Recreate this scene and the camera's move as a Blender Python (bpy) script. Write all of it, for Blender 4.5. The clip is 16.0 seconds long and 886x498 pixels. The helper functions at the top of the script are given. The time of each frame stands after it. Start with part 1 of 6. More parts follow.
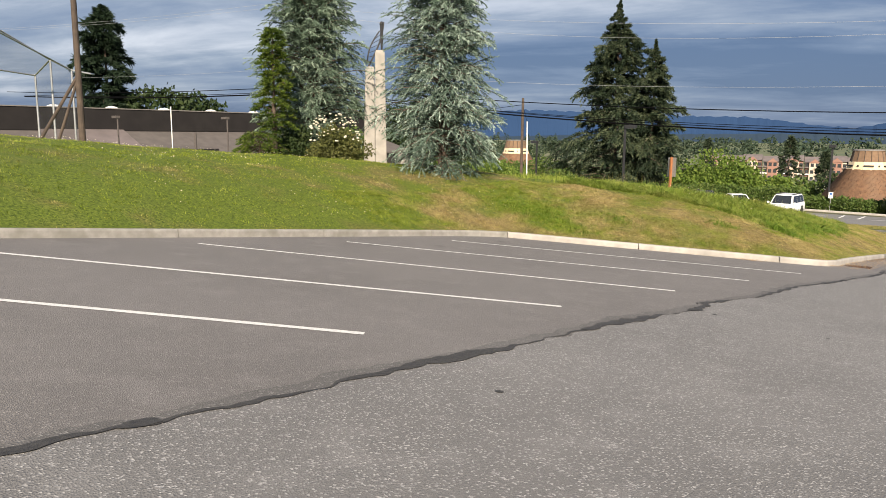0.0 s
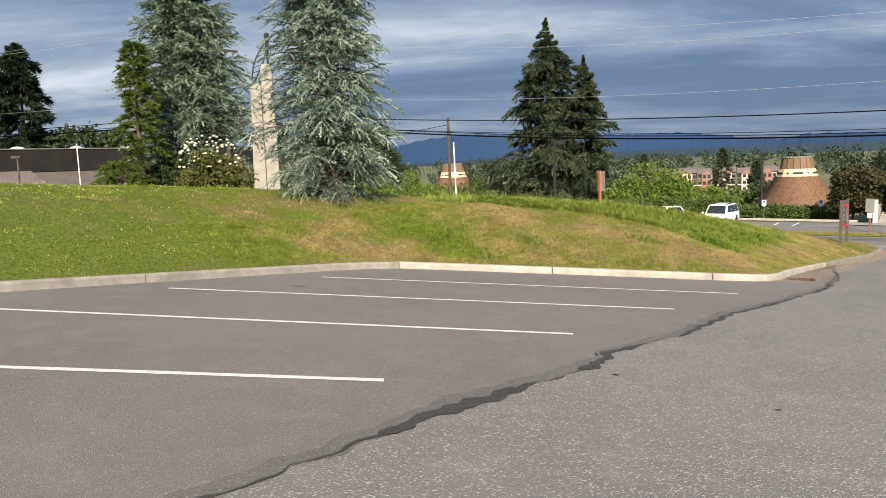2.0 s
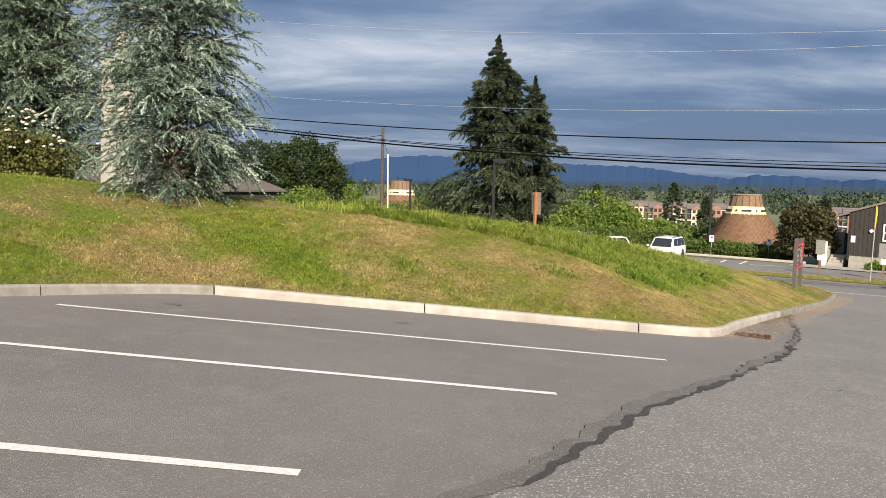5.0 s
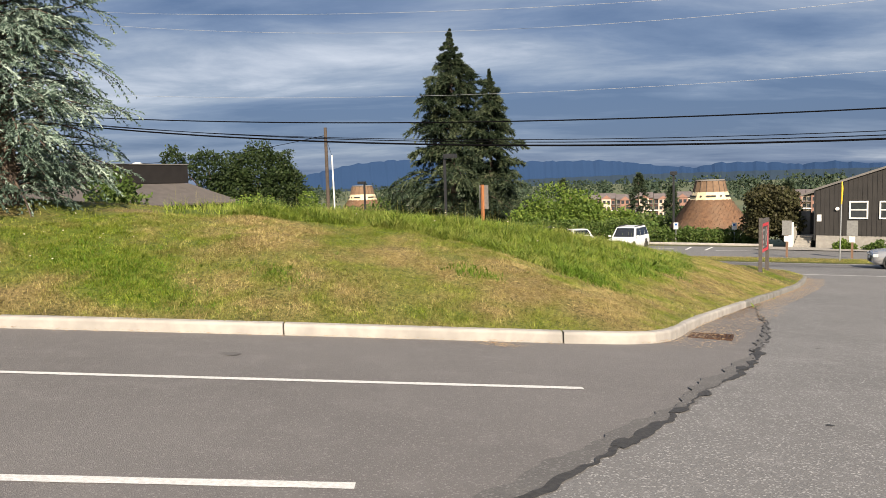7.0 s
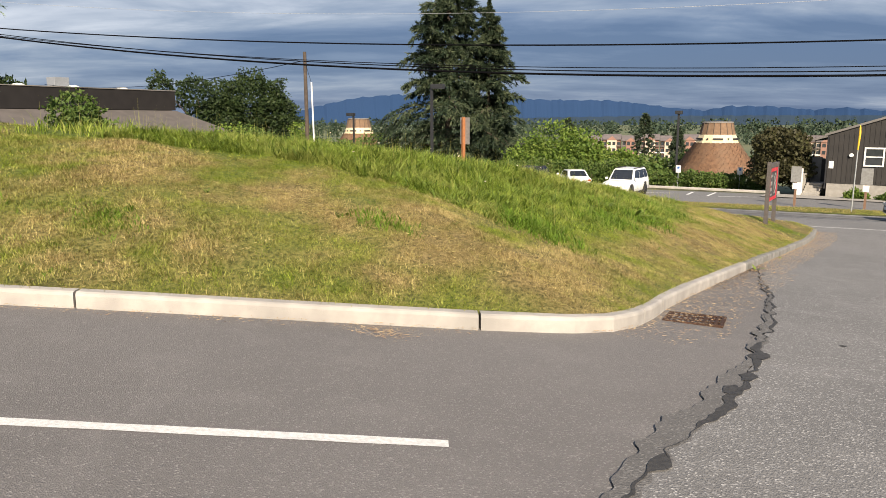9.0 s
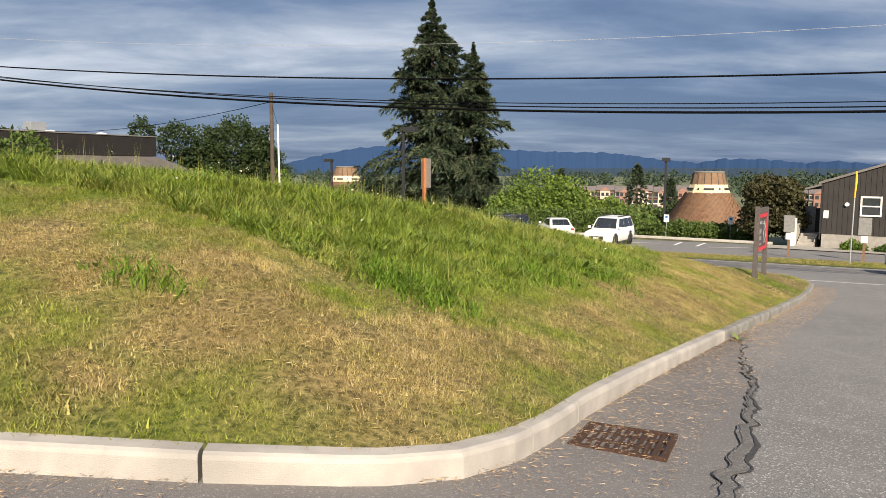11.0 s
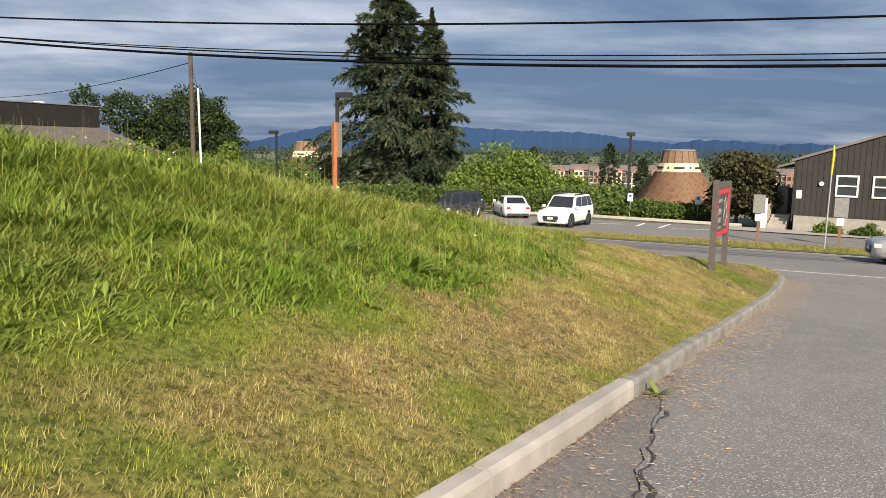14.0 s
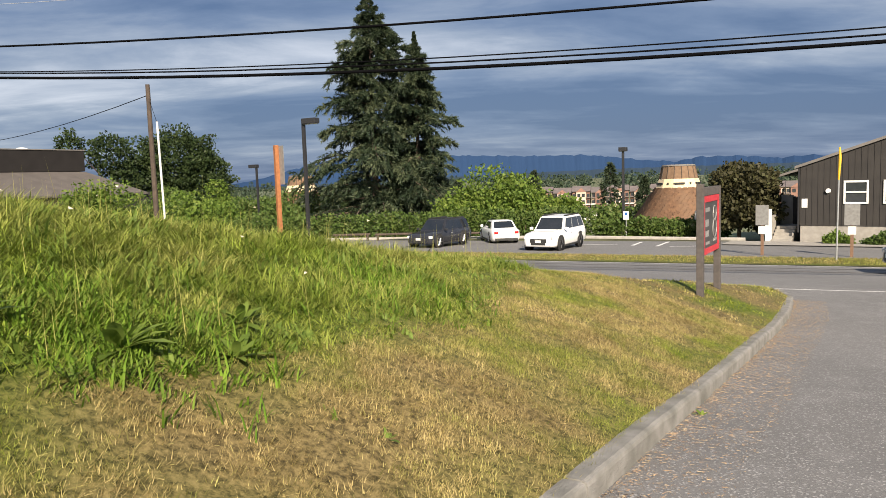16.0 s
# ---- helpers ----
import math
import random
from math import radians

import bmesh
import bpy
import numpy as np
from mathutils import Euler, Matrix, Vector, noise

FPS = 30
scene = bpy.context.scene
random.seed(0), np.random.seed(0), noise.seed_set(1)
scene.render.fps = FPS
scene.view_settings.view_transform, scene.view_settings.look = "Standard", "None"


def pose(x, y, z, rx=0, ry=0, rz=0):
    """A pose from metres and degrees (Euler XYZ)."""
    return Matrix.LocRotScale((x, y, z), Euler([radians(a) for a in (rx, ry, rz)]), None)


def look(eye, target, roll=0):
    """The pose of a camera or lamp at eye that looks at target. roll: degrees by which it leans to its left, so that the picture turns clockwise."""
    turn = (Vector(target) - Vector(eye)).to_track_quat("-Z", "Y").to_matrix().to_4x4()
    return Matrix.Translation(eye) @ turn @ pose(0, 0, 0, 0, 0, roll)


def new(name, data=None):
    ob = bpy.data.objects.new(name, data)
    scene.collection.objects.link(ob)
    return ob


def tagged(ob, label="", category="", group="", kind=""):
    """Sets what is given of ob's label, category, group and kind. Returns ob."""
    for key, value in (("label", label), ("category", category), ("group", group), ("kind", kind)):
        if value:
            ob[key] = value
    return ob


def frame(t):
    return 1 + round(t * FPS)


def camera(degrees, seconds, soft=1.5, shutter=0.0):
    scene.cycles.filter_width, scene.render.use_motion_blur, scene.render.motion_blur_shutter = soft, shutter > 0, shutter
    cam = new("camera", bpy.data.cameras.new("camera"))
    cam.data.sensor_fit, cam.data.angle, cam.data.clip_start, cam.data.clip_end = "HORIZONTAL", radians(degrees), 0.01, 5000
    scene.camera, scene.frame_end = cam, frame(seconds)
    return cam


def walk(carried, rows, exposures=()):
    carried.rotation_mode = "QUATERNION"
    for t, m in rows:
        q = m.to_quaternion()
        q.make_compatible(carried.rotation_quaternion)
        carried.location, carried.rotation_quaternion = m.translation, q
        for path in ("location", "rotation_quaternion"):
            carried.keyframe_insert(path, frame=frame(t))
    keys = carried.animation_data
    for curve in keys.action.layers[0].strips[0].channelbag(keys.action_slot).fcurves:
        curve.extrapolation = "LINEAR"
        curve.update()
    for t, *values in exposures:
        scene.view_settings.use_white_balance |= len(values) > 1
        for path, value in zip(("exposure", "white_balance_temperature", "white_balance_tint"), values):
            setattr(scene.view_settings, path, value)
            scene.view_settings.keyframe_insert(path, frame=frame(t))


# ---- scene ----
cam = camera(62.3, 16.0, 0.7)
PATH = [
    (0, (4.834, -4.29, 2.256), (3.511, -2.822, 1.946), 0.5),
    (0.5, (4.63, -3.439, 2.195), (3.302, -1.957, 1.993), -0.5),
    (1, (4.393, -2.614, 2.075), (3.09, -1.12, 1.808), -0.4),
    (1.5, (4.221, -1.772, 2.017), (2.955, -0.248, 1.745), -0.5),
    (2, (3.982, -0.999, 1.921), (2.761, 0.567, 1.681), -2.1),
    (2.5, (3.789, -0.219, 1.851), (2.587, 1.347, 1.533), -0.4),
    (3, (3.583, 0.601, 1.778), (2.383, 2.187, 1.565), -0.5),
    (3.5, (3.445, 1.414, 1.678), (2.26, 3.019, 1.536), -0.5),
    (4, (3.201, 2.157, 1.61), (2.03, 3.769, 1.436), -0.4),
    (4.5, (3.022, 2.935, 1.552), (1.851, 4.55, 1.425), 0.8),
    (5, (2.835, 3.7, 1.477), (1.712, 5.344, 1.291), 1.4),
    (5.2, (2.791, 4.028, 1.426), (1.672, 5.675, 1.238), 1.4),
    (7.3, (2.365, 7.278, 1.112), (1.308, 8.965, 0.924), -1.9),
    (7.5, (2.315, 7.582, 1.102), (1.252, 9.258, 0.858), -1.6),
    (8, (2.156, 8.392, 1.042), (1.086, 10.051, 0.72), -1.3),
    (8.5, (2.054, 9.158, 0.966), (0.987, 10.824, 0.674), 0.0),
    (9, (1.904, 9.955, 0.899), (0.845, 11.616, 0.552), -0.1),
    (9.2, (1.876, 10.297, 0.842), (0.804, 11.968, 0.601), -0.2),
    (11.3, (1.515, 13.721, 0.53), (0.459, 15.407, 0.329), 0.4),
    (11.5, (1.495, 14.032, 0.551), (0.449, 15.726, 0.362), 0.2),
    (12, (1.4, 14.831, 0.467), (0.37, 16.534, 0.269), -0.6),
    (12.5, (1.384, 15.577, 0.398), (0.364, 17.288, 0.218), -0.5),
    (13, (1.287, 16.362, 0.307), (0.283, 18.06, -0.022), 0.6),
    (13.5, (1.238, 17.102, 0.265), (0.231, 18.814, 0.03), 1.7),
    (14, (1.104, 17.889, 0.187), (0.103, 19.599, -0.083), 0.9),
    (14.5, (1.045, 18.662, 0.111), (0.034, 20.374, -0.111), 2.0),
    (15, (0.965, 19.438, 0.042), (-0.056, 21.142, -0.187), -2.4),
    (15.5, (0.963, 20.206, -0.023), (-0.063, 21.92, -0.13), -2.7),
    (16, (0.88, 21.021, -0.106), (-0.143, 22.729, -0.298), -1.9),
]
walk(cam, [(t, look(e, g, r)) for t, e, g, r in PATH])

# ---- world, sun, exposure ----
SUN_DIR = Vector((0.54, -0.64, 0.52)).normalized()      # towards the sun
wd = bpy.data.worlds.new("sky")
scene.world = wd
wd.use_nodes = True
wn, wl = wd.node_tree.nodes, wd.node_tree.links
wn.clear()
w_out = wn.new("ShaderNodeOutputWorld")
w_bg = wn.new("ShaderNodeBackground")
w_sky = wn.new("ShaderNodeTexSky")
w_sky.sky_type, w_sky.sun_disc = "NISHITA", False
w_sky.sun_elevation = math.asin(SUN_DIR.z)
w_sky.sun_rotation = math.atan2(SUN_DIR.x, SUN_DIR.y)
w_gain = wn.new("ShaderNodeMix")
w_gain.data_type, w_gain.blend_type = "RGBA", "MULTIPLY"
w_gain.inputs[0].default_value = 1.0
w_gain.inputs[7].default_value = (0.075, 0.075, 0.075, 1)
wl.new(w_sky.outputs[0], w_gain.inputs[6])
# a stratus deck: the direction is laid onto a flat layer, so the banks draw out into streaks towards the horizon
w_tc = wn.new("ShaderNodeTexCoord")
w_sep = wn.new("ShaderNodeSeparateXYZ")
wl.new(w_tc.outputs["Generated"], w_sep.inputs[0])


def w_math(op, a, b=None):
    n = wn.new("ShaderNodeMath")
    n.operation = op
    for k, v in enumerate((a, b)):
        if v is None:
            continue
        if isinstance(v, (int, float)):
            n.inputs[k].default_value = v
        else:
            wl.new(v, n.inputs[k])
    return n.outputs[0]


w_h = w_math("ADD", w_math("MAXIMUM", w_sep.outputs[2], 0.0), 0.13)
w_u = w_math("DIVIDE", w_sep.outputs[0], w_h)
w_v = w_math("DIVIDE", w_sep.outputs[1], w_h)
w_cmb = wn.new("ShaderNodeCombineXYZ")
# the banks lie across the view, drawn out from south-west to north-east
wl.new(w_math("ADD", w_math("MULTIPLY", w_u, 0.27), w_math("MULTIPLY", w_v, 0.17)), w_cmb.inputs[0])
wl.new(w_math("ADD", w_math("MULTIPLY", w_v, 0.92), w_math("MULTIPLY", w_u, -0.58)), w_cmb.inputs[1])


w_cmb2 = wn.new("ShaderNodeCombineXYZ")
wl.new(w_math("ADD", w_math("MULTIPLY", w_u, 0.50), w_math("MULTIPLY", w_v, 0.32)), w_cmb2.inputs[0])
wl.new(w_math("ADD", w_math("MULTIPLY", w_v, 0.84), w_math("MULTIPLY", w_u, -0.53)), w_cmb2.inputs[1])


def w_noise(base, scale, detail, rough, dist, off):
    m = wn.new("ShaderNodeVectorMath")
    m.operation = "ADD"
    m.inputs[1].default_value = off
    wl.new(base.outputs[0], m.inputs[0])
    n = wn.new("ShaderNodeTexNoise")
    n.inputs["Scale"].default_value, n.inputs["Detail"].default_value = scale, detail
    n.inputs["Roughness"].default_value, n.inputs["Distortion"].default_value = rough, dist
    wl.new(m.outputs[0], n.inputs["Vector"])
    return n.outputs[0]


w_mix = w_math("ADD", w_math("MULTIPLY", w_noise(w_cmb, 0.70, 4, 0.50, 0.5, (3.1, 0.4, 0)), 0.58), w_math("MULTIPLY", w_noise(w_cmb2, 1.5, 9, 0.60, 0.3, (0.7, 5.2, 2)), 0.42))
# the deck thickens towards the west
w_mix = w_math("ADD", w_mix, w_math("MULTIPLY", w_math("ADD", w_sep.outputs[0], 0.42), -0.02))
# and towards the horizon
w_mix = w_math("SUBTRACT", w_mix, w_math("MULTIPLY", w_math("MAXIMUM", w_math("SUBTRACT", 1.0, w_math("DIVIDE", w_sep.outputs[2], 0.13)), 0.0), 0.11))
w_ramp = wn.new("ShaderNodeValToRGB")
wl.new(w_mix, w_ramp.inputs[0])
for k, (p, c) in enumerate(((0.37, (0.078, 0.128, 0.242)), (0.45, (0.140, 0.195, 0.312)), (0.53, (0.266, 0.316, 0.412)), (0.64, (0.57, 0.60, 0.67)))):
    e = w_ramp.color_ramp.elements[k] if k < 2 else w_ramp.color_ramp.elements.new(p)
    e.position, e.color = p, (*c, 1)
w_both = wn.new("ShaderNodeMix")
w_both.data_type = "RGBA"
w_both.inputs[0].default_value = 0.88
wl.new(w_gain.outputs[2], w_both.inputs[6])
wl.new(w_ramp.outputs[0], w_both.inputs[7])
wl.new(w_both.outputs[2], w_bg.inputs[0])
w_bg.inputs[1].default_value = 1.0
wl.new(w_bg.outputs[0], w_out.inputs[0])

sun = new("sun", bpy.data.lights.new("sun", "SUN"))
sun.data.energy, sun.data.angle, sun.data.color = 6.6, radians(0.6), (1.0, 0.87, 0.70)
sun.matrix_world = look(SUN_DIR * 50, (0, 0, 0))
scene.view_settings.exposure = 0.44


# ---- materials ----
def mat(name, c1, c2=None, scale=6.0, rough=0.8, metal=0.0, bump=0.0, fine=60.0, c3=None, big=0.5, spec=0.5, detail=6):
    """Two scales of noise over a base colour, and a bump from the finer one."""
    m = bpy.data.materials.new(name)
    m.use_nodes = True
    nt = m.node_tree
    N, L = nt.nodes, nt.links
    b = N["Principled BSDF"]
    b.inputs["Roughness"].default_value, b.inputs["Metallic"].default_value = rough, metal
    b.inputs["Specular IOR Level"].default_value = spec
    c2 = c2 or tuple(v * 0.8 for v in c1)
    geo = N.new("ShaderNodeNewGeometry")

    def noise_node(s, d):
        n = N.new("ShaderNodeTexNoise")
        n.inputs["Scale"].default_value, n.inputs["Detail"].default_value = s, d
        L.new(geo.outputs["Position"], n.inputs["Vector"])
        return n
    n1, n2 = noise_node(scale, detail), noise_node(fine, 3)
    mx = N.new("ShaderNodeMix")
    mx.data_type = "RGBA"
    rp = N.new("ShaderNodeMapRange")
    rp.inputs[1].default_value, rp.inputs[2].default_value = 0.35, 0.65
    L.new(n1.outputs[0], rp.inputs[0])
    L.new(rp.outputs[0], mx.inputs[0])
    mx.inputs[6].default_value, mx.inputs[7].default_value = (*c1, 1), (*c2, 1)
    out = mx.outputs[2]
    if c3:
        m3 = N.new("ShaderNodeMix")
        m3.data_type = "RGBA"
        n3 = noise_node(big, 4)
        r3 = N.new("ShaderNodeMapRange")
        r3.inputs[1].default_value, r3.inputs[2].default_value = 0.45, 0.7
        L.new(n3.outputs[0], r3.inputs[0])
        L.new(r3.outputs[0], m3.inputs[0])
        L.new(out, m3.inputs[6])
        m3.inputs[7].default_value = (*c3, 1)
        out = m3.outputs[2]
    L.new(out, b.inputs["Base Color"])
    if bump:
        bp = N.new("ShaderNodeBump")
        bp.inputs["Strength"].default_value, bp.inputs["Distance"].default_value = bump, 0.02
        L.new(n2.outputs[0], bp.inputs["Height"])
        L.new(bp.outputs[0], b.inputs["Normal"])
    return m


def leafy(name, c1, c2, c3=None, sub=0.25, rough=0.6):
    """Foliage: each leaf island has its own shade between the colours, with some light let through."""
    m = bpy.data.materials.new(name)
    m.use_nodes = True
    N, L = m.node_tree.nodes, m.node_tree.links
    b = N["Principled BSDF"]
    b.inputs["Roughness"].default_value = rough
    b.inputs["Specular IOR Level"].default_value = 0.25
    geo = N.new("ShaderNodeNewGeometry")
    rp = N.new("ShaderNodeValToRGB")
    cols = [c1, c2] + ([c3] if c3 else [])
    for k, c in enumerate(cols):
        e = rp.color_ramp.elements[k] if k < 2 else rp.color_ramp.elements.new(1.0)
        e.position, e.color = k / (len(cols) - 1), (*c, 1)
    nz = N.new("ShaderNodeTexNoise")
    nz.inputs["Scale"].default_value = 0.9
    L.new(geo.outputs["Position"], nz.inputs["Vector"])
    ad = N.new("ShaderNodeMath")
    ad.operation = "MULTIPLY_ADD"
    L.new(geo.outputs["Random Per Island"], ad.inputs[0])
    ad.inputs[1].default_value = 0.6
    s2 = N.new("ShaderNodeMath")
    s2.operation = "MULTIPLY_ADD"
    L.new(nz.outputs[0], s2.inputs[0])
    s2.inputs[1].default_value, s2.inputs[2].default_value = 0.8, -0.2
    L.new(s2.outputs[0], ad.inputs[2])
    L.new(ad.outputs[0], rp.inputs[0])
    L.new(rp.outputs[0], b.inputs["Base Color"])
    tr = N.new("ShaderNodeBsdfTranslucent")
    L.new(rp.outputs[0], tr.inputs[0])
    ms = N.new("ShaderNodeMixShader")
    ms.inputs[0].default_value = sub
    L.new(b.outputs[0], ms.inputs[1])
    L.new(tr.outputs[0], ms.inputs[2])
    L.new(ms.outputs[0], N["Material Output"].inputs[0])
    return m


def needly(name, c1, c2, c3, sub=0.12):
    """Needles: each twig has its own tone between the colours."""
    m = bpy.data.materials.new(name)
    m.use_nodes = True
    N, L = m.node_tree.nodes, m.node_tree.links
    b = N["Principled BSDF"]
    b.inputs["Roughness"].default_value = 0.55
    b.inputs["Specular IOR Level"].default_value = 0.25
    geo, at = N.new("ShaderNodeNewGeometry"), N.new("ShaderNodeAttribute")
    at.attribute_name = "tone"
    rp = N.new("ShaderNodeValToRGB")
    for k, c in enumerate((c1, c2, c3)):
        e = rp.color_ramp.elements[k] if k < 2 else rp.color_ramp.elements.new(1.0)
        e.position, e.color = k / 2, (*c, 1)
    ad = N.new("ShaderNodeMath")
    ad.operation = "MULTIPLY_ADD"
    L.new(geo.outputs["Random Per Island"], ad.inputs[0])
    ad.inputs[1].default_value = 0.22
    L.new(at.outputs["Fac"], ad.inputs[2])
    L.new(ad.outputs[0], rp.inputs[0])
    L.new(rp.outputs[0], b.inputs["Base Color"])
    tr = N.new("ShaderNodeBsdfTranslucent")
    L.new(rp.outputs[0], tr.inputs[0])
    ms = N.new("ShaderNodeMixShader")
    ms.inputs[0].default_value = sub
    L.new(b.outputs[0], ms.inputs[1])
    L.new(tr.outputs[0], ms.inputs[2])
    L.new(ms.outputs[0], N["Material Output"].inputs[0])
    return m


def grassy(name, green1, green2, dry1, dry2, blade=True):
    """Turf between lush and dried out, by the 'dry' attribute of the mesh."""
    m = bpy.data.materials.new(name)
    m.use_nodes = True
    N, L = m.node_tree.nodes, m.node_tree.links
    b = N["Principled BSDF"]
    b.inputs["Roughness"].default_value = 0.75
    b.inputs["Specular IOR Level"].default_value = 0.15
    geo = N.new("ShaderNodeNewGeometry")
    at = N.new("ShaderNodeAttribute")
    at.attribute_name = "dry"
    nz = N.new("ShaderNodeTexNoise")
    nz.inputs["Scale"].default_value, nz.inputs["Detail"].default_value = (3.0, 4) if blade else (19.0, 10)
    nz.inputs["Roughness"].default_value = 0.5 if blade else 0.78
    L.new(geo.outputs["Position"], nz.inputs["Vector"])
    n2 = N.new("ShaderNodeTexNoise")
    n2.inputs["Scale"].default_value, n2.inputs["Detail"].default_value = 1.6, 5
    L.new(geo.outputs["Position"], n2.inputs["Vector"])
    r1 = N.new("ShaderNodeMath")
    r1.operation = "MULTIPLY_ADD"
    L.new(n2.outputs[0], r1.inputs[0])
    r1.inputs[1].default_value, r1.inputs[2].default_value = 0.9, -0.50
    r2 = N.new("ShaderNodeMath")
    r2.operation, r2.use_clamp = "MULTIPLY_ADD", True
    L.new(geo.outputs["Random Per Island"], r2.inputs[0])
    r2.inputs[1].default_value = 0.30
    tn = N.new("ShaderNodeAttribute")
    tn.attribute_name = "tone"
    r3 = N.new("ShaderNodeMath")
    r3.operation = "MULTIPLY_ADD"
    L.new(tn.outputs["Fac"], r3.inputs[0])
    r3.inputs[1].default_value = 0.75
    L.new(r1.outputs[0], r3.inputs[2])
    L.new(r3.outputs[0], r2.inputs[2])
    rnd = r2.outputs[0]
    if not blade:
        mr = N.new("ShaderNodeMapRange")
        mr.inputs[1].default_value, mr.inputs[2].default_value = 0.40, 0.60
        L.new(nz.outputs[0], mr.inputs[0])
        rnd = mr.outputs[0]

    def mix(fac, a, c):
        n = N.new("ShaderNodeMix")
        n.data_type = "RGBA"
        L.new(fac, n.inputs[0])
        for k, v in ((6, a), (7, c)):
            if isinstance(v, tuple):
                n.inputs[k].default_value = (*v, 1)
            else:
                L.new(v, n.inputs[k])
        return n.outputs[2]
    g, d = mix(rnd, green1, green2), mix(rnd, dry1, dry2)
    fac = N.new("ShaderNodeMath")
    fac.operation, fac.use_clamp = "MULTIPLY_ADD", True
    L.new(nz.outputs[0], fac.inputs[0])
    fac.inputs[1].default_value = 0.7
    sh = N.new("ShaderNodeMath")
    sh.operation = "ADD"
    L.new(at.outputs["Fac"], sh.inputs[0])
    sh.inputs[1].default_value = -0.35
    L.new(sh.outputs[0], fac.inputs[2])
    col = mix(fac.outputs[0], g, d)
    L.new(col, b.inputs["Base Color"])
    if blade:
        tr = N.new("ShaderNodeBsdfTranslucent")
        L.new(col, tr.inputs[0])
        ms = N.new("ShaderNodeMixShader")
        ms.inputs[0].default_value = 0.25
        L.new(b.outputs[0], ms.inputs[1])
        L.new(tr.outputs[0], ms.inputs[2])
        L.new(ms.outputs[0], N["Material Output"].inputs[0])
    else:
        bp = N.new("ShaderNodeBump")
        bp.inputs["Strength"].default_value, bp.inputs["Distance"].default_value = 0.5, 0.03
        L.new(nz.outputs[0], bp.inputs["Height"])
        L.new(bp.outputs[0], b.inputs["Normal"])
    return m


def asphalt(name, base, light, dark, stone):
    """Weathered asphalt: pale aggregate in a grey binder, with broad stains."""
    m = bpy.data.materials.new(name)
    m.use_nodes = True
    N, L = m.node_tree.nodes, m.node_tree.links
    b = N["Principled BSDF"]
    b.inputs["Roughness"].default_value = 0.85
    b.inputs["Specular IOR Level"].default_value = 0.3
    geo = N.new("ShaderNodeNewGeometry")

    def tex(kind, s):
        n = N.new(kind)
        n.inputs["Scale"].default_value = s
        L.new(geo.outputs["Position"], n.inputs["Vector"])
        return n

    def mix(fac, a, c, lo=0.4, hi=0.65):
        r = N.new("ShaderNodeMapRange")
        r.inputs[1].default_value, r.inputs[2].default_value = lo, hi
        L.new(fac, r.inputs[0])
        n = N.new("ShaderNodeMix")
        n.data_type = "RGBA"
        L.new(r.outputs[0], n.inputs[0])
        for k, v in ((6, a), (7, c)):
            if isinstance(v, tuple):
                n.inputs[k].default_value = (*v, 1)
            else:
                L.new(v, n.inputs[k])
        return n.outputs[2]
    big = tex("ShaderNodeTexNoise", 0.35)
    big.inputs["Detail"].default_value = 6
    mid = tex("ShaderNodeTexNoise", 2.4)
    mid.inputs["Detail"].default_value = 8
    vor = tex("ShaderNodeTexVoronoi", stone)
    grit = tex("ShaderNodeTexNoise", stone * 2.2)
    c = mix(big.outputs[0], base, tuple(v * 0.86 for v in base))
    c = mix(mid.outputs[0], c, tuple(v * 1.12 for v in base), 0.5, 0.75)
    c = mix(grit.outputs[0], c, dark, 0.56, 0.70)
    sepc = N.new("ShaderNodeSeparateColor")
    L.new(vor.outputs["Color"], sepc.inputs[0])
    c = mix(sepc.outputs[0], c, light, 0.82, 1.0)
    L.new(c, b.inputs["Base Color"])
    bp = N.new("ShaderNodeBump")
    bp.inputs["Strength"].default_value, bp.inputs["Distance"].default_value = 0.5, 0.008
    L.new(vor.outputs["Distance"], bp.inputs["Height"])
    L.new(bp.outputs[0], b.inputs["Normal"])
    return m


M_LOT = asphalt("lot_asphalt", (0.178, 0.166, 0.159), (0.29, 0.272, 0.258), (0.12, 0.112, 0.106), 120)
M_DRIVE = asphalt("drive_asphalt", (0.196, 0.189, 0.183), (0.41, 0.396, 0.382), (0.085, 0.082, 0.08), 90)
M_ROAD = asphalt("road_asphalt", (0.185, 0.18, 0.176), (0.27, 0.262, 0.255), (0.13, 0.126, 0.122), 60)
M_TAR = mat("crack_filler", (0.035, 0.033, 0.032), (0.06, 0.056, 0.052), 30, 0.7, bump=0.4, fine=120)
M_SMEAR = asphalt("worn_seal", (0.140, 0.133, 0.127), (0.23, 0.22, 0.21), (0.075, 0.071, 0.067), 80)
M_PAINT = mat("line_paint", (0.80, 0.79, 0.76), (0.62, 0.60, 0.57), 40, 0.7, bump=0.3, fine=200)
M_KERB_GREY = mat("drive_kerb_concrete", (0.30, 0.285, 0.262), (0.22, 0.21, 0.19), 7, 0.9, bump=0.7, fine=90, c3=(0.16, 0.155, 0.135), big=2.5)
M_KERB = mat("new_concrete", (0.45, 0.415, 0.375), (0.36, 0.335, 0.305), 5, 0.85, bump=0.35, fine=140, c3=(0.30, 0.28, 0.255), big=1.6)
M_KERB_OLD = mat("old_concrete", (0.36, 0.34, 0.31), (0.27, 0.255, 0.23), 7, 0.9, bump=0.6, fine=110, c3=(0.22, 0.21, 0.18), big=2.5)
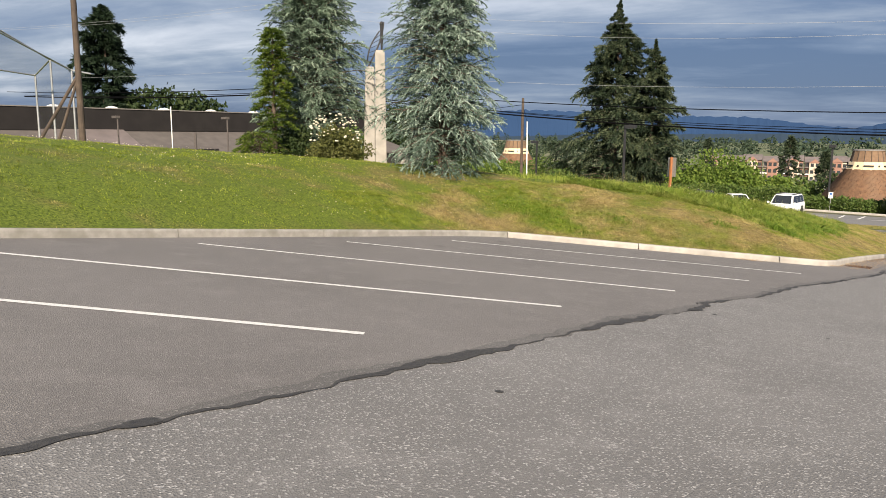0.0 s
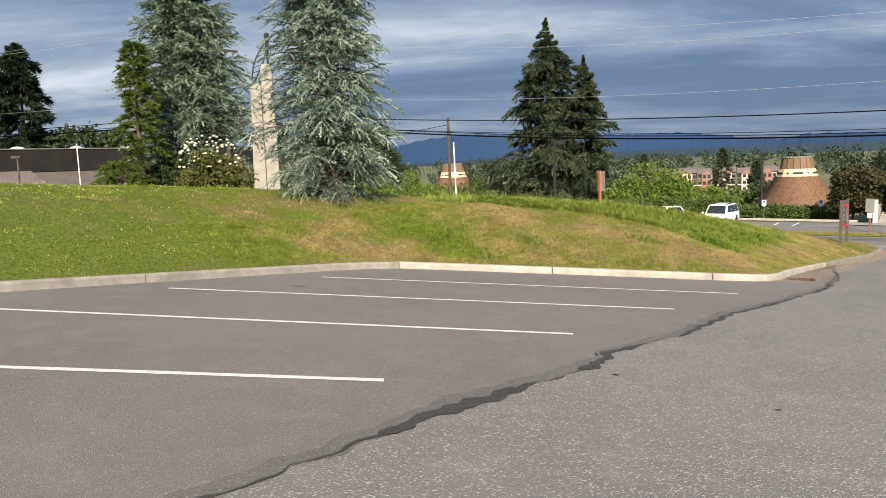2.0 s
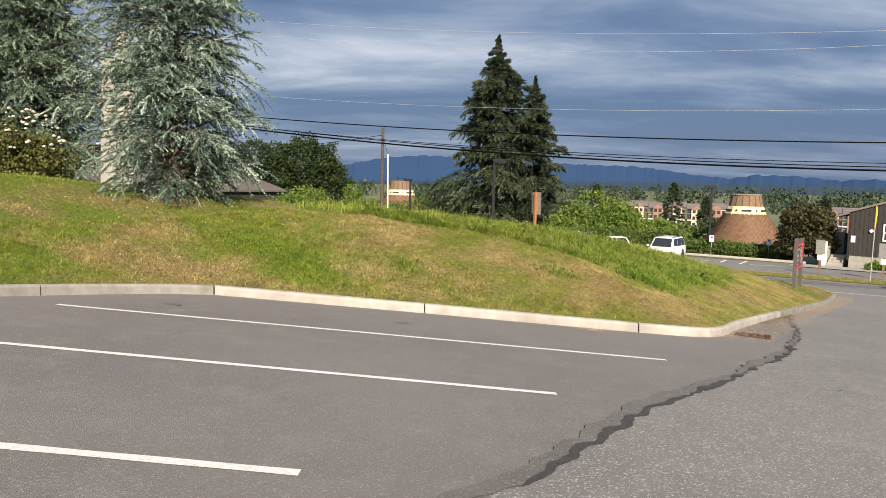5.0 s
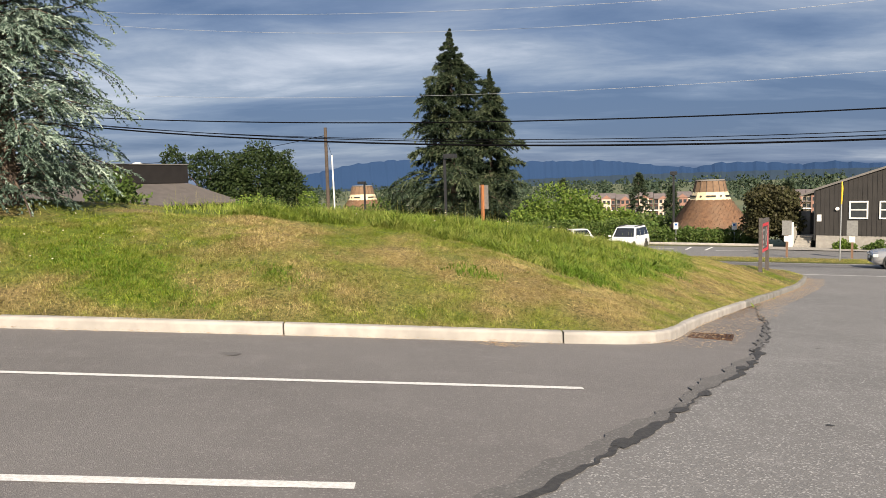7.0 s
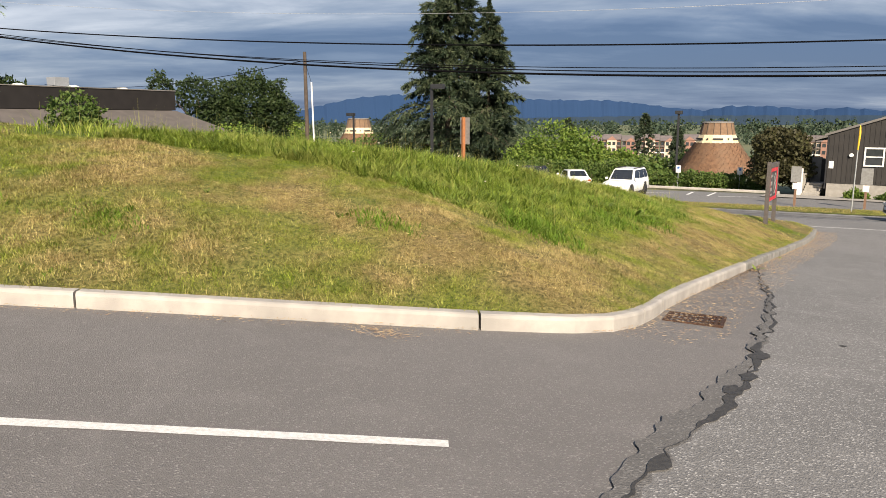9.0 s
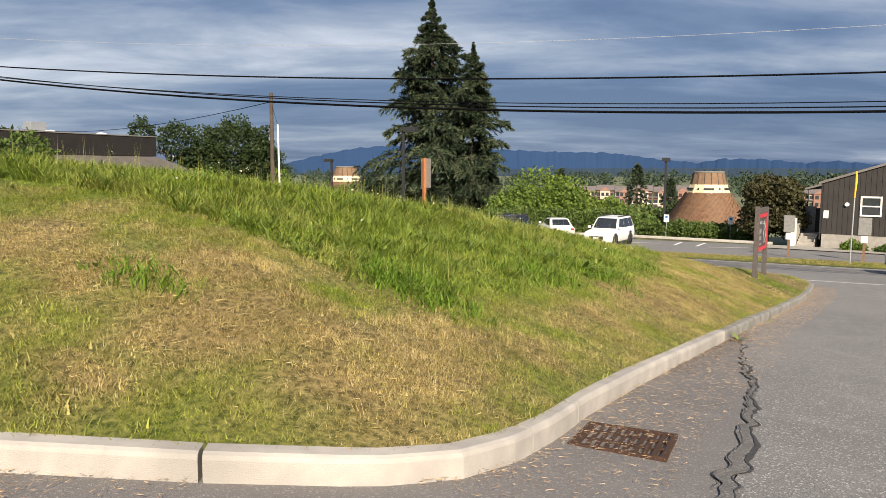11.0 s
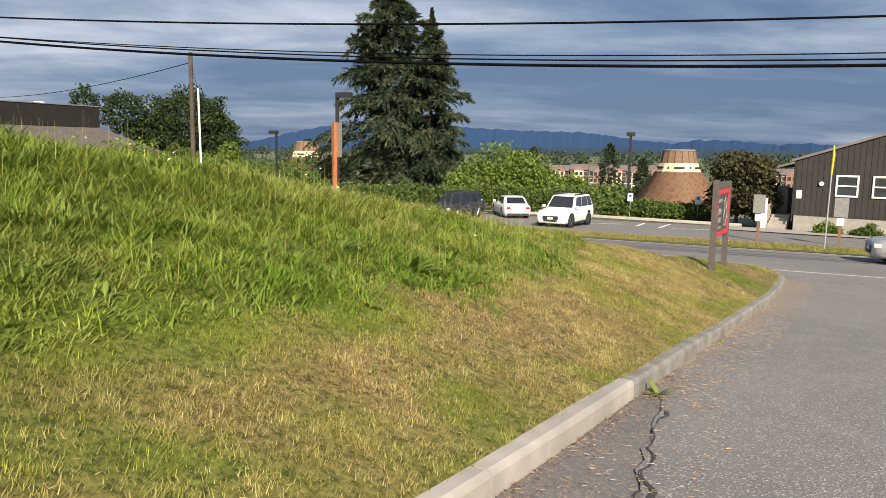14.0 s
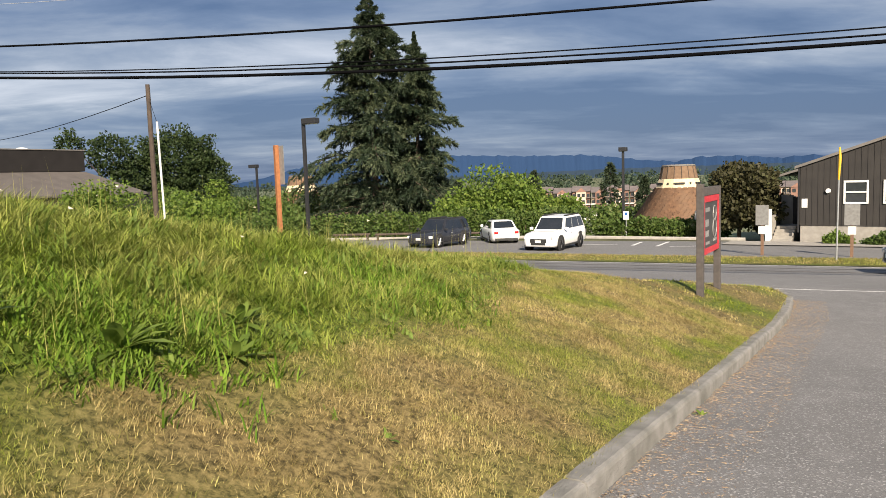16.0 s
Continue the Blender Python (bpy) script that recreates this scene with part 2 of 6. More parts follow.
M_CONC = mat("concrete", (0.36, 0.335, 0.30), (0.29, 0.27, 0.24), 4, 0.85, bump=0.2, fine=60)
M_RUST = mat("rusty_iron", (0.10, 0.05, 0.03), (0.06, 0.035, 0.025), 40, 0.75, 0.5, bump=0.5, fine=150)
M_LAND = mat("land", (0.10, 0.13, 0.05), (0.16, 0.15, 0.08), 0.08, 0.95, c3=(0.07, 0.10, 0.05), big=0.012)
M_TURF = grassy("turf", (0.036, 0.058, 0.008), (0.150, 0.192, 0.026), (0.056, 0.041, 0.018), (0.28, 0.213, 0.090), False)
M_LUSH = grassy("lush_blade", (0.060, 0.125, 0.010), (0.200, 0.310, 0.036), (0.2, 0.2, 0.06), (0.3, 0.3, 0.1))
M_BLADE = grassy("grass_blade", (0.085, 0.140, 0.013), (0.360, 0.420, 0.056), (0.145, 0.102, 0.040), (0.72, 0.575, 0.265))
M_TALL = grassy("tall_grass_blade", (0.034, 0.080, 0.006), (0.340, 0.435, 0.058), (0.26, 0.27, 0.060), (0.58, 0.53, 0.19))
M_STRAW = mat("dry_litter", (0.46, 0.35, 0.21), (0.25, 0.155, 0.10), 24, 0.95)
M_ROSE = leafy("rose_leaf", (0.030, 0.036, 0.010), (0.090, 0.100, 0.028), (0.20, 0.19, 0.065), 0.2)
M_WEED = leafy("weed_leaf", (0.085, 0.14, 0.02), (0.22, 0.29, 0.055), None, 0.3)
M_WHITEFL = mat("white_petal", (0.68, 0.64, 0.54), (0.62, 0.54, 0.40), 9, 0.7)
M_BARK = mat("bark", (0.13, 0.095, 0.07), (0.07, 0.05, 0.04), 9, 0.95, bump=0.9, fine=40)
M_CEDAR = needly("blue_cedar_needle", (0.012, 0.024, 0.016), (0.126, 0.186, 0.140), (0.43, 0.52, 0.44), 0.08)
M_CEDAR2 = needly("green_cedar_needle", (0.012, 0.024, 0.012), (0.118, 0.174, 0.118), (0.38, 0.47, 0.36), 0.08)
M_FIR = needly("fir_needle", (0.010, 0.018, 0.010), (0.032, 0.050, 0.026), (0.105, 0.125, 0.066), 0.08)
M_THIN = leafy("cypress_leaf", (0.018, 0.036, 0.006), (0.062, 0.105, 0.014), (0.20, 0.24, 0.032), 0.2)
M_DARKF = leafy("dark_conifer_needle", (0.012, 0.025, 0.014), (0.03, 0.05, 0.025))
M_LEAF = leafy("broad_leaf", (0.045, 0.085, 0.014), (0.12, 0.19, 0.028), (0.26, 0.31, 0.07), 0.3)
M_LEAF_D = leafy("dark_leaf", (0.012, 0.024, 0.009), (0.028, 0.048, 0.014), (0.062, 0.082, 0.026), 0.15)
M_LEAF_P = leafy("bronze_leaf", (0.030, 0.032, 0.016), (0.065, 0.058, 0.026), (0.10, 0.11, 0.04), 0.25)
M_HEDGE = leafy("hedge_leaf", (0.035, 0.065, 0.016), (0.085, 0.14, 0.028), (0.17, 0.19, 0.06), 0.25)
M_WOODPOLE = mat("weathered_pole", (0.095, 0.07, 0.053), (0.06, 0.045, 0.036), 3, 0.9, bump=0.5, fine=50)
M_ORANGE = mat("stained_cedar_post", (0.38, 0.15, 0.055), (0.28, 0.105, 0.042), 12, 0.7, bump=0.3)
M_BROWNPOST = mat("brown_sign_post", (0.23, 0.135, 0.085), (0.17, 0.10, 0.065), 12, 0.8, bump=0.3)
M_GALV = mat("galvanised_steel", (0.50, 0.51, 0.52), (0.40, 0.41, 0.42), 12, 0.45, 0.6)
M_ALU = mat("sign_back", (0.38, 0.37, 0.36), (0.30, 0.29, 0.28), 10, 0.5, 0.4)
M_BLACK = mat("black_paint", (0.02, 0.02, 0.022), (0.03, 0.03, 0.032), 20, 0.5)
M_WIRE = mat("cable_sheath", (0.006, 0.006, 0.007), None, 10, 1.0, spec=0.0)
M_WIRE_W = mat("bare_wire", (0.40, 0.41, 0.43), None, 10, 0.6)
M_WHITE = mat("white_paint", (0.80, 0.79, 0.76), (0.72, 0.70, 0.66), 5, 0.6)
M_CREAM = mat("cream_band", (0.72, 0.60, 0.40), (0.62, 0.50, 0.32), 3, 0.7)
M_SHINGLE = mat("cedar_shingle", (0.235, 0.130, 0.074), (0.135, 0.076, 0.046), 2.2, 0.9, bump=0.6, fine=9, c3=(0.20, 0.125, 0.08), big=0.5)
M_CAPWOOD = mat("cap_shingle", (0.22, 0.14, 0.085), (0.17, 0.105, 0.065), 3, 0.9, bump=0.4, fine=9)
M_DKWALL = mat("dark_siding", (0.038, 0.034, 0.031), (0.030, 0.027, 0.025), 1.5, 0.8, bump=0.2, fine=30)
M_BROWN = mat("brown_parapet", (0.024, 0.0215, 0.021), (0.019, 0.017, 0.017), 0.7, 0.8, spec=0.2)
M_TAUPE = mat("taupe_wall", (0.24, 0.20, 0.175), (0.21, 0.175, 0.155), 0.6, 0.85)
M_ROOFGREY = mat("grey_roof", (0.20, 0.18, 0.165), (0.15, 0.14, 0.13), 1.2, 0.85)
M_LOWROOF = mat("low_roof_felt", (0.120, 0.104, 0.095), (0.094, 0.082, 0.075), 0.8, 0.9, bump=0.3, fine=6)
M_GLASSDK = mat("window_glass", (0.03, 0.035, 0.04), (0.05, 0.055, 0.06), 2, 0.08, spec=0.8)
M_REDWALL = mat("brick_red_wall", (0.30, 0.165, 0.125), (0.26, 0.145, 0.11), 0.3, 0.85)
M_PEACH = mat("peach_wall", (0.60, 0.48, 0.38), (0.55, 0.44, 0.35), 0.3, 0.85)
M_SLATE = mat("slate_roof", (0.17, 0.14, 0.135), (0.13, 0.11, 0.105), 0.5, 0.8)
M_REDSIGN = mat("red_sign_frame", (0.55, 0.035, 0.05), (0.46, 0.03, 0.04), 14, 0.5)
M_SIGNDK = mat("sign_board", (0.045, 0.045, 0.045), (0.06, 0.06, 0.06), 14, 0.5)
M_GREYPOST = mat("grey_stained_post", (0.10, 0.085, 0.078), (0.075, 0.065, 0.06), 14, 0.8, bump=0.4)
M_BLUE = mat("blue_sign", (0.02, 0.12, 0.42), None, 10, 0.5)
M_YELLOW = mat("yellow_tape", (0.80, 0.50, 0.03), (0.70, 0.42, 0.03), 10, 0.6)
M_RUBBER = mat("rubber", (0.018, 0.018, 0.018), (0.028, 0.027, 0.026), 15, 0.85)
M_RIM = mat("alloy_rim", (0.55, 0.55, 0.56), (0.4, 0.4, 0.41), 10, 0.3, 0.8)
M_RIM_DK = mat("dark_rim", (0.04, 0.04, 0.042), None, 10, 0.4, 0.5)
M_CARWHITE = mat("white_car_paint", (0.82, 0.82, 0.80), (0.78, 0.78, 0.76), 3, 0.22, spec=0.6)
M_CARDARK = mat("dark_car_paint", (0.035, 0.037, 0.045), (0.045, 0.047, 0.055), 3, 0.2, 0.3, spec=0.6)
M_CARSILVER = mat("silver_car_paint", (0.56, 0.55, 0.54), (0.52, 0.51, 0.50), 3, 0.25, 0.6, spec=0.6)
M_CARGLASS = mat("car_glass", (0.012, 0.015, 0.018), (0.018, 0.02, 0.024), 3, 0.04, spec=0.9)
M_LAMP = mat("lamp_lens", (0.75, 0.75, 0.73), None, 10, 0.1, spec=0.8)
M_TAIL = mat("tail_lens", (0.45, 0.02, 0.02), None, 10, 0.15, spec=0.8)
M_TRIM = mat("black_trim", (0.03, 0.03, 0.03), None, 10, 0.6)
# aerial haze is put into the blue base colour of both ranges
M_MOUNT = mat("far_range_haze", (0.023, 0.048, 0.108), (0.027, 0.054, 0.118), 0.002, 1.0, spec=0.0)
M_MOUNT2 = mat("nearer_range_haze", (0.032, 0.050, 0.075), (0.038, 0.058, 0.085), 0.004, 1.0, spec=0.0)
M_WOODS = leafy("far_wood_leaf", (0.020, 0.036, 0.026), (0.040, 0.062, 0.036), (0.075, 0.098, 0.05), 0.1)


# ---- builders ----
def mesh_ob(name, v, f, m, parent=None, smooth=False):
    me = bpy.data.meshes.new(name)
    me.from_pydata([tuple(p) for p in v], [], [tuple(q) for q in f])
    me.materials.append(m)
    if smooth:
        for p in me.polygons:
            p.use_smooth = True
    me.update()
    ob = new(name, me)
    ob.parent = parent
    return ob


def tri_ob(name, v, m, parent=None, dry=None, tone=None):
    """Loose triangles from an array (n, 3, 3), with values per triangle that the material reads."""
    v = np.ascontiguousarray(v, dtype=np.float32)
    n = len(v)
    me = bpy.data.meshes.new(name)
    me.vertices.add(3 * n)
    me.vertices.foreach_set("co", v.ravel())
    me.loops.add(3 * n)
    me.loops.foreach_set("vertex_index", np.arange(3 * n, dtype=np.int32))
    me.polygons.add(n)
    me.polygons.foreach_set("loop_start", np.arange(0, 3 * n, 3, dtype=np.int32))
    me.polygons.foreach_set("loop_total", np.full(n, 3, dtype=np.int32))
    for key, val in (("dry", dry), ("tone", tone)):
        if val is not None:
            a = me.attributes.new(key, "FLOAT", "POINT")
            a.data.foreach_set("value", np.repeat(val, 3).astype(np.float32))
    me.materials.append(m)
    me.update(calc_edges=True)
    ob = new(name, me)
    ob.parent = parent
    return ob


def part(name, bm, m, parent, label="", smooth=False):
    """Links a bmesh as one mesh object under a thing or a part."""
    me = bpy.data.meshes.new(name)
    bm.to_mesh(me)
    bm.free()
    me.materials.append(m)
    if smooth:
        for p in me.polygons:
            p.use_smooth = True
    ob = new(name, me)
    ob.parent = parent
    if label:
        tagged(ob, label)
    return ob


def box(x0, x1, y0, y1, z0, z1, bev=0.0, bm=None, m=None):
    bm2 = bmesh.new()
    bmesh.ops.create_cube(bm2, size=1)
    bmesh.ops.transform(bm2, matrix=Matrix.Translation(((x0 + x1) / 2, (y0 + y1) / 2, (z0 + z1) / 2)) @ Matrix.Diagonal((x1 - x0, y1 - y0, z1 - z0, 1)), verts=bm2.verts)
    if bev:
        bmesh.ops.bevel(bm2, geom=bm2.edges[:], offset=bev, segments=2, affect="EDGES", profile=0.6)
    if m is not None:
        bmesh.ops.transform(bm2, matrix=m, verts=bm2.verts)
    if bm is None:
        return bm2
    me = bpy.data.meshes.new("tmp")
    bm2.to_mesh(me)
    bm2.free()
    bm.from_mesh(me)
    bpy.data.meshes.remove(me)
    return bm


def rod(a, b, r0, r1=None, seg=10, bm=None):
    """A tapered round bar from a to b."""
    a, b = Vector(a), Vector(b)
    r1 = r0 if r1 is None else r1
    bm = bm or bmesh.new()
    q = (b - a).to_track_quat("Z", "Y").to_matrix().to_4x4()
    bmesh.ops.create_cone(bm, cap_ends=True, segments=seg, radius1=r0, radius2=r1, depth=(b - a).length, matrix=Matrix.Translation((a + b) / 2) @ q)
    return bm


def thing(name, loc, label, category, group="", turn=0.0):
    ob = new(name)
    ob.matrix_basis = pose(*loc, 0, 0, turn)
    ob.empty_display_size = 0.2
    return tagged(ob, label, category, group)


def structure(ob, label=""):
    return tagged(ob, label, kind="structure")


# ---- the lie of the land ----
KERB = np.array([(-7.4, -30), (-7.4, 9.6), (-7.28, 10.8), (-7.03, 11.47), (-4.2, 13.5), (-1.24, 15.5), (-0.6, 16.02), (-0.33, 16.42), (-0.23, 16.9), (-0.24, 17.5),
                 (-0.31, 18.2), (-0.36, 19.5), (-0.38, 23.4), (-0.40, 30), (-0.45, 35), (-0.62, 37.5), (-0.95, 38.9), (-1.7, 39.75), (-3, 39.95), (-40, 32.6), (-60, 28.6)], float)


def edge_dist(p):
    """Signed distances to the kerb and to the street's edge, positive on the grass."""
    p = np.atleast_2d(p)
    both = []
    best, sg = np.full(len(p), 1e9), np.ones(len(p))
    near = [np.full(len(p), 1e9), np.full(len(p), 1e9)]
    for i, (a, b) in enumerate(zip(KERB[:-1], KERB[1:])):
        d = b - a
        u = np.clip(((p - a) @ d) / (d @ d), 0, 1)
        r = p - (a + u[:, None] * d)
        ds = np.hypot(r[:, 0], r[:, 1])
        c = d[0] * r[:, 1] - d[1] * r[:, 0]
        near[i >= 17] = np.minimum(near[i >= 17], ds)
        m = ds < best - 1e-9
        best, sg = np.where(m, ds, best), np.where(m, np.sign(c), sg)
    return best * sg, near[0], near[1]


def plane(x, y):
    """The paved fall from the car park to the street and the lots beyond."""
    x, y = np.asarray(x, float), np.asarray(y, float)
    a = 0.47 - 0.094 * y - 0.016 * np.clip(x, -30, 30) * np.clip((33 - y) / 10, 0, 1)
    b = -2.63 - (y - 33) * (1.43 / 23)
    c = -4.06 - (y - 56) * 0.029
    d = -4.52 - (y - 72) * 0.045
    return np.where(y < 33, a, np.where(y < 56, b, np.where(y < 72, c, np.maximum(d, -17))))


def hill(x, y):
    x, y = np.asarray(x, float), np.asarray(y, float)
    s, dk, dr = edge_dist(np.stack([x.ravel(), y.ravel()], 1))
    d = np.where(s > 0, np.minimum(dk, 0.30 * dr), 0).reshape(x.shape)
    de = d * d / (d + 0.35)
    bump = 0.3 * np.exp(-((x + 15) ** 2 + (y - 14.5) ** 2) / 40) * np.clip(d / 3, 0, 1)
    bump = bump + 0.38 * np.exp(-((x + 9) ** 2 / 30 + (y - 23.5) ** 2 / 40)) * np.clip(d / 2.5, 0, 1)
    rough = 0.03 * np.sin(x * 1.9 + y * 0.7) * np.sin(y * 1.3 - x * 0.4) * np.clip(d, 0, 1)
    return plane(x, y) + 0.13 + 1.75 * (1 - np.exp(-de / 4.2)) + bump + rough - 0.32 * np.clip((-x - 15) / 8, 0, 1) * np.clip(d / 3, 0, 1)


def gz(x, y):
    return float(plane(x, y))


def hz(x, y):
    return float(hill(np.array([x]), np.array([y]))[0])


TALL = np.array([(-13, 19.5), (-9.7, 15.8), (-8.7, 17.1), (-6.8, 17.8), (-5.3, 18.1), (-3, 18.1), (-2.0, 18.4), (-2.05, 22), (-2.0, 26), (-3.0, 29.5), (-6.3, 38.6), (-30, 34), (-26, 25)], float)


def inside(poly, p):
    c = np.zeros(len(p), bool)
    q = np.roll(poly, 1, 0)
    for (x1, y1), (x2, y2) in zip(poly, q):
        hit = ((y1 > p[:, 1]) != (y2 > p[:, 1])) & (p[:, 0] < (x2 - x1) * (p[:, 1] - y1) / (y2 - y1 + 1e-12) + x1)
        c ^= hit
    return c


def wob(x, y, s, k=0):
    """Cheap smooth noise in -1..1."""
    return (np.sin(x * s + 1.7 * k + 1.3 * np.sin(y * s * 0.8 + k)) + np.sin(y * s * 1.1 + 2.3 * k + 1.1 * np.sin(x * s * 0.7 - k)) + np.sin((x + y) * s * 0.6 + k)) / 3


def vnoise(x, y, s, k=0):
    """Lattice noise in 0..1 with s cells to the metre."""
    x, y = np.asarray(x, float) * s + 31.7 * k, np.asarray(y, float) * s + 17.3 * k
    i, j = np.floor(x), np.floor(y)
    u, v = x - i, y - j
    u, v = u * u * (3 - 2 * u), v * v * (3 - 2 * v)

    def h(a, b):
        q = np.sin(a * 127.1 + b * 311.7 + k * 74.7) * 43758.5453
        return q - np.floor(q)
    return (h(i, j) * (1 - u) + h(i + 1, j) * u) * (1 - v) + (h(i, j + 1) * (1 - u) + h(i + 1, j + 1) * u) * v


def patchy(x, y, s, k=0):
    """Three octaves of the lattice noise, turned against one another."""
    return 0.5 * vnoise(x, y, s, k) + 0.3 * vnoise(0.8 * x - 0.6 * y, 0.6 * x + 0.8 * y, 2.1 * s, k + 3) + 0.2 * vnoise(0.5 * x + 0.87 * y, -0.87 * x + 0.5 * y, 4.7 * s, k + 7)


def dryness(x, y):
    """0 lush to 1 straw: the mown bank towards the drive is burnt, the top and the far lawn are green."""
    base = 0.60 + 0.20 * wob(x, y, 1.5) + 1.8 * (patchy(x, y, 1.1, 2) - 0.5) + 0.9 * (patchy(x, y, 4.0, 5) - 0.5)
    top = np.clip((-x - 8.3 + 0.30 * (y - 11) + 0.5 * wob(x, y, 1.1, 3)) / 1.8, 0, 1) * np.clip((16.5 - y) / 5, 0, 1)
    west = np.clip((9.6 - y + 0.25 * (-x - 8) + 0.5 * wob(x, y, 0.9, 1)) / 1.5, 0, 1)
    crown = np.clip((-x - 11 + 0.6 * wob(x, y, 0.7, 5)) / 3, 0, 1)
    g1 = np.exp(-((x + 7.3) ** 2 / 1.6 + (y - 13.3) ** 2 / 0.25))
    g2 = np.exp(-((x + 1.9) ** 2 / 0.5 + (y - 19.5) ** 2 / 5))
    straw = 0
    for cx, cy, rx, ry in ((-1.35, 24.5, 0.35, 0.9), (-1.5, 22.2, 0.35, 0.5), (-1.4, 21.4, 0.3, 0.4), (-1.6, 23.3, 0.45, 0.35), (-1.1, 25.6, 0.35, 0.7), (-1.2, 20.8, 0.25, 0.3), (-1.5, 28.5, 0.5, 1.5), (-4.1, 16.4, 0.7, 0.3), (-1.0, 18.6, 0.3, 0.5)):
        straw = straw + np.exp(-(((x - cx) / rx) ** 2 + ((y - cy) / ry) ** 2))
    straw = np.minimum(straw, 1)
    tallf = np.exp(-((x + 5.5) ** 2 / 14 + (y - 18.6) ** 2 / 0.6))
    d = base - 0.75 * np.maximum(np.maximum(top * 0.5, west), crown) - 0.8 * g1 - 0.25 * g2 - 0.55 * np.exp(-((x + 1.75) ** 2 / 0.30 + (y - 21.7) ** 2 / 0.5)) - 0.3 * tallf + 0.45 * straw
    return np.clip(d, 0, 1)


def bare(x, y):
    """Where the turf is thin and the brown thatch shows."""
    b = 0
    for cx, cy, rx, ry in ((-0.9, 23.2, 0.12, 0.15), (-1.3, 23.5, 0.35, 0.25), (-1.15, 22.9, 0.3, 0.15), (-1.9, 23.6, 0.3, 0.2), (-3.9, 17.0, 0.3, 0.15), (-4.9, 16.9, 0.35, 0.2), (-5.7, 15.6, 0.4, 0.2), (-8.1, 11.6, 0.5, 0.8), (-2.4, 17.0, 0.25, 0.12), (-1.0, 19.8, 0.2, 0.15)):
        b = b + np.exp(-(((x - cx) / rx) ** 2 + ((y - cy) / ry) ** 2))
    return np.clip(0.85 * np.minimum(b, 1) + 0.5 * np.clip(wob(x, y, 5.3, 9) - 0.25, 0, 1) * 1.6, 0, 0.92)


# ---- large structure ----
def sheet(name, poly_fn, x0, x1, y0, y1, step, m, lift=0.0, zfn=plane, keep=None):
    """A grid over a rectangle, laid on zfn; keep(p) picks the faces."""
    xs, ys = np.arange(x0, x1 + step * 0.5, step), np.arange(y0, y1 + step * 0.5, step)
    X, Y = np.meshgrid(xs, ys)
    if poly_fn:
        X, Y = poly_fn(X, Y)
    Z = zfn(X, Y) + lift
    v = np.stack([X.ravel(), Y.ravel(), Z.ravel()], 1)
    nx, ny = len(xs), len(ys)
    i = np.arange(nx * ny).reshape(ny, nx)
    f = np.stack([i[:-1, :-1].ravel(), i[:-1, 1:].ravel(), i[1:, 1:].ravel(), i[1:, :-1].ravel()], 1)
    if keep is not None:
        f = f[keep(v[f].mean(1))]
    used = np.unique(f)
    re = np.full(len(v), -1)
    re[used] = np.arange(len(used))
    return structure(mesh_ob(name, v[used], re[f], m, smooth=True))


# one sheet of land, from under the car park out to the horizon
rr = np.concatenate([np.linspace(0, 90, 31), np.geomspace(96, 4600, 40)])
th = np.linspace(0, 2 * math.pi, 97)[:-1]
R, T = np.meshgrid(rr, th, indexing="ij")
GX, GY = -10 + R * np.cos(T), 20 + R * np.sin(T)
GZ = np.where(R < 96, plane(GX, np.clip(GY, -40, 200)) - 0.12, 0)
far = np.clip((R - 96) / 200, 0, 1)
GZ = np.where(R >= 96, (plane(GX, np.clip(GY, -40, 200)) - 0.12) * (1 - far) - 17 * far, GZ)
gi = np.arange(R.size).reshape(R.shape)
gf = np.stack([gi[:-1].ravel(), gi[1:].ravel(), np.roll(gi, -1, 1)[1:].ravel(), np.roll(gi, -1, 1)[:-1].ravel()], 1)
structure(mesh_ob("ground", np.stack([GX.ravel(), GY.ravel(), GZ.ravel()], 1), gf, M_LAND, smooth=True), "low-lying plain of fields and woods reaching the horizon")


def seam_x(y):
    y = np.asarray(y, float)
    base = np.interp(y, [-30, -3, 0, 5, 10, 12.8, 16.2, 17.5, 19, 20, 21, 22.6, 23.6], [1.5, 1.13, 1.06, 0.92, 0.84, 0.97, 0.97, 0.80, 0.72, 0.52, 0.30, 0.02, -0.25])
    return base + 0.07 * wob(y, y * 0.31 + 2, 1.9) + 0.035 * wob(y, y * 1.7, 6.3, 3) + 0.02 * wob(y * 2.2, y, 11, 5)


# lot sheet squeezed between kerb and seam, drive sheet from the seam to its far side
def lot_xy(X, Y):
    u = (X + 9) / 10.0
    left = np.where(Y < 11, -9.0, np.where(Y < 16.5, -9 + (Y - 11) * 1.5, -0.6))
    return left + u * (seam_x(Y) - left), Y


structure(sheet("parking_lot", lot_xy, -9, 1, -30, 23.6, 0.2, M_LOT), "smooth grey asphalt of the angled parking bays")


def drive_xy(X, Y):
    u = np.clip((X - 1) / 13.0, 0, 1)
    left = np.where(Y < 23.6, seam_x(np.minimum(Y, 23.6)), np.interp(Y, [23.6, 37.5, 39, 40.2, 41.6], [-0.48, -0.7, -1.1, -2.2, -2.4]))
    return left + u * (14 - left), Y


structure(sheet("driveway", drive_xy, 1, 14, -30, 41.6, 0.2, M_DRIVE, 0.012), "coarse worn grey asphalt driveway running down to the street")


# the street, crossing at a slant
def on_street(X, Y):
    return X, Y + 0.2 * X


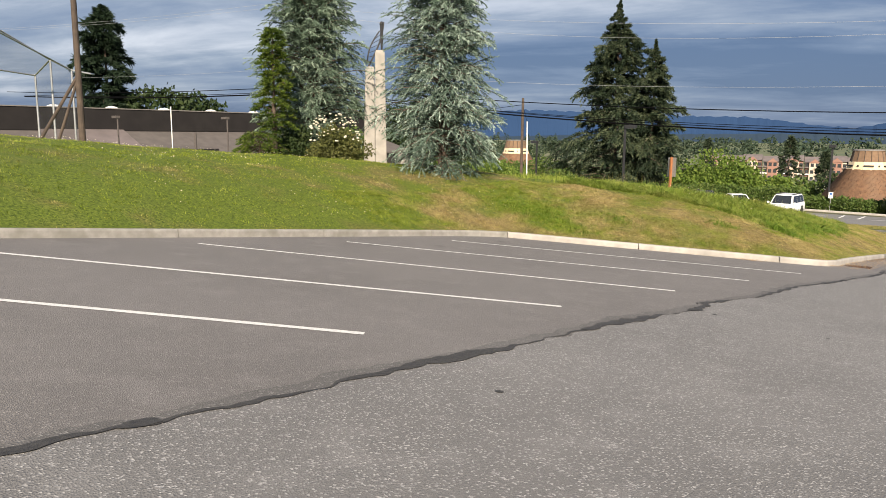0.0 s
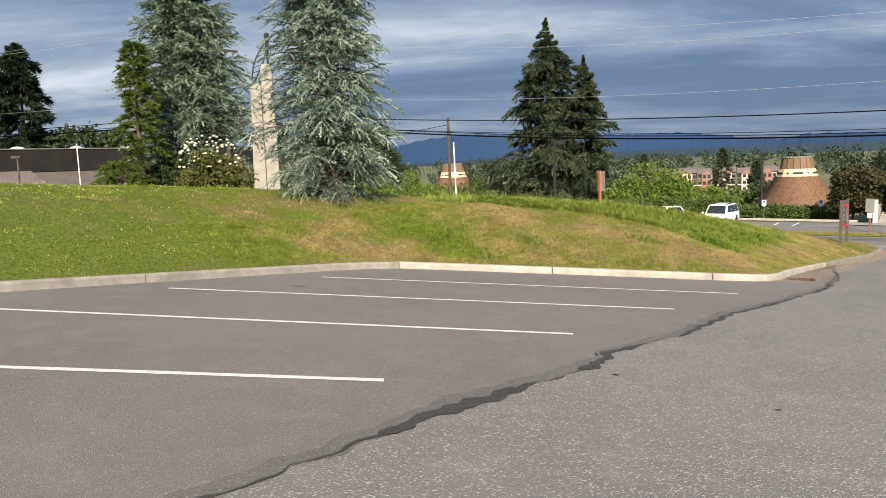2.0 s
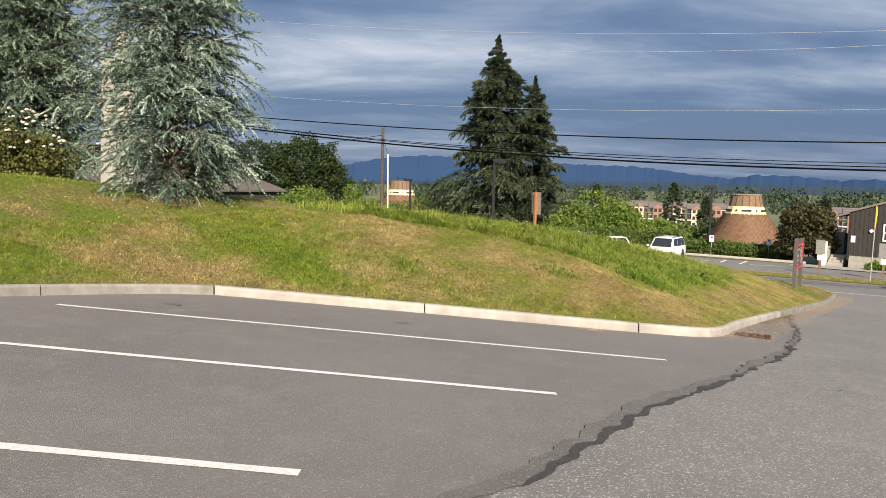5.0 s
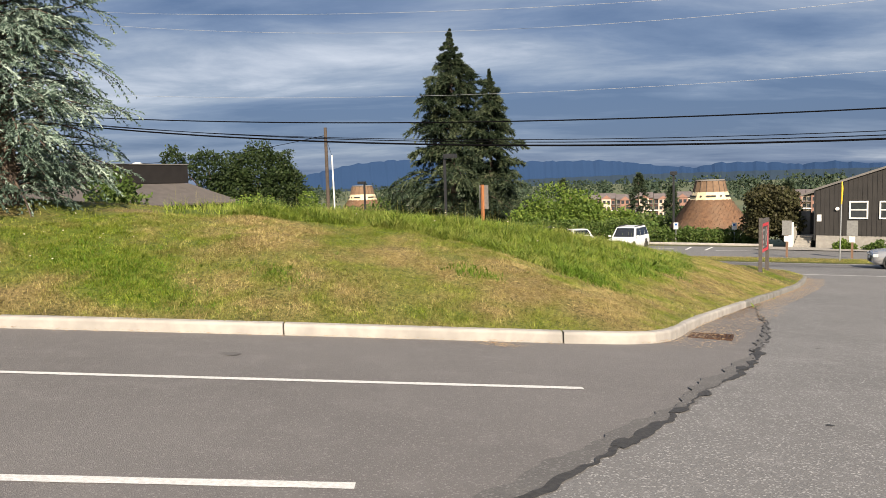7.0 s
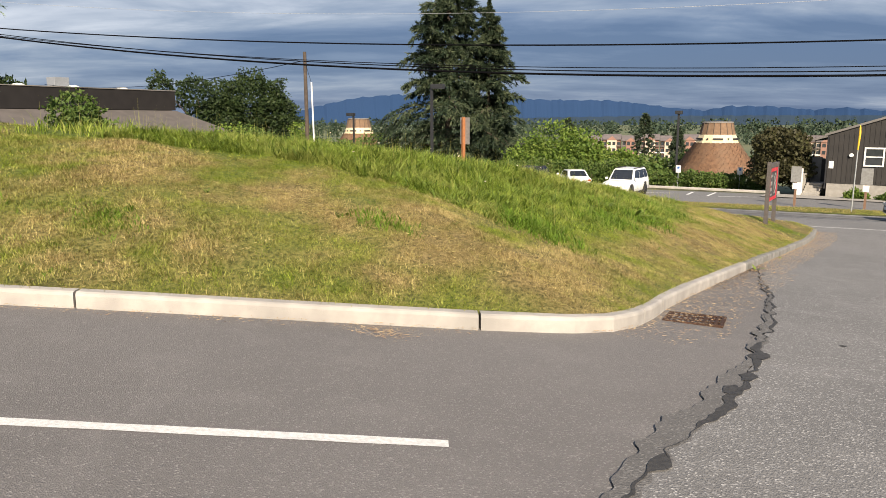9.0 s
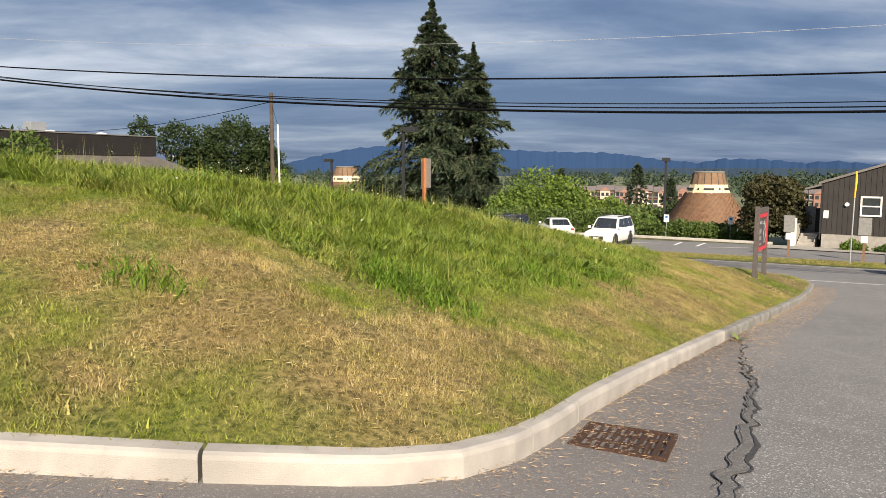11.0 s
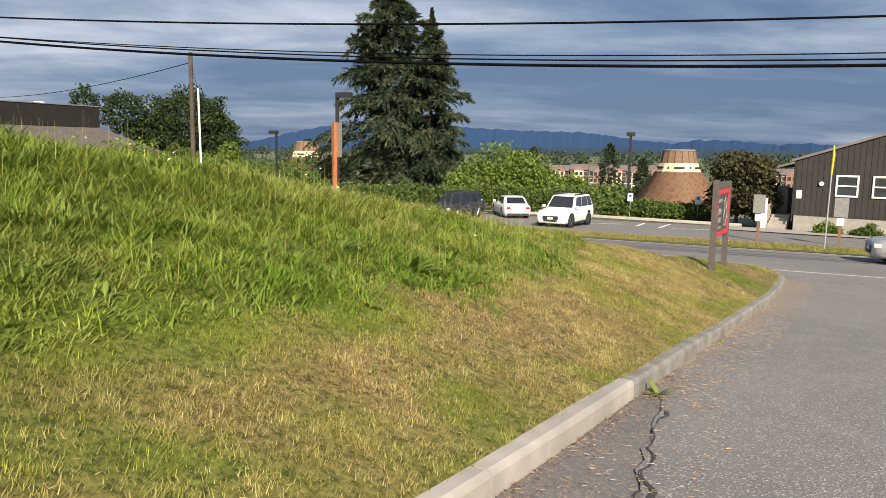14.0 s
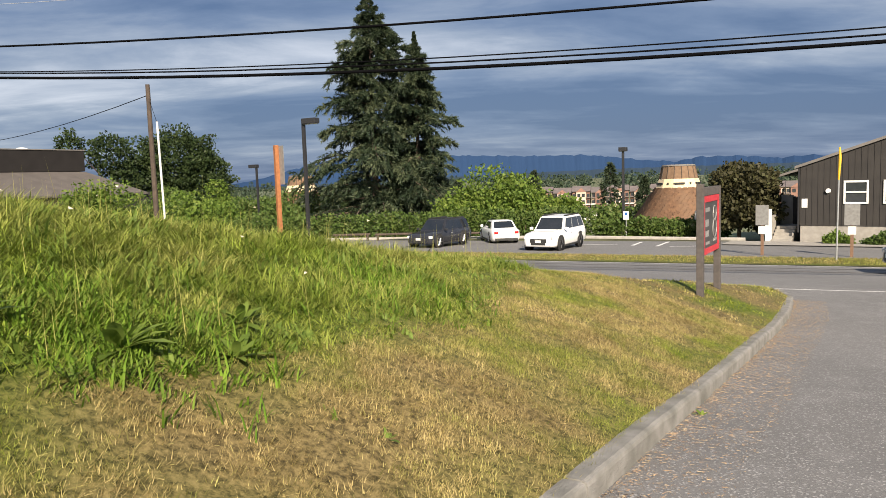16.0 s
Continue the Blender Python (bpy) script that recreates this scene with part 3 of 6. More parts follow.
structure(sheet("road", on_street, -70, 60, 40.05, 51.0, 0.9, M_ROAD, 0.006), "two-lane grey asphalt street with tyre tracks")
structure(sheet("far_parking_lot", on_street, -70, 60, 55.9, 68.3, 1.2, M_ROAD, 0.006), "asphalt car park across the street")


def street_line(name, off, x0, x1, w, m, label):
    xs = np.arange(x0, x1, 1.5)
    v, f = [], []
    for x in xs:
        for o in (off, off + w):
            y = o + 0.2 * x
            v.append((x, y, gz(x, y) + 0.014))
    for k in range(len(xs) - 1):
        f.append((2 * k, 2 * k + 2, 2 * k + 3, 2 * k + 1))
    return structure(mesh_ob(name, v, f, m), label)


street_line("edge_line", 40.75, -60, 60, 0.12, M_PAINT, "white edge line along the street")
street_line("edge_line", 50.3, -60, 60, 0.12, M_PAINT, "white edge line along the street")
for off in (47.3, 48.9):
    street_line("tyre_track", off, -60, 60, 0.3, M_SMEAR, "darker band worn by tyres")

# angled bay lines
for k in range(5):
    a, b = np.array([0.02, 3.24 * k]), np.array([-6.5, 3.24 * k - (5.3, 4.95, 4.4, 4.36, 4.36)[k]])
    n = np.array([-(b - a)[1], (b - a)[0]])
    n = n / np.hypot(*n) * 0.05
    v, f = [], []
    for i in range(33):
        p = a + (b - a) * i / 32
        wv = 1 + 0.06 * math.sin(i * 1.9 + k)
        for s in (-1, 1):
            q = p + s * n * wv
            v.append((q[0], q[1], gz(*q) + 0.005))
        if i:
            f.append((2 * i - 2, 2 * i, 2 * i + 1, 2 * i - 1))
    structure(mesh_ob("parking_line", v, f, M_PAINT), "worn white painted bay line on asphalt")

# crack along the seam: a broad worn seal and a narrow black crack with blots
rs = random.Random(4)


def ribbon(name, left, right, m, lift, label, y0=-12, y1=23.2, step=0.03):
    """A ragged strip along the seam between two offsets."""
    y = np.arange(y0, y1, step)
    x = seam_x(y)
    a, b = x + left(y), x + right(y)
    b = np.maximum(b, a + 0.004)
    v = np.stack([np.stack([a, y, plane(a, y) + lift], 1), np.stack([b, y, plane(b, y) + lift], 1)], 1).reshape(-1, 3)
    f = [(2 * k, 2 * k + 1, 2 * k + 3, 2 * k + 2) for k in range(len(y) - 1)]
    return structure(mesh_ob(name, v, f, m), label)


def rag(y, s, k):
    return vnoise(y, y * 0 + 0.37 * k, s, k) - 0.5


def fade(y):
    """The seal narrows where the seam runs up to the grey kerb."""
    return np.clip((20.5 - y) / 5, 0.25, 1)


ribbon("seal_band", lambda y: fade(y) * (-0.15 - 0.16 * rag(y, 0.8, 1) - 0.09 * rag(y, 2.3, 2)) - 0.02 * rag(y, 9, 3), lambda y: 0.02 + 0.06 * rag(y, 1.7, 4) + 0.03 * rag(y, 9, 5), M_SMEAR, 0.014, "worn grey sealant along the seam", y1=21.5)
ribbon("old_crack", lambda y: fade(y) * (-0.12 - 0.10 * rag(y, 0.8, 11) - 0.04 * rag(y, 3, 12)), lambda y: fade(y) * (-0.12 - 0.10 * rag(y, 0.8, 11) - 0.04 * rag(y, 3, 12)) + np.clip(0.045 * rag(y, 1.3, 14) + 0.02 * rag(y, 9, 15), 0.001, 0.022), M_TAR, 0.017, "fine dark crack beside the seam", 17.2, 21.5)
ribbon("crack", lambda y: 0.02 - 0.05 * rag(y, 2.3, 6) - fade(y) * np.clip(0.22 * rag(y, 1.1, 7) + 0.05 * rag(y, 6, 8), 0, 0.14), lambda y: 0.030 - 0.05 * rag(y, 2.3, 6) + 0.03 * rag(y, 9, 9) + fade(y) * np.clip(0.16 * rag(y, 1.6, 10), 0, 0.07), M_TAR, 0.019, "open black crack filled with tar")


def blot(x, y, r, m, name, label, lift=0.017, sq=0.6):
    n = 14
    v = [(x, y, gz(x, y) + lift)]
    for i in range(n):
        a = i * 2 * math.pi / n
        q = r * (0.7 + 0.5 * rs.random())
        v.append((x + q * math.cos(a) * sq, y + q * math.sin(a), gz(x, y) + lift - 0.094 * q * math.sin(a)))
    return structure(mesh_ob(name, v, [(0, 1 + i, 1 + (i + 1) % n) for i in range(n)], m), label)


for y in (-2.6, 2.3, 3.6, 4.9, 6.1, 11.4, 12.6, 13.4, 15.1, 15.6, 16.4):
    blot(float(seam_x(y)) + 0.01, y, 0.15, M_TAR, "tar_blot", "black tar blot at the seam", 0.021, 0.42)
for k in range(34):
    blot(rs.uniform(1.3, 5.5), rs.uniform(-3, 22), rs.uniform(0.018, 0.04), M_TAR, "oil_spot", "small dark spot on the asphalt", sq=1.0)
for x, y, r in ((-6.2, 10.1, 0.11), (-6.0, 5.6, 0.12), (-5.6, 7.2, 0.1), (-3.6, 12.1, 0.09)):
    blot(x, y, r, M_SMEAR, "damp_stain", "faint dark stain on the bay", 0.004, 1.5)

# ---- kerb, stone by stone ----
seg = np.diff(KERB[:19], axis=0)
cum = np.concatenate([[0], np.cumsum(np.hypot(seg[:, 0], seg[:, 1]))])


def kerb_at(s):
    return np.array([np.interp(s, cum, KERB[:19, 0]), np.interp(s, cum, KERB[:19, 1])])


def s_of_y(y):
    return float(np.interp(y, KERB[:17, 1], cum[:17]))


kerb_set = structure(new("kerb"), "concrete kerb round the grass bank")
kerb_set.empty_display_size = 0.2
cuts = [s_of_y(y) for y in (-21, -17.6, -14.3, -11, -7.7, -4.4, -1.1, 2.2, 5.5, 8.85, 11.47, 13.5, 15.5, 17.1, 17.95, 20.9, 23.42, 24.48, 27.3, 30.0, 32.8, 35.4, 37.6, 38.9)] + [float(cum[-1])]
PROFILE = ((0.0, -0.12), (0.0, 0.115), (-0.008, 0.138), (-0.03, 0.15), (-0.135, 0.15), (-0.152, 0.143), (-0.16, 0.12), (-0.16, -0.12))
for c, (s0, s1) in enumerate(zip(cuts[:-1], cuts[1:])):
    old = c >= 16
    gap = 0.011
    n = max(2, int((s1 - s0) / 0.22))
    v, f = [], []
    for i in range(n + 1):
        s = s0 + gap + (s1 - s0 - 2 * gap) * i / n
        p, q = kerb_at(s - 0.12), kerb_at(s + 0.12)
        t = (q - p) / np.hypot(*(q - p))
        nrm = np.array([t[1], -t[0]])
        o = kerb_at(s)
        jit = 0.003 * math.sin(s * 2.3) + (0.004 * math.sin(s * 7.9) * math.sin(s * 1.7) if old else 0)
        for k, (d, h) in enumerate(PROFILE):
            w = o + nrm * d
            v.append((w[0] + jit * nrm[0], w[1] + jit * nrm[1], gz(*o) + h + (0.004 * math.sin(s * 1.3) if old and h > 0.1 else 0)))
    P = len(PROFILE)
    for i in range(n):
        for k in range(P - 1):
            f.append((i * P + k, i * P + k + 1, (i + 1) * P + k + 1, (i + 1) * P + k))
    f.append(tuple(range(P)))
    f.append(tuple(n * P + k for k in reversed(range(P))))
    mesh_ob("kerb_stone", v, f, M_KERB_GREY if old else M_KERB_OLD if c < 10 else M_KERB, kerb_set)

# ---- the grass bank ----
step = 0.3
hx, hy = np.arange(-62, 0.01, step), np.arange(-30, 40.5, step)
HX, HY = np.meshgrid(hx, hy)
P2 = np.stack([HX.ravel(), HY.ravel()], 1)
for _ in range(5):
    s, _, _ = edge_dist(P2)
    e = 0.01
    gx = (edge_dist(P2 + (e, 0))[0] - s) / e
    gy = (edge_dist(P2 + (0, e))[0] - s) / e
    near = np.abs(s - 0.09) < step * 0.75
    P2[near] += np.stack([gx, gy], 1)[near] * (0.09 - s)[near][:, None] * 0.9
s = edge_dist(P2)[0]
HZ = hill(P2[:, 0], P2[:, 1])
hi = np.arange(len(P2)).reshape(HX.shape)
hf = np.stack([hi[:-1, :-1].ravel(), hi[:-1, 1:].ravel(), hi[1:, 1:].ravel(), hi[1:, :-1].ravel()], 1)
hf = hf[(s[hf] > 0.0).all(1)]
bank = mesh_ob("grass_bank", np.stack([P2[:, 0], P2[:, 1], HZ], 1), hf, M_TURF, smooth=True)
at = bank.data.attributes.new("dry", "FLOAT", "POINT")
at.data.foreach_set("value", (dryness(P2[:, 0], P2[:, 1]) * (1 - 0.8 * inside(TALL, P2))).astype(np.float32))
structure(bank, "mown grass bank, burnt straw-brown near the drive")


# verge between the street and the far lot
verge = sheet("verge", on_street, -70, 60, 50.9, 56.3, 0.6, M_TURF, 0.02)
a2 = verge.data.attributes.new("dry", "FLOAT", "POINT")
a2.data.foreach_set("value", np.array([0.35 + 0.2 * math.sin(p.co.x * 1.3) * math.sin(p.co.y * 2) for p in verge.data.vertices], dtype=np.float32))
structure(verge, "narrow green verge along the street")

# ---- far ranges and woods ----
rm = random.Random(9)


def ridge(name, r, pts, m, label, base=-40, rough=6):
    """A jagged ridge round the north, heights by bearing (degrees left of ahead)."""
    v, f = [], []
    b = np.arange(-75, 95, 0.25)
    hgt = np.interp(b, [p[0] for p in pts], [p[1] for p in pts])
    for k, (bb, h) in enumerate(zip(b, hgt)):
        a = radians(bb)
        j = rough * (math.sin(bb * 5.1) * 0.5 + math.sin(bb * 11.3) * 0.3 + rm.uniform(-0.3, 0.3)) * min(1, max(h, 0) / 40 + 0.15)
        for rad, z in ((r, base), (r + 150, h + j)):
            v.append((-rad * math.sin(a), rad * math.cos(a), z))
        if k:
            f.append((2 * k - 2, 2 * k, 2 * k + 1, 2 * k - 1))
    return structure(mesh_ob(name, v, f, m), label)


# the ridges' blue is distance haze held in the base colour
ridge("mountain_range", 3700, [(-75, 40), (-10, 45), (2, 38), (4.2, 54), (6.2, 44), (8.6, 62), (11.7, 64), (13, 44), (15.5, 58), (18, 82), (20, 96), (24, 100), (27, 108), (32, 122), (36, 130), (39, 112), (42, 70), (44, 34), (46, 8), (50, -8), (95, -10)], M_MOUNT, "mountain range far across the plain, haze blue in its colour", rough=5)
ridge("foothills", 2500, [(-75, 12), (0, 12), (10, 14), (18, 13), (25, 8), (33, 2), (40, -8), (95, -12)], M_MOUNT2, "dark wooded foothills with haze blue in their colour", rough=4)

# ---- plants ----
def spikes(c, d, ln, w, rng, roll=None):
    """Thin triangles at c along unit d."""
    n = len(c)
    r = rng.normal(size=(n, 3))
    sd = np.cross(d, r)
    sd /= np.linalg.norm(sd, axis=1)[:, None] + 1e-9
    ln, w = np.asarray(ln)[:, None], np.asarray(w)[:, None]
    return np.stack([c - sd * w, c + sd * w, c + d * ln], 1)


def unit(v):
    return v / (np.linalg.norm(v, axis=-1, keepdims=True) + 1e-9)


def conifer(name, pos, height, radius, m, label, seed, branches=150, twigs=12, tufts=5, fan=5, spike=0.13, droop=0.35, rise=0.25, width=0.012, shape=0.85, low=0.03, ragged=0.3, skirt=0.8, group="", category="tree", flat=1.0, bend=0.8, lift=0.5, stray=0.08):
    """A conifer: tapered trunk with limbs, each limb carrying twigs, each twig tufts of needles."""
    rng = np.random.default_rng(seed)
    tree = thing(name, pos, label, category, group)
    bm = rod((0, 0, -0.1), (0, 0, height * 0.97), 0.016 * height + 0.03, 0.012, 9)
    out = []
    ga = 2.39996
    for b in range(branches):
        t = low + (1 - low) * ((b + rng.random()) / branches) ** 0.92
        L = radius * (1 - t) ** shape * (1 - ragged * rng.random() + (0.28 if rng.random() < 0.10 else 0)) * (skirt + (1 - skirt) * min(1, t / 0.25)) + 0.12
        az = b * ga + rng.normal() * 0.35
        o = np.array([math.cos(az), math.sin(az), 0.0])
        up = rise + lift * t + rng.normal() * stray
        s = np.linspace(0, 1, 9)
        path = o * (L * s)[:, None] + np.array([0, 0, 1.0]) * (t * height + L * (up * s - (droop + up * bend) * s ** 2))[:, None]
        for k in range(0, 8, 2):
            rod(path[k], path[k + 2], 0.012 * L * (1 - s[k]) + 0.006, 0.012 * L * (1 - s[k + 2]) + 0.004, 4, bm)
        sv = np.concatenate([rng.random(twigs - 1) ** 0.7 * 0.86 + 0.14, [1.0]])
        base = np.stack([np.interp(sv, s, path[:, k]) for k in range(3)], 1)
        fwd = unit(path[-1] - path[0])
        side = np.cross(fwd, (0, 0, 1.0))
        sgn = np.where(np.arange(twigs) % 2, 1, -1)[:, None]
        td = unit(fwd * 0.75 + side * sgn * (0.35 + 0.6 * rng.random((twigs, 1))) + rng.normal(size=(twigs, 3)) * (0.16, 0.16, 0.16 * flat) + np.array([0, 0, -droop * 0.7]))
        td[-1] = unit(fwd + np.array([0, 0, -droop * 0.3]))
        tl = (0.10 + 0.34 * L * (1.05 - 0.7 * sv)) * (0.7 + 0.6 * rng.random(twigs))
        q = (np.arange(tufts) + 0.3) / tufts
        c = base[:, None] + td[:, None] * (tl[:, None] * q[None])[:, :, None] + np.array([0, 0, -1.0]) * (droop * 0.35 * tl[:, None] * q[None] ** 2)[:, :, None]
        dd = np.repeat(td[:, None], tufts, 1)
        c, dd = c.reshape(-1, 3), dd.reshape(-1, 3)
        c, dd = np.repeat(c, fan, 0), np.repeat(dd, fan, 0)
        dd = unit(dd + rng.normal(size=dd.shape) * (0.5, 0.5, 0.5 * flat))
        out.append(spikes(c, dd, spike * (0.7 + 0.7 * rng.random(len(c))), np.full(len(c), width) * (0.7 + 0.6 * rng.random(len(c))), rng))
    part("trunk", bm, M_BARK, tree)
    tri_ob("crown", np.concatenate(out), m, tree, None, rng.uniform(0.1, 0.7, sum(len(q) for q in out)))
    return tree


def spray_tree(name, pos, height, radius, m, label, seed, branches, twigs, tufts, fan, spike, width, up, nod, hang, profile, low, ragged, tight=0.42, group=""):
    """A conifer whose limbs carry flat sprays of twigs clothed in short needles; profile gives the reach by height."""
    rng = np.random.default_rng(seed)
    tree = thing(name, pos, label, "tree", group)
    bm = rod((0, 0, -0.1), (0, 0, height * 0.97), 0.016 * height + 0.03, 0.012, 9)
    out, tone = [], []
    for b in range(branches):
        t = low + (1 - low) * ((b + rng.random()) / branches) ** 0.9
        az = b * 2.39996 + rng.normal() * 0.35
        lump = float(patchy(math.cos(az) * 1.1 + seed, math.sin(az) * 1.1 + t * height / radius, 1.3, seed))
        L = radius * profile(t) * max(0.25, 1 + ragged * (lump - 0.5) * 3.2) * rng.uniform(0.55, 1.12) + 0.04
        o = np.array([math.cos(az), math.sin(az), 0.0])
        rise = up[0] + (up[1] - up[0]) * t + rng.normal() * 0.22
        s = np.linspace(0, 1, 9)
        sway = np.cross(o, (0, 0, 1.0)) * rng.normal() * 0.12
        path = (o * (L * s)[:, None] + sway * (L * s ** 2)[:, None] + np.array([0, 0, 1.0]) * (t * height + L * (rise * s - nod * s ** 2.4))[:, None])
        for k in range(0, 8, 2):
            rod(path[k], path[k + 2], 0.012 * L * (1 - s[k]) + 0.006, 0.012 * L * (1 - s[k + 2]) + 0.004, 4, bm)
        sv = np.concatenate([0.14 + 0.86 * (np.arange(twigs - 1) + rng.random(twigs - 1)) / (twigs - 1), [1.0]])
        base = np.stack([np.interp(sv, s, path[:, k]) for k in range(3)], 1)
        nxt = np.stack([np.interp(np.minimum(sv + 0.1, 1), s, path[:, k]) - np.interp(np.minimum(sv + 0.1, 1) - 0.15, s, path[:, k]) for k in range(3)], 1)
        fwd = unit(nxt)
        side = np.cross(fwd, (0, 0, 1.0)) * np.where(np.arange(twigs) % 2, 1, -1)[:, None]
        td = unit(fwd * 0.8 + side * (0.35 + 0.5 * rng.random((twigs, 1))) + rng.normal(size=(twigs, 3)) * (0.2, 0.2, 0.32))
        td[-1] = fwd[-1]
        tl = (min(0.05 * radius, 0.25 * L) + 0.40 * L * (1.08 - 0.8 * sv)) * (0.6 + 0.6 * rng.random(twigs))
        q = (np.arange(tufts) + 0.4) / tufts
        c = base[:, None] + td[:, None] * (tl[:, None] * q[None])[:, :, None] + np.array([0, 0, -1.0]) * (hang * tl[:, None] * q[None] ** 2)[:, :, None]
        dd = td[:, None] + np.array([0, 0, -2.0]) * (hang * q[None] * np.ones((twigs, 1)))[:, :, None]
        dd = unit(dd)
        c, dd = np.repeat(c.reshape(-1, 3), fan, 0), np.repeat(dd.reshape(-1, 3), fan, 0)
        dd = unit(dd + rng.normal(size=dd.shape) * tight)
        out.append(spikes(c, dd, spike * min(1.0, 0.35 + L / (0.25 * radius)) * (0.6 + 0.8 * rng.random(len(c))), width * (0.7 + 0.6 * rng.random(len(c))), rng))
        tw = np.clip(0.0 + 0.35 * rng.random() + 0.65 * rng.random(twigs) ** 1.5, 0, 0.9)
        tone.append(np.repeat(tw, tufts * fan))
    part("trunk", bm, M_BARK, tree)
    tri_ob("crown", np.concatenate(out), m, tree, None, np.concatenate(tone))
    return tree


def leaves(lobes, n, size, rng, shell=0.55, zmin=None):
    """Leaf triangles scattered through ellipsoidal lobes (x, y, z, rx, ry, rz), denser towards the skin, with hollows."""
    lob = np.array(lobes, float)
    wgt = (lob[:, 3] * lob[:, 4] + lob[:, 3] * lob[:, 5] + lob[:, 4] * lob[:, 5])
    i = rng.choice(len(lob), n, p=wgt / wgt.sum())
    d = unit(rng.normal(size=(n, 3)))
    r = shell + (1.08 - shell) * rng.random(n) ** 0.6
    bumpy = 1 + 0.16 * np.sin(d[:, 0] * 9 + i) * np.sin(d[:, 1] * 8 + 2 * i) + 0.10 * np.sin(d[:, 2] * 13 + i)
    c = lob[i, :3] + d * lob[i, 3:6] * (r * bumpy)[:, None]
    if zmin is not None:
        c[:, 2] = np.maximum(c[:, 2], zmin + 0.05 * rng.random(n))
    ax = unit(d * 0.6 + rng.normal(size=(n, 3)) * 0.8 + np.array([0, 0, 0.2]))
    r2 = unit(np.cross(ax, rng.normal(size=(n, 3))))
    s = size * (0.6 + 0.8 * rng.random(n))[:, None]
    a = np.stack([c - ax * s * 0.5, c + r2 * s * 0.34, c + ax * s * 0.5], 1)
    b = np.stack([c - ax * s * 0.5, c + ax * s * 0.5, c - r2 * s * 0.34], 1)
    return np.concatenate([a, b])


def broadleaf(name, pos, lobes, n, size, m, label, seed, trunk=0.12, stems=1, category="tree", group="", zmin=0.0):
    rng = np.random.default_rng(seed)
    tree = thing(name, pos, label, category, group)
    bm = bmesh.new()
    for k in range(stems):
        rod((0.15 * k * math.cos(k * 2.1), 0.15 * k * math.sin(k * 2.1), -0.15), (0, 0, 0.5 * lobes[0][2] + 0.1), trunk, trunk * 0.7, 8, bm)
    for lb in lobes:
        rod((0, 0, 0.45 * lobes[0][2]), (lb[0] * 0.9, lb[1] * 0.9, lb[2]), trunk * 0.5, trunk * 0.12, 6, bm)
    part("trunk", bm, M_BARK, tree)
    tri_ob("crown", leaves(lobes, n, size, rng, zmin=zmin), m, tree)
    return tree


def lobed(w, d, h, n, rng, base=0.2):
    """A rounded heap of lobes filling w x d x h from the ground."""
    out = []
    for k in range(n):
        u, v = rng.uniform(-1, 1), rng.uniform(-1, 1)
        top = h * (1 - 0.55 * max(abs(u), abs(v)) ** 2.2) * rng.uniform(0.8, 1.02)
        r = rng.uniform(0.16, 0.26) * min(w, h * 1.6)
        z = rng.uniform(base * h, max(top - r * 0.8, base * h + 0.01))
        out.append((u * (w / 2 - r * 0.7), v * (d / 2 - r * 0.5), z, r * rng.uniform(0.9, 1.3), r, r * rng.uniform(0.7, 1.0)))
    return out


CED = (-11.93, 14.26)
spray_tree("blue_cedar", (*CED, hz(*CED) - 0.02), 9.6, 2.75, M_CEDAR, "tall blue-grey atlas cedar on the grass bank", 3, 640, 16, 7, 5, 0.075, 0.0125, (0.25, 0.85), 0.40, 0.25, lambda t: (0.58 + 0.42 * min(1, t / 0.25)) * (1 - t) ** 0.9, 0.008, 0.30)
CED2 = (-19.7, 14.8)
spray_tree("blue_cedar", (*CED2, hz(*CED2) - 0.02), 7.9, 3.0, M_CEDAR2, "grey-green atlas cedar behind the cypress", 5, 540, 16, 7, 5, 0.085, 0.0145, (0.30, 0.85), 0.40, 0.25, lambda t: (0.6 + 0.4 * min(1, t / 0.33)) * (1 - t) ** 0.62, 0.04, 0.30)
THN = (-17.9, 11.7)
conifer("cypress", (*THN, hz(*THN) - 0.02), 4.6, 0.72, M_THIN, "slender yellow-green cypress with a bare lower trunk", 7, 105, 10, 4, 5, 0.11, 0.1, 0.7, 0.015, 0.42, 0.2, 0.75)
def fir_reach(t):
    return (0.9 + 0.1 * min(1, t / 0.15)) * (1 - t) ** 0.85 * (1 if t < 0.7 else 1 - 0.72 * (t - 0.7) / 0.3)


spray_tree("fir_tree", (-42.3, 80.5, -4.9), 23.7, 9.3, M_FIR, "tall dark fir across the street", 11, 175, 22, 8, 5, 0.40, 0.060, (0.0, 0.45), 0.26, 0.34, fir_reach, 0.04, 0.85, 0.5, "pair of firs")
spray_tree("fir_tree", (-37.6, 81.2, -4.9), 18.7, 5.2, M_FIR, "shorter slim dark fir beside the taller one", 12, 155, 20, 7, 5, 0.38, 0.056, (0.0, 0.45), 0.30, 0.32, fir_reach, 0.04, 0.75, 0.5, "pair of firs")
spray_tree("dark_conifer", (-178.3, 76.2, -8), 39.8, 9.5, M_DARKF, "lone dark ragged conifer in the distance", 14, 84, 14, 5, 4, 1.5, 0.24, (0.0, 0.35), 0.28, 0.3, lambda t: (1 - t) ** 0.5, 0.25, 0.8)
broadleaf("spreading_tree", (-174, 87, -8), [(0, 0, 15, 11, 9, 6), (8, 6, 14, 8, 7, 5), (-8, -4, 13, 8, 7, 4)], 5000, 1.1, M_LEAF_D, "round dark tree behind the long building", 15, 0.5)

rq = random.Random(21)
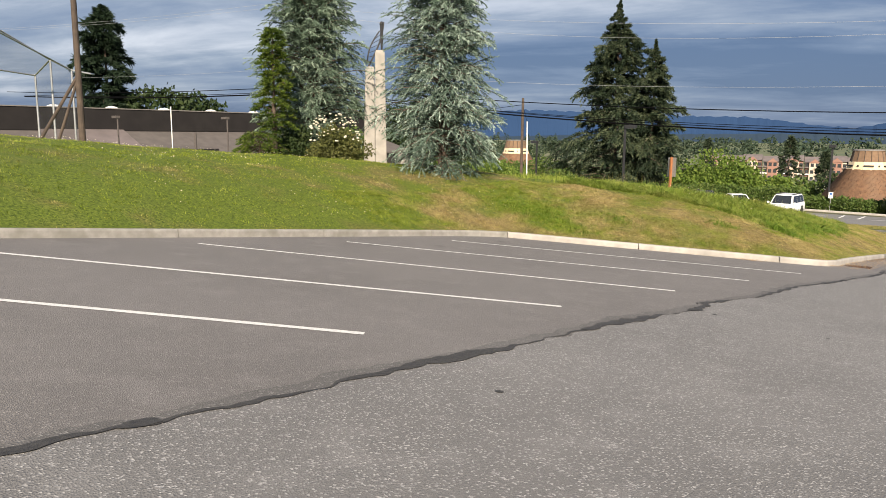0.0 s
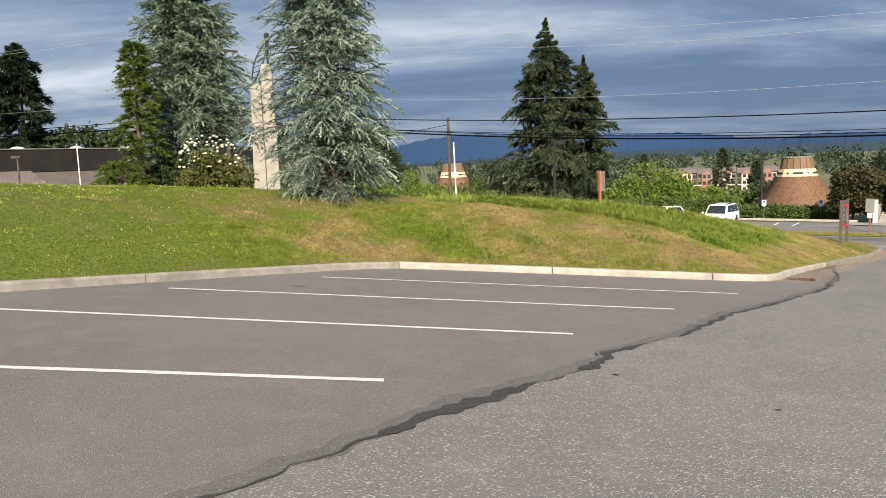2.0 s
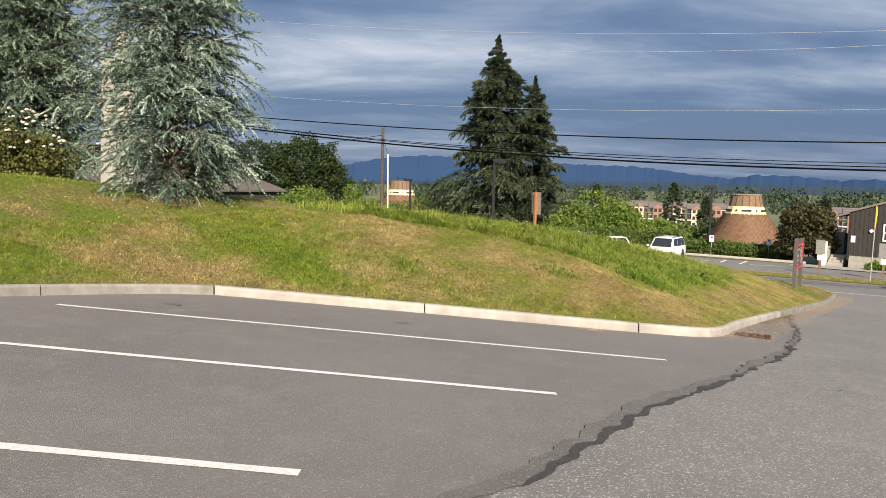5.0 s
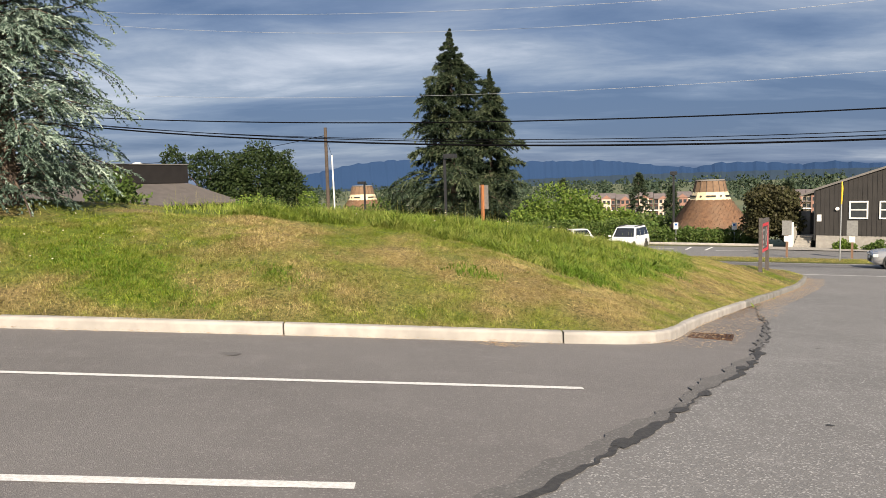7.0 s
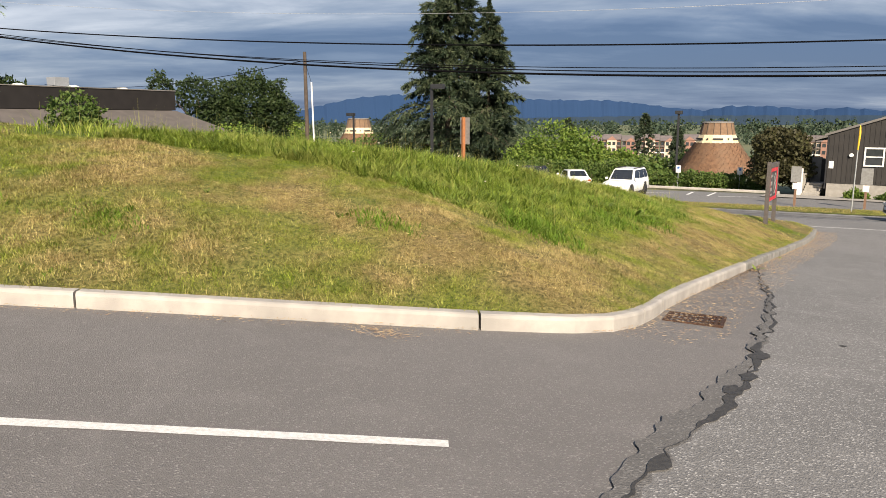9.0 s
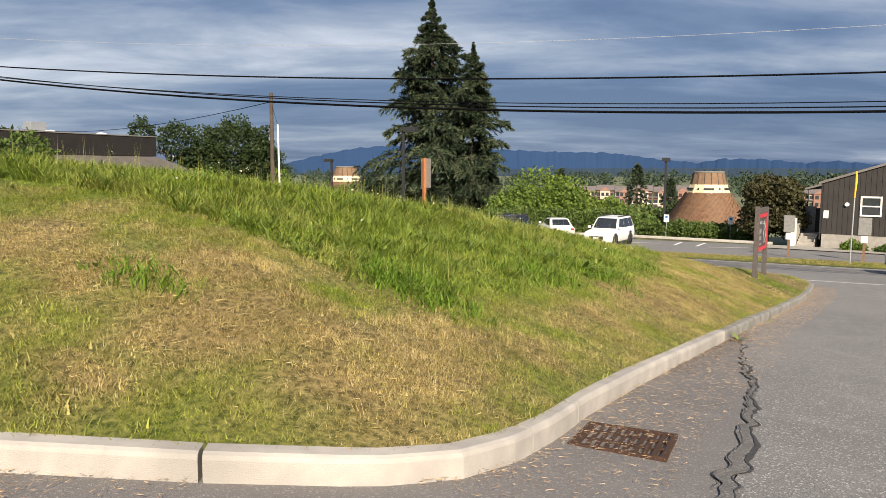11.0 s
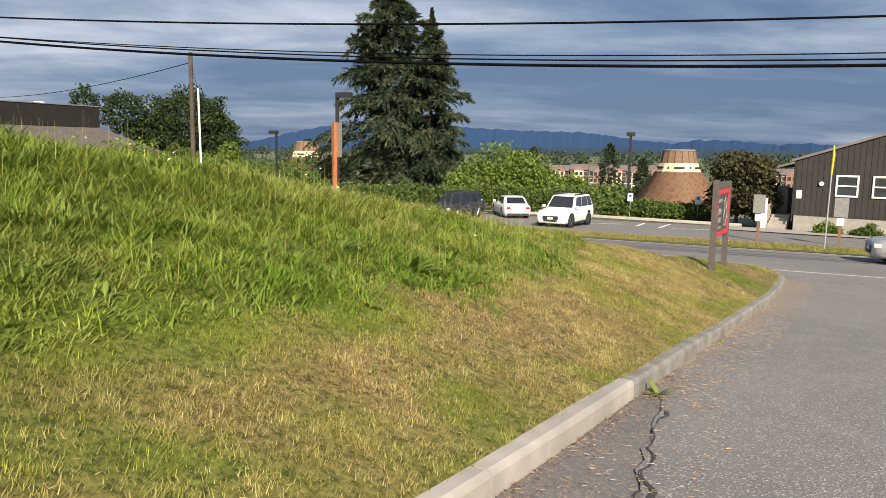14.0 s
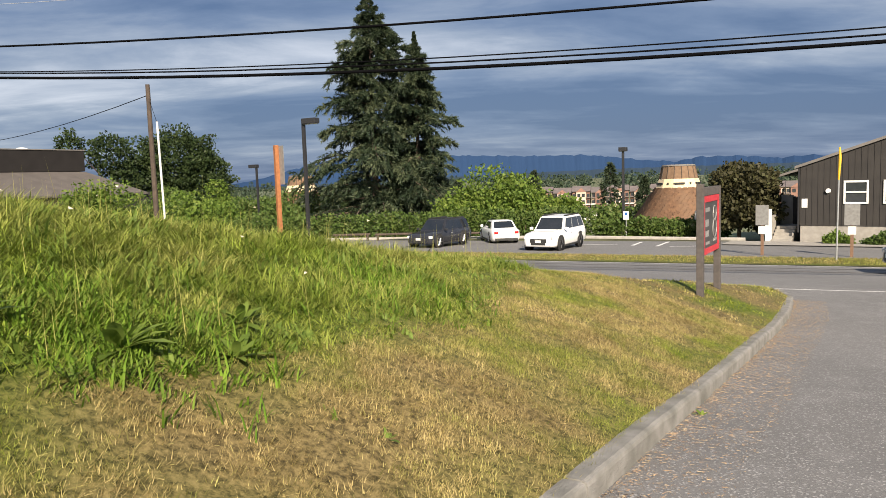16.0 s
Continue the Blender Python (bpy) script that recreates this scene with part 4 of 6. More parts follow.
# rose bush with white flowers
RB = (-15.6, 12.55)
rose = broadleaf("rose_bush", (*RB, hz(*RB) - 0.03), lobed(2.0, 2.0, 1.65, 18, rq, 0.1), 8500, 0.085, M_ROSE, "rose bush covered in white blooms", 22, 0.03, 3, "bush")
rng = np.random.default_rng(23)
bl = bmesh.new()
bmesh.ops.create_icosphere(bl, subdivisions=1, radius=1.0)
for v in bl.verts:
    v.co *= 1 + 0.18 * math.sin(9 * v.co.x + 5 * v.co.y)
bloom_mesh = bpy.data.meshes.new("bloom")
bl.to_mesh(bloom_mesh)
bl.free()
bloom_mesh.materials.append(M_WHITEFL)
for k in range(85):
    d = unit(rng.normal(size=3))
    d[2] = abs(d[2]) * 0.9
    d[:2] -= 0.25 * np.array([-0.6, 0.8])
    d = unit(d)
    c = np.array([0, 0, 0.65]) + d * np.array([1.0, 1.0, 0.98]) * rng.uniform(0.9, 1.04)
    r = rng.uniform(0.025, 0.06)
    ob = new("bloom", bloom_mesh)
    ob.parent = rose
    ob.matrix_basis = Matrix.Translation(c) @ Matrix.Diagonal((r, r, r * 0.7, 1))
SH = (-18.3, 11.3)
conifer("juniper", (*SH, hz(*SH) - 0.03), 0.9, 1.0, M_THIN, "low spreading juniper at the foot of the cypress", 25, 60, 8, 4, 4, 0.1, 0.2, 0.5, 0.013, 0.3, 0.05, 0.3, category="shrub")
SH2 = (-18.6, 13.0)
broadleaf("dark_shrub", (*SH2, hz(*SH2) - 0.03), lobed(2.6, 1.6, 1.9, 12, rq, 0.1), 7000, 0.11, M_LEAF_D, "dense dark shrub in the shade of the cedar", 26, 0.04, 2, "shrub")

# across the street
broadleaf("lilac_thicket", (-27.2, 77, -4.8), lobed(11.5, 6, 6.0, 34, rq, 0.1), 26000, 0.30, M_LEAF, "broad bright green thicket behind the hedge", 31, 0.1, 3, "bush")
broadleaf("lilac_thicket", (-20.6, 76.5, -4.8), lobed(5.0, 4, 3.6, 16, rq, 0.1), 9000, 0.28, M_LEAF, "lower green thicket beside the taller one", 32, 0.08, 2, "bush")
broadleaf("bronze_tree", (-6.6, 69.2, -4.5), lobed(4.5, 4.0, 6.4, 26, rq, 0.2), 18000, 0.24, M_LEAF_P, "dense dark bronze-leaved tree beside the steps", 33, 0.14)
broadleaf("round_tree", (-90.4, 94.6, -6), [(1, 1, 9, 5.6, 5.4, 5.4), (4, 3, 6.5, 4, 4, 4.6), (-2.5, -2, 6.6, 3.8, 3.8, 4.4)], 24000, 0.42, M_LEAF_D, "large rounded dark green tree in the distance", 34, 0.4)
broadleaf("open_tree", (-88.5, 85.2, -6), [(-0.5, -1, 10.5, 3.0, 2.8, 2.8), (1, 0, 6.5, 2.4, 2.2, 2.4), (-3.5, -5, 11.5, 1.8, 1.8, 2.2), (-1, -1, 4.5, 2.4, 2.4, 2.4)], 6500, 0.4, M_LEAF_D, "loose dark tree beside the long building", 35, 0.3)
for k, (x, y, w, h, n, mm, lab) in enumerate(((-43, 59, 8, 4.6, 15000, M_LEAF, "pale green shrubs under the utility pole"), (-38.5, 62.8, 6, 3.4, 9000, M_HEDGE, "green shrubs along the street"),
                                              (-44.2, 38.0, 6.6, 6.9, 14000, M_HEDGE, "rounded olive shrub in front of the long building"), (-50.0, 54.0, 9.5, 5.2, 14000, M_LEAF, "leafy shrubs by the street"),
                                              (-58, 66, 9, 4.5, 9000, M_HEDGE, "shrubs behind the utility pole"), (-66, 33.5, 5, 3.6, 6000, M_HEDGE, "bush before the long building's ramp"))):
    broadleaf("shrub", (x, y, gz(x, min(y, 70)) - 0.1), lobed(w, w * 0.6, h, 16, rq, 0.1), n, 0.26, mm, lab, 40 + k, 0.06, 2, "shrub", "shrubs across the street")

for k, (x, w, h, mm, lab) in enumerate(((-72, 8, 6.6, M_HEDGE, "rounded tree behind the utility pole"), (-65, 7, 6.2, M_LEAF, "pale green tree behind the utility pole"), (-59, 9, 4.5, M_HEDGE, "low trees hiding the round building's foot"), (-52, 7, 5.5, M_HEDGE, "rounded olive tree beside the firs"))):
    broadleaf("small_tree", (x, 80 + k % 2, -4.8), lobed(w, w * 0.6, h, 15, rq, 0.1), 8000, 0.3, mm, lab, 120 + k, 0.12, 1, "tree", "trees behind the utility pole")


def hedge(x0, y0, x1, y1, w, h, n, label, seed):
    ln = math.hypot(x1 - x0, y1 - y0)
    a = math.degrees(math.atan2(y1 - y0, x1 - x0))
    rng = np.random.default_rng(seed)
    z = gz((x0 + x1) / 2, (y0 + y1) / 2)
    hd = thing("hedge", ((x0 + x1) / 2, (y0 + y1) / 2, z), label, "hedge", "", a)
    k = int(ln / 0.8)
    lob = [(-ln / 2 + ln * (i + 0.5) / k, rng.uniform(-0.2, 0.2), h * rng.uniform(0.42, 0.52), 0.75, w / 2, h * rng.uniform(0.48, 0.58)) for i in range(k)]
    bm = bmesh.new()
    for i in range(0, k, 2):
        rod((lob[i][0], 0, -0.1), (lob[i][0], 0, h * 0.5), 0.05, 0.02, 5, bm)
    tagged(part("stems", bm, M_BARK, hd), kind="stuff")
    tri_ob("foliage", leaves(lob, n, 0.2, rng, 0.6, 0.0), M_HEDGE, hd)


hedge(-40, 58.5, -16.5, 70.2, 2.0, 1.85, 20000, "trimmed green hedge behind the parked cars", 51)
hedge(-16.3, 70.9, -7.6, 71.2, 1.8, 1.25, 9000, "low loose hedge along the car park's edge", 52)
for x, y, w, h, mm, lab in ((-1.0, 65.5, 1.6, 0.95, M_LEAF, "small green shrub against the dark building"), (1.1, 65.1, 1.8, 0.85, M_HEDGE, "low shrub under the window"), (2.9, 65.0, 1.8, 0.7, M_LEAF, "yellow-green low shrub under the window")):
    broadleaf("foundation_shrub", (x, y, gz(x, y)), lobed(w, 0.9, h, 8, rq, 0.1), 2200, 0.13, mm, lab, 60 + int(x), 0.03, 2, "shrub", "shrubs along the building")

# woods on the plain
for k, (r, n, b0, b1, h) in enumerate(((620, 240, -40, 60, 12), (900, 300, -45, 70, 16), (1400, 340, -50, 80, 19))):
    rw = np.random.default_rng(70 + k)
    tr = []
    for i in range(n):
        b = radians(b0 + (b1 - b0) * rw.random())
        rad = r * rw.uniform(0.88, 1.15)
        hh = h * rw.uniform(0.5, 1.25)
        c = np.array([-rad * math.sin(b), 20 + rad * math.cos(b), -17.0])
        if rw.random() < 0.45:
            q = 90
            zt = rw.random(q)
            az = rw.random(q) * 6.283
            rd = (1 - zt) * hh * 0.24
            p = c + np.stack([rd * np.cos(az), rd * np.sin(az), zt * hh], 1)
            d = unit(np.stack([np.cos(az), np.sin(az), -0.3 + 0 * az], 1))
            tr.append(spikes(p, d, np.full(q, hh * 0.13), np.full(q, hh * 0.03), rw))
        else:
            tr.append(leaves([(*(c + (0, 0, hh * 0.45)), hh * 0.5, hh * 0.5, hh * 0.42)], 70, hh * 0.22, rw, 0.6) + 0.0)
    tagged(tri_ob("far_woods", np.concatenate(tr), M_WOODS), "dark mixed woods across the plain", "trees", kind="stuff")
for k, (x, y, h) in enumerate(((-62, 215, 13), (-50, 205, 9), (-104, 260, 12), (-20, 190, 10), (-34, 172, 9), (-95, 190, 10), (5, 210, 13), (12, 150, 8))):
    conifer("far_conifer", (x, y, -10.5), h, h * 0.3, M_FIR, "dark conifer beyond the car park", 80 + k, 46, 6, 3, 4, 0.9, 0.3, 0.2, 0.16, 0.7, 0.06, 0.3, group="distant conifers")
for k, (x, y, w, h) in enumerate(((-2, 140, 10, 7), (-31, 150, 12, 6), (-55, 150, 14, 7), (-75, 165, 14, 7), (-120, 170, 16, 8), (10, 96, 7, 6))):
    broadleaf("far_tree", (x, y, -8.5), lobed(w, w * 0.7, h, 10, rq, 0.15), 2600, 0.6, M_LEAF_D, "rounded tree beyond the car park", 90 + k, 0.2, 1, "tree", "distant trees")

rf = random.Random(77)
for k in range(26):
    b = radians(rf.uniform(2, 50))
    rad = rf.uniform(120, 300)
    x, y = -rad * math.sin(b), 20 + rad * math.cos(b)
    w = rf.uniform(9, 17)
    broadleaf("far_tree", (x, y, gz(x, y) - 1.5 - 3 * (rad > 200)), lobed(w, w * 0.7, rf.uniform(5, 8), 9, rq, 0.12), 1700, 0.75, rf.choice((M_LEAF_D, M_HEDGE, M_LEAF_D)), "rounded tree on the plain", 300 + k, 0.2, 1, "tree", "distant trees")

# ---- grass ----
rg = np.random.default_rng(101)


def scatter(n, x0, x1, y0, y1, keep):
    p = np.stack([rg.uniform(x0, x1, n), rg.uniform(y0, y1, n)], 1)
    s = edge_dist(p)[0]
    return p[keep(p, s)]


def blades(name, p, per, spread, h, w, lean, m, dry, label, curl=False, push=(0, 0)):
    """Tufts of blades round the points p: a tuft shares its lean, height, dryness and tone. h, w: ranges."""
    k = len(p)
    az, tall, tone = rg.random(k) * 6.283, 0.62 + 0.6 * rg.random(k) ** 1.6, rg.random(k)
    dr0 = dry + 0.14 * rg.normal(size=k)
    hs = h[0] if isinstance(h[0], np.ndarray) else np.full(k, h[0])
    he = h[1] if isinstance(h[1], np.ndarray) else np.full(k, h[1])
    az, tall, tone, dr0, hs, he, q = (np.repeat(a, per, 0) for a in (az, tall, tone, dr0, hs, he, p))
    n = k * per
    q = q + rg.normal(size=q.shape) * spread
    a = az + rg.normal(size=n) * 0.9
    hh = ((hs + (he - hs) * rg.random(n)) * tall)[:, None]
    ww = rg.uniform(w[0], w[1], n)[:, None]
    c = np.stack([q[:, 0], q[:, 1], hill(q[:, 0], q[:, 1]) - 0.01], 1)
    ln = lean * (0.3 + rg.random(n))
    d = unit(np.stack([np.cos(a) * ln + push[0], np.sin(a) * ln + push[1], np.ones(n)], 1))
    sd = np.stack([-np.sin(a), np.cos(a), np.zeros(n)], 1)
    dr = np.clip(dr0 + 0.06 * rg.normal(size=n), 0, 1)
    if not curl:
        t = np.stack([c - sd * ww, c + sd * ww, c + d * hh], 1)
    else:
        mid = c + d * hh * 0.6
        d2 = unit(d + np.stack([np.cos(a), np.sin(a), -0.35 * np.ones(n)], 1) * (0.35 + 0.6 * rg.random(n))[:, None])
        tip = mid + d2 * hh * 0.45
        t = np.concatenate([np.stack([c - sd * ww, c + sd * ww, mid + sd * ww * 0.8], 1), np.stack([c - sd * ww, mid + sd * ww * 0.8, mid - sd * ww * 0.8], 1), np.stack([mid - sd * ww * 0.8, mid + sd * ww * 0.8, tip], 1)])
        dr, tone = np.tile(dr, 3), np.tile(tone, 3)
    return tagged(tri_ob(name, t, m, None, dr, tone), label, "grass", kind="stuff")


def clumped(p, s, k, lo=0.36, hi=0.56):
    """Keeps points where the patch noise is high."""
    return p[rg.random(len(p)) < np.clip((patchy(p[:, 0], p[:, 1], s, k) - lo) / (hi - lo), 0.28, 1)]


def thatch(name, p, ln, w, label):
    """Cut straw lying flat on the turf."""
    n = len(p)
    a = 6.283 * vnoise(p[:, 0], p[:, 1], 1.6, 21) + rg.normal(size=n) * 0.8
    d = unit(np.stack([np.cos(a), np.sin(a), 0.16 * rg.normal(size=n) + 0.05], 1))
    c = np.stack([p[:, 0], p[:, 1], hill(p[:, 0], p[:, 1]) + rg.uniform(0.004, 0.045, n)], 1)
    t = spikes(c, d, rg.uniform(ln[0], ln[1], n), rg.uniform(w[0], w[1], n), rg)
    return tagged(tri_ob(name, t, M_BLADE, None, np.clip(0.95 + 0.25 * rg.normal(size=n), 0, 1.3), rg.random(n)), label, "grass", kind="stuff")


def notall(p, s):
    return (s > 0.12) & ~inside(TALL, p + rg.normal(size=p.shape) * 0.12) & (rg.random(len(p)) > bare(p[:, 0], p[:, 1]))


# mown turf, dense by the drive and thinner with distance
pn = clumped(scatter(230000, -6.5, -0.3, 15.5, 32, notall), 5.0, 1)
blades("mown_grass", pn, 9, 0.028, (0.022, 0.070), (0.0016, 0.0037), 1.5, M_BLADE, dryness(pn[:, 0], pn[:, 1]), "short mown grass, part straw, part green")
pk = clumped(scatter(100000, -10, -0.3, 7.5, 17.2, lambda p, s: notall(p, s) & (s < 5.5) & ((p[:, 0] < -6.5) | (p[:, 1] < 15.5))), 3.2, 2)
blades("mown_grass", pk, 7, 0.035, (0.03, 0.10), (0.003, 0.0065), 1.6, M_BLADE, dryness(pk[:, 0], pk[:, 1]), "short mown grass above the pale kerb")
pm = clumped(scatter(80000, -14, -0.5, -6, 40, lambda p, s: notall(p, s) & ((p[:, 1] < 16) | (p[:, 1] > 31.5) | (p[:, 0] < -6.3))), 2.4, 3)
blades("mown_grass", pm, 5, 0.045, (0.025, 0.085), (0.005, 0.012), 1.4, M_BLADE, dryness(pm[:, 0], pm[:, 1]), "short mown grass on the bank")
pf = clumped(scatter(50000, -34, -13, -10, 30, notall), 1.5, 4)
blades("lawn_grass", pf, 4, 0.08, (0.03, 0.08), (0.008, 0.015), 0.9, M_BLADE, 0.55 * dryness(pf[:, 0], pf[:, 1]), "green lawn on top of the bank")
dryp = lambda p, s: notall(p, s) & (rg.random(len(p)) < np.clip(1.6 * dryness(p[:, 0], p[:, 1]) - 0.45, 0, 1))
thatch("cut_straw", clumped(scatter(90000, -6.5, -0.3, 15.5, 32, dryp), 2.2, 5, 0.44, 0.58), (0.02, 0.06), (0.0006, 0.0014), "pale cut straw lying on the mown bank")
thatch("cut_straw", clumped(scatter(50000, -10, -0.3, 7.5, 17.2, dryp), 1.8, 6, 0.44, 0.58), (0.03, 0.09), (0.0016, 0.0034), "pale cut straw lying above the kerb")
# ragged fringe hanging over the back of the kerb
pe = clumped(scatter(90000, -7.9, -0.3, 4, 39, lambda p, s: (s > 0.12) & (s < 0.20)), 2.6, 8, 0.40, 0.52)
blades("kerb_fringe", pe, 5, 0.012, (0.025, 0.075), (0.0018, 0.004), 0.7, M_BLADE, np.clip(dryness(pe[:, 0], pe[:, 1]) - 0.1, 0, 1), "ragged grass fringe over the kerb", False, (0.7, -0.2))


# unmown band
def tallz(p, s):
    return (s > 0.3) & inside(TALL, p)


def growth(p):
    """How high the unmown grass stands: uneven clumps, lower by the drive and down the slope."""
    clump = np.clip(0.25 + 1.5 * patchy(p[:, 0], p[:, 1], 2.4, 9), 0.4, 1.5)
    return clump * np.clip(0.45 + 0.6 * (edge_dist(p)[0] - 1.6) / 1.8, 0.45, 1.15) * np.clip(1.25 - (p[:, 1] - 22) * 0.05, 0.72, 1.15)


def lushness(p):
    return np.clip(0.02 + 1.3 * (patchy(p[:, 0], p[:, 1], 0.9, 12) - 0.42) + 0.36 * np.clip((p[:, 1] - 21.5) / 7, 0, 1), 0, 1)


pt = clumped(scatter(56000, -9, -1.8, 15, 34, tallz), 3.0, 10, 0.32, 0.50)
gt = growth(pt)
blades("tall_grass", pt, 13, 0.035, (0.05 * gt, 0.225 * gt), (0.0017, 0.0044), 1.7, M_TALL, lushness(pt), "lush unmown grass on the slope", True)
pg = scatter(34000, -30, -3, 15.5, 38.5, lambda p, s: tallz(p, s) & ((p[:, 0] < -8.7) | (p[:, 1] > 33)))
gg = np.clip(1.2 - (pg[:, 1] - 22) * 0.03, 0.6, 1.1)
blades("tall_grass", pg, 2, 0.1, (0.12 * gg, 0.32 * gg), (0.005, 0.010), 0.6, M_TALL, 0.7 * lushness(pg), "lush unmown grass beyond the crest", True)
# broad leaves of dock, plantain and clover among the grass
pb = clumped(scatter(9000, -9, -1.8, 15, 34, tallz), 2.0, 14, 0.46, 0.60)
gb = growth(pb)
blades("broad_leaves", pb, 6, 0.03, (0.06 * gb, 0.20 * gb), (0.007, 0.015), 1.0, M_WEED, np.zeros(len(pb)), "broad green weed leaves among the grass", True)
# seed heads over the tall grass
ps = scatter(3500, -16, -2.2, 16.2, 36, tallz)
hs = rg.uniform(0.34, 0.60, len(ps)) * np.clip(edge_dist(ps)[0] / 4 + 0.45, 0.5, 1)
blades("seed_stalks", ps, 1, 0.01, (hs * 0.9, hs), (0.0018, 0.0026), 0.22, M_TALL, np.full(len(ps), 0.95), "straw-coloured seed stalks")
# clumps of lush grass at the foot of the unmown band and in the mown bank
pc = np.concatenate([np.array(c) + rg.normal(size=(k, 2)) * r for c, r, k in (((-2.25, 18.7), (0.28, 0.22), 520), ((-2.6, 23.4), (0.35, 0.30), 520), ((-7.3, 13.3), (1.0, 0.3), 700), ((-2.3, 21.6), (0.2, 0.35), 240), ((-2.9, 26.3), (0.4, 0.5), 320), ((-5.4, 14.7), (0.3, 0.15), 100), ((-3.2, 16.6), (0.25, 0.12), 60))])
pc = pc[edge_dist(pc)[0] > 0.25]
gc = np.where(pc[:, 0] < -4.5, 0.6, 1)
blades("grass_clump", pc, 5, 0.03, (0.06 * gc, 0.20 * gc), (0.004, 0.008), 0.9, M_LUSH, np.full(len(pc), 0.02), "dark lush clumps of grass", True)
# verge by the street
pv = np.stack([rg.uniform(-24, 12, 22000), rg.uniform(51.1, 56.1, 22000)], 1)
pv[:, 1] += 0.2 * pv[:, 0]
tv = spikes(np.stack([pv[:, 0], pv[:, 1], plane(pv[:, 0], pv[:, 1]) + 0.05], 1), unit(np.stack([rg.normal(size=len(pv)) * 0.4, rg.normal(size=len(pv)) * 0.4, np.ones(len(pv))], 1)), rg.uniform(0.03, 0.10, len(pv)), rg.uniform(0.01, 0.018, len(pv)), rg)
tagged(tri_ob("verge_grass", tv, M_BLADE, None, np.clip(0.2 + 0.9 * patchy(pv[:, 0], pv[:, 1], 0.7, 4) + 0.1 * rg.normal(size=len(pv)), 0, 1), 0.6 * rg.random(len(pv))), "green verge grass along the street", "grass", kind="stuff")


# broad weeds (dock and plantain)
def weed(x, y, r, n, seed, z=None, label="broad-leaved green dock plant in the grass"):
    rw = np.random.default_rng(seed)
    w = thing("dock_weed", (x, y, (hz(x, y) if z is None else z) - 0.01), label, "weed", "weeds on the bank")
    v, f = [], []
    for k in range(n):
        a, el = rw.random() * 6.283, rw.uniform(0.3, 1.1)
        ln, wd2 = r * rw.uniform(0.6, 1.25), r * rw.uniform(0.07, 0.13)
        o = np.array([math.cos(a), math.sin(a), 0])
        s = np.array([-math.sin(a), math.cos(a), 0])
        b = len(v)
        for i, (u, ww) in enumerate(((0.05, 0.2), (0.35, 1.0), (0.7, 0.85), (1.0, 0.05))):
            c = o * ln * u * math.cos(el) + np.array([0, 0, ln * (u * math.sin(el) - 0.35 * u * u)])
            v += [c - s * wd2 * ww, c + np.array([0, 0, -0.1 * wd2]), c + s * wd2 * ww]
            if i:
                q = b + 3 * i
                f += [(q - 3, q - 2, q + 1, q), (q - 2, q - 1, q + 2, q + 1)]
    mesh_ob("leaf_rosette", v, f, M_WEED, w, True)


for k, (x, y, r, n) in enumerate(((-2.35, 23.25, 0.34, 18), (-2.12, 23.8, 0.26, 16), (-2.75, 22.7, 0.3, 14), (-2.5, 24.2, 0.26, 14), (-1.75, 20.6, 0.1, 8), (-2.4, 20.3, 0.14, 10), (-1.5, 18.0, 0.09, 8), (-2.6, 17.3, 0.09, 7), (-3.6, 16.5, 0.1, 9), (-1.9, 22.0, 0.12, 9), (-1.3, 21.2, 0.09, 8), (-2.9, 19.2, 0.18, 12), (-3.4, 21.5, 0.2, 12), (-1.2, 23.9, 0.1, 8), (-5.4, 16.0, 0.1, 8), (-4.6, 15.4, 0.09, 8))):
    weed(x, y, r, n, 200 + k)

weed(-0.26, 23.66, 0.17, 12, 230, gz(-0.26, 23.66) + 0.01, "green weed sprouting from the gap at the kerb")
weed(-0.30, 26.9, 0.10, 8, 231, gz(-0.30, 26.9) + 0.01, "green weed sprouting from the gap at the kerb")

# straw and needle litter by the kerbs
pl = []
for y0, y1, wdt, n in ((23.4, 38, 0.6, 8000), (16.2, 23.6, 0.8, 3200)):
    y = rg.uniform(y0, y1, n)
    x = np.interp(y, KERB[:17, 1], KERB[:17, 0]) + 0.02 + wdt * rg.random(n) ** 1.6
    pl.append(np.stack([x, y], 1))
t = rg.random(900)
q = KERB[3] + (KERB[5] - KERB[3]) * t[:, None] + np.array([0.57, -0.82]) * (0.02 + 0.25 * rg.random(900) ** 2)[:, None]
pl.append(q)
pl.append(np.array([-1.75, 14.72]) + rg.normal(size=(420, 2)) * (0.17, 0.10))
pl.append(np.array([0.1, 18.3]) + rg.normal(size=(260, 2)) * (0.2, 0.35))
pl = np.concatenate(pl)
an = rg.random(len(pl)) * 6.283
cl = np.stack([pl[:, 0], pl[:, 1], plane(pl[:, 0], pl[:, 1]) + 0.02 + 0.012 * rg.random(len(pl))], 1)
tagged(tri_ob("dry_litter", spikes(cl, np.stack([np.cos(an), np.sin(an), 0.05 + 0 * an], 1), rg.uniform(0.012, 0.055, len(pl)), rg.uniform(0.001, 0.003, len(pl)), rg), M_STRAW), "dry straw and needle litter along the kerb", "litter", kind="stuff")

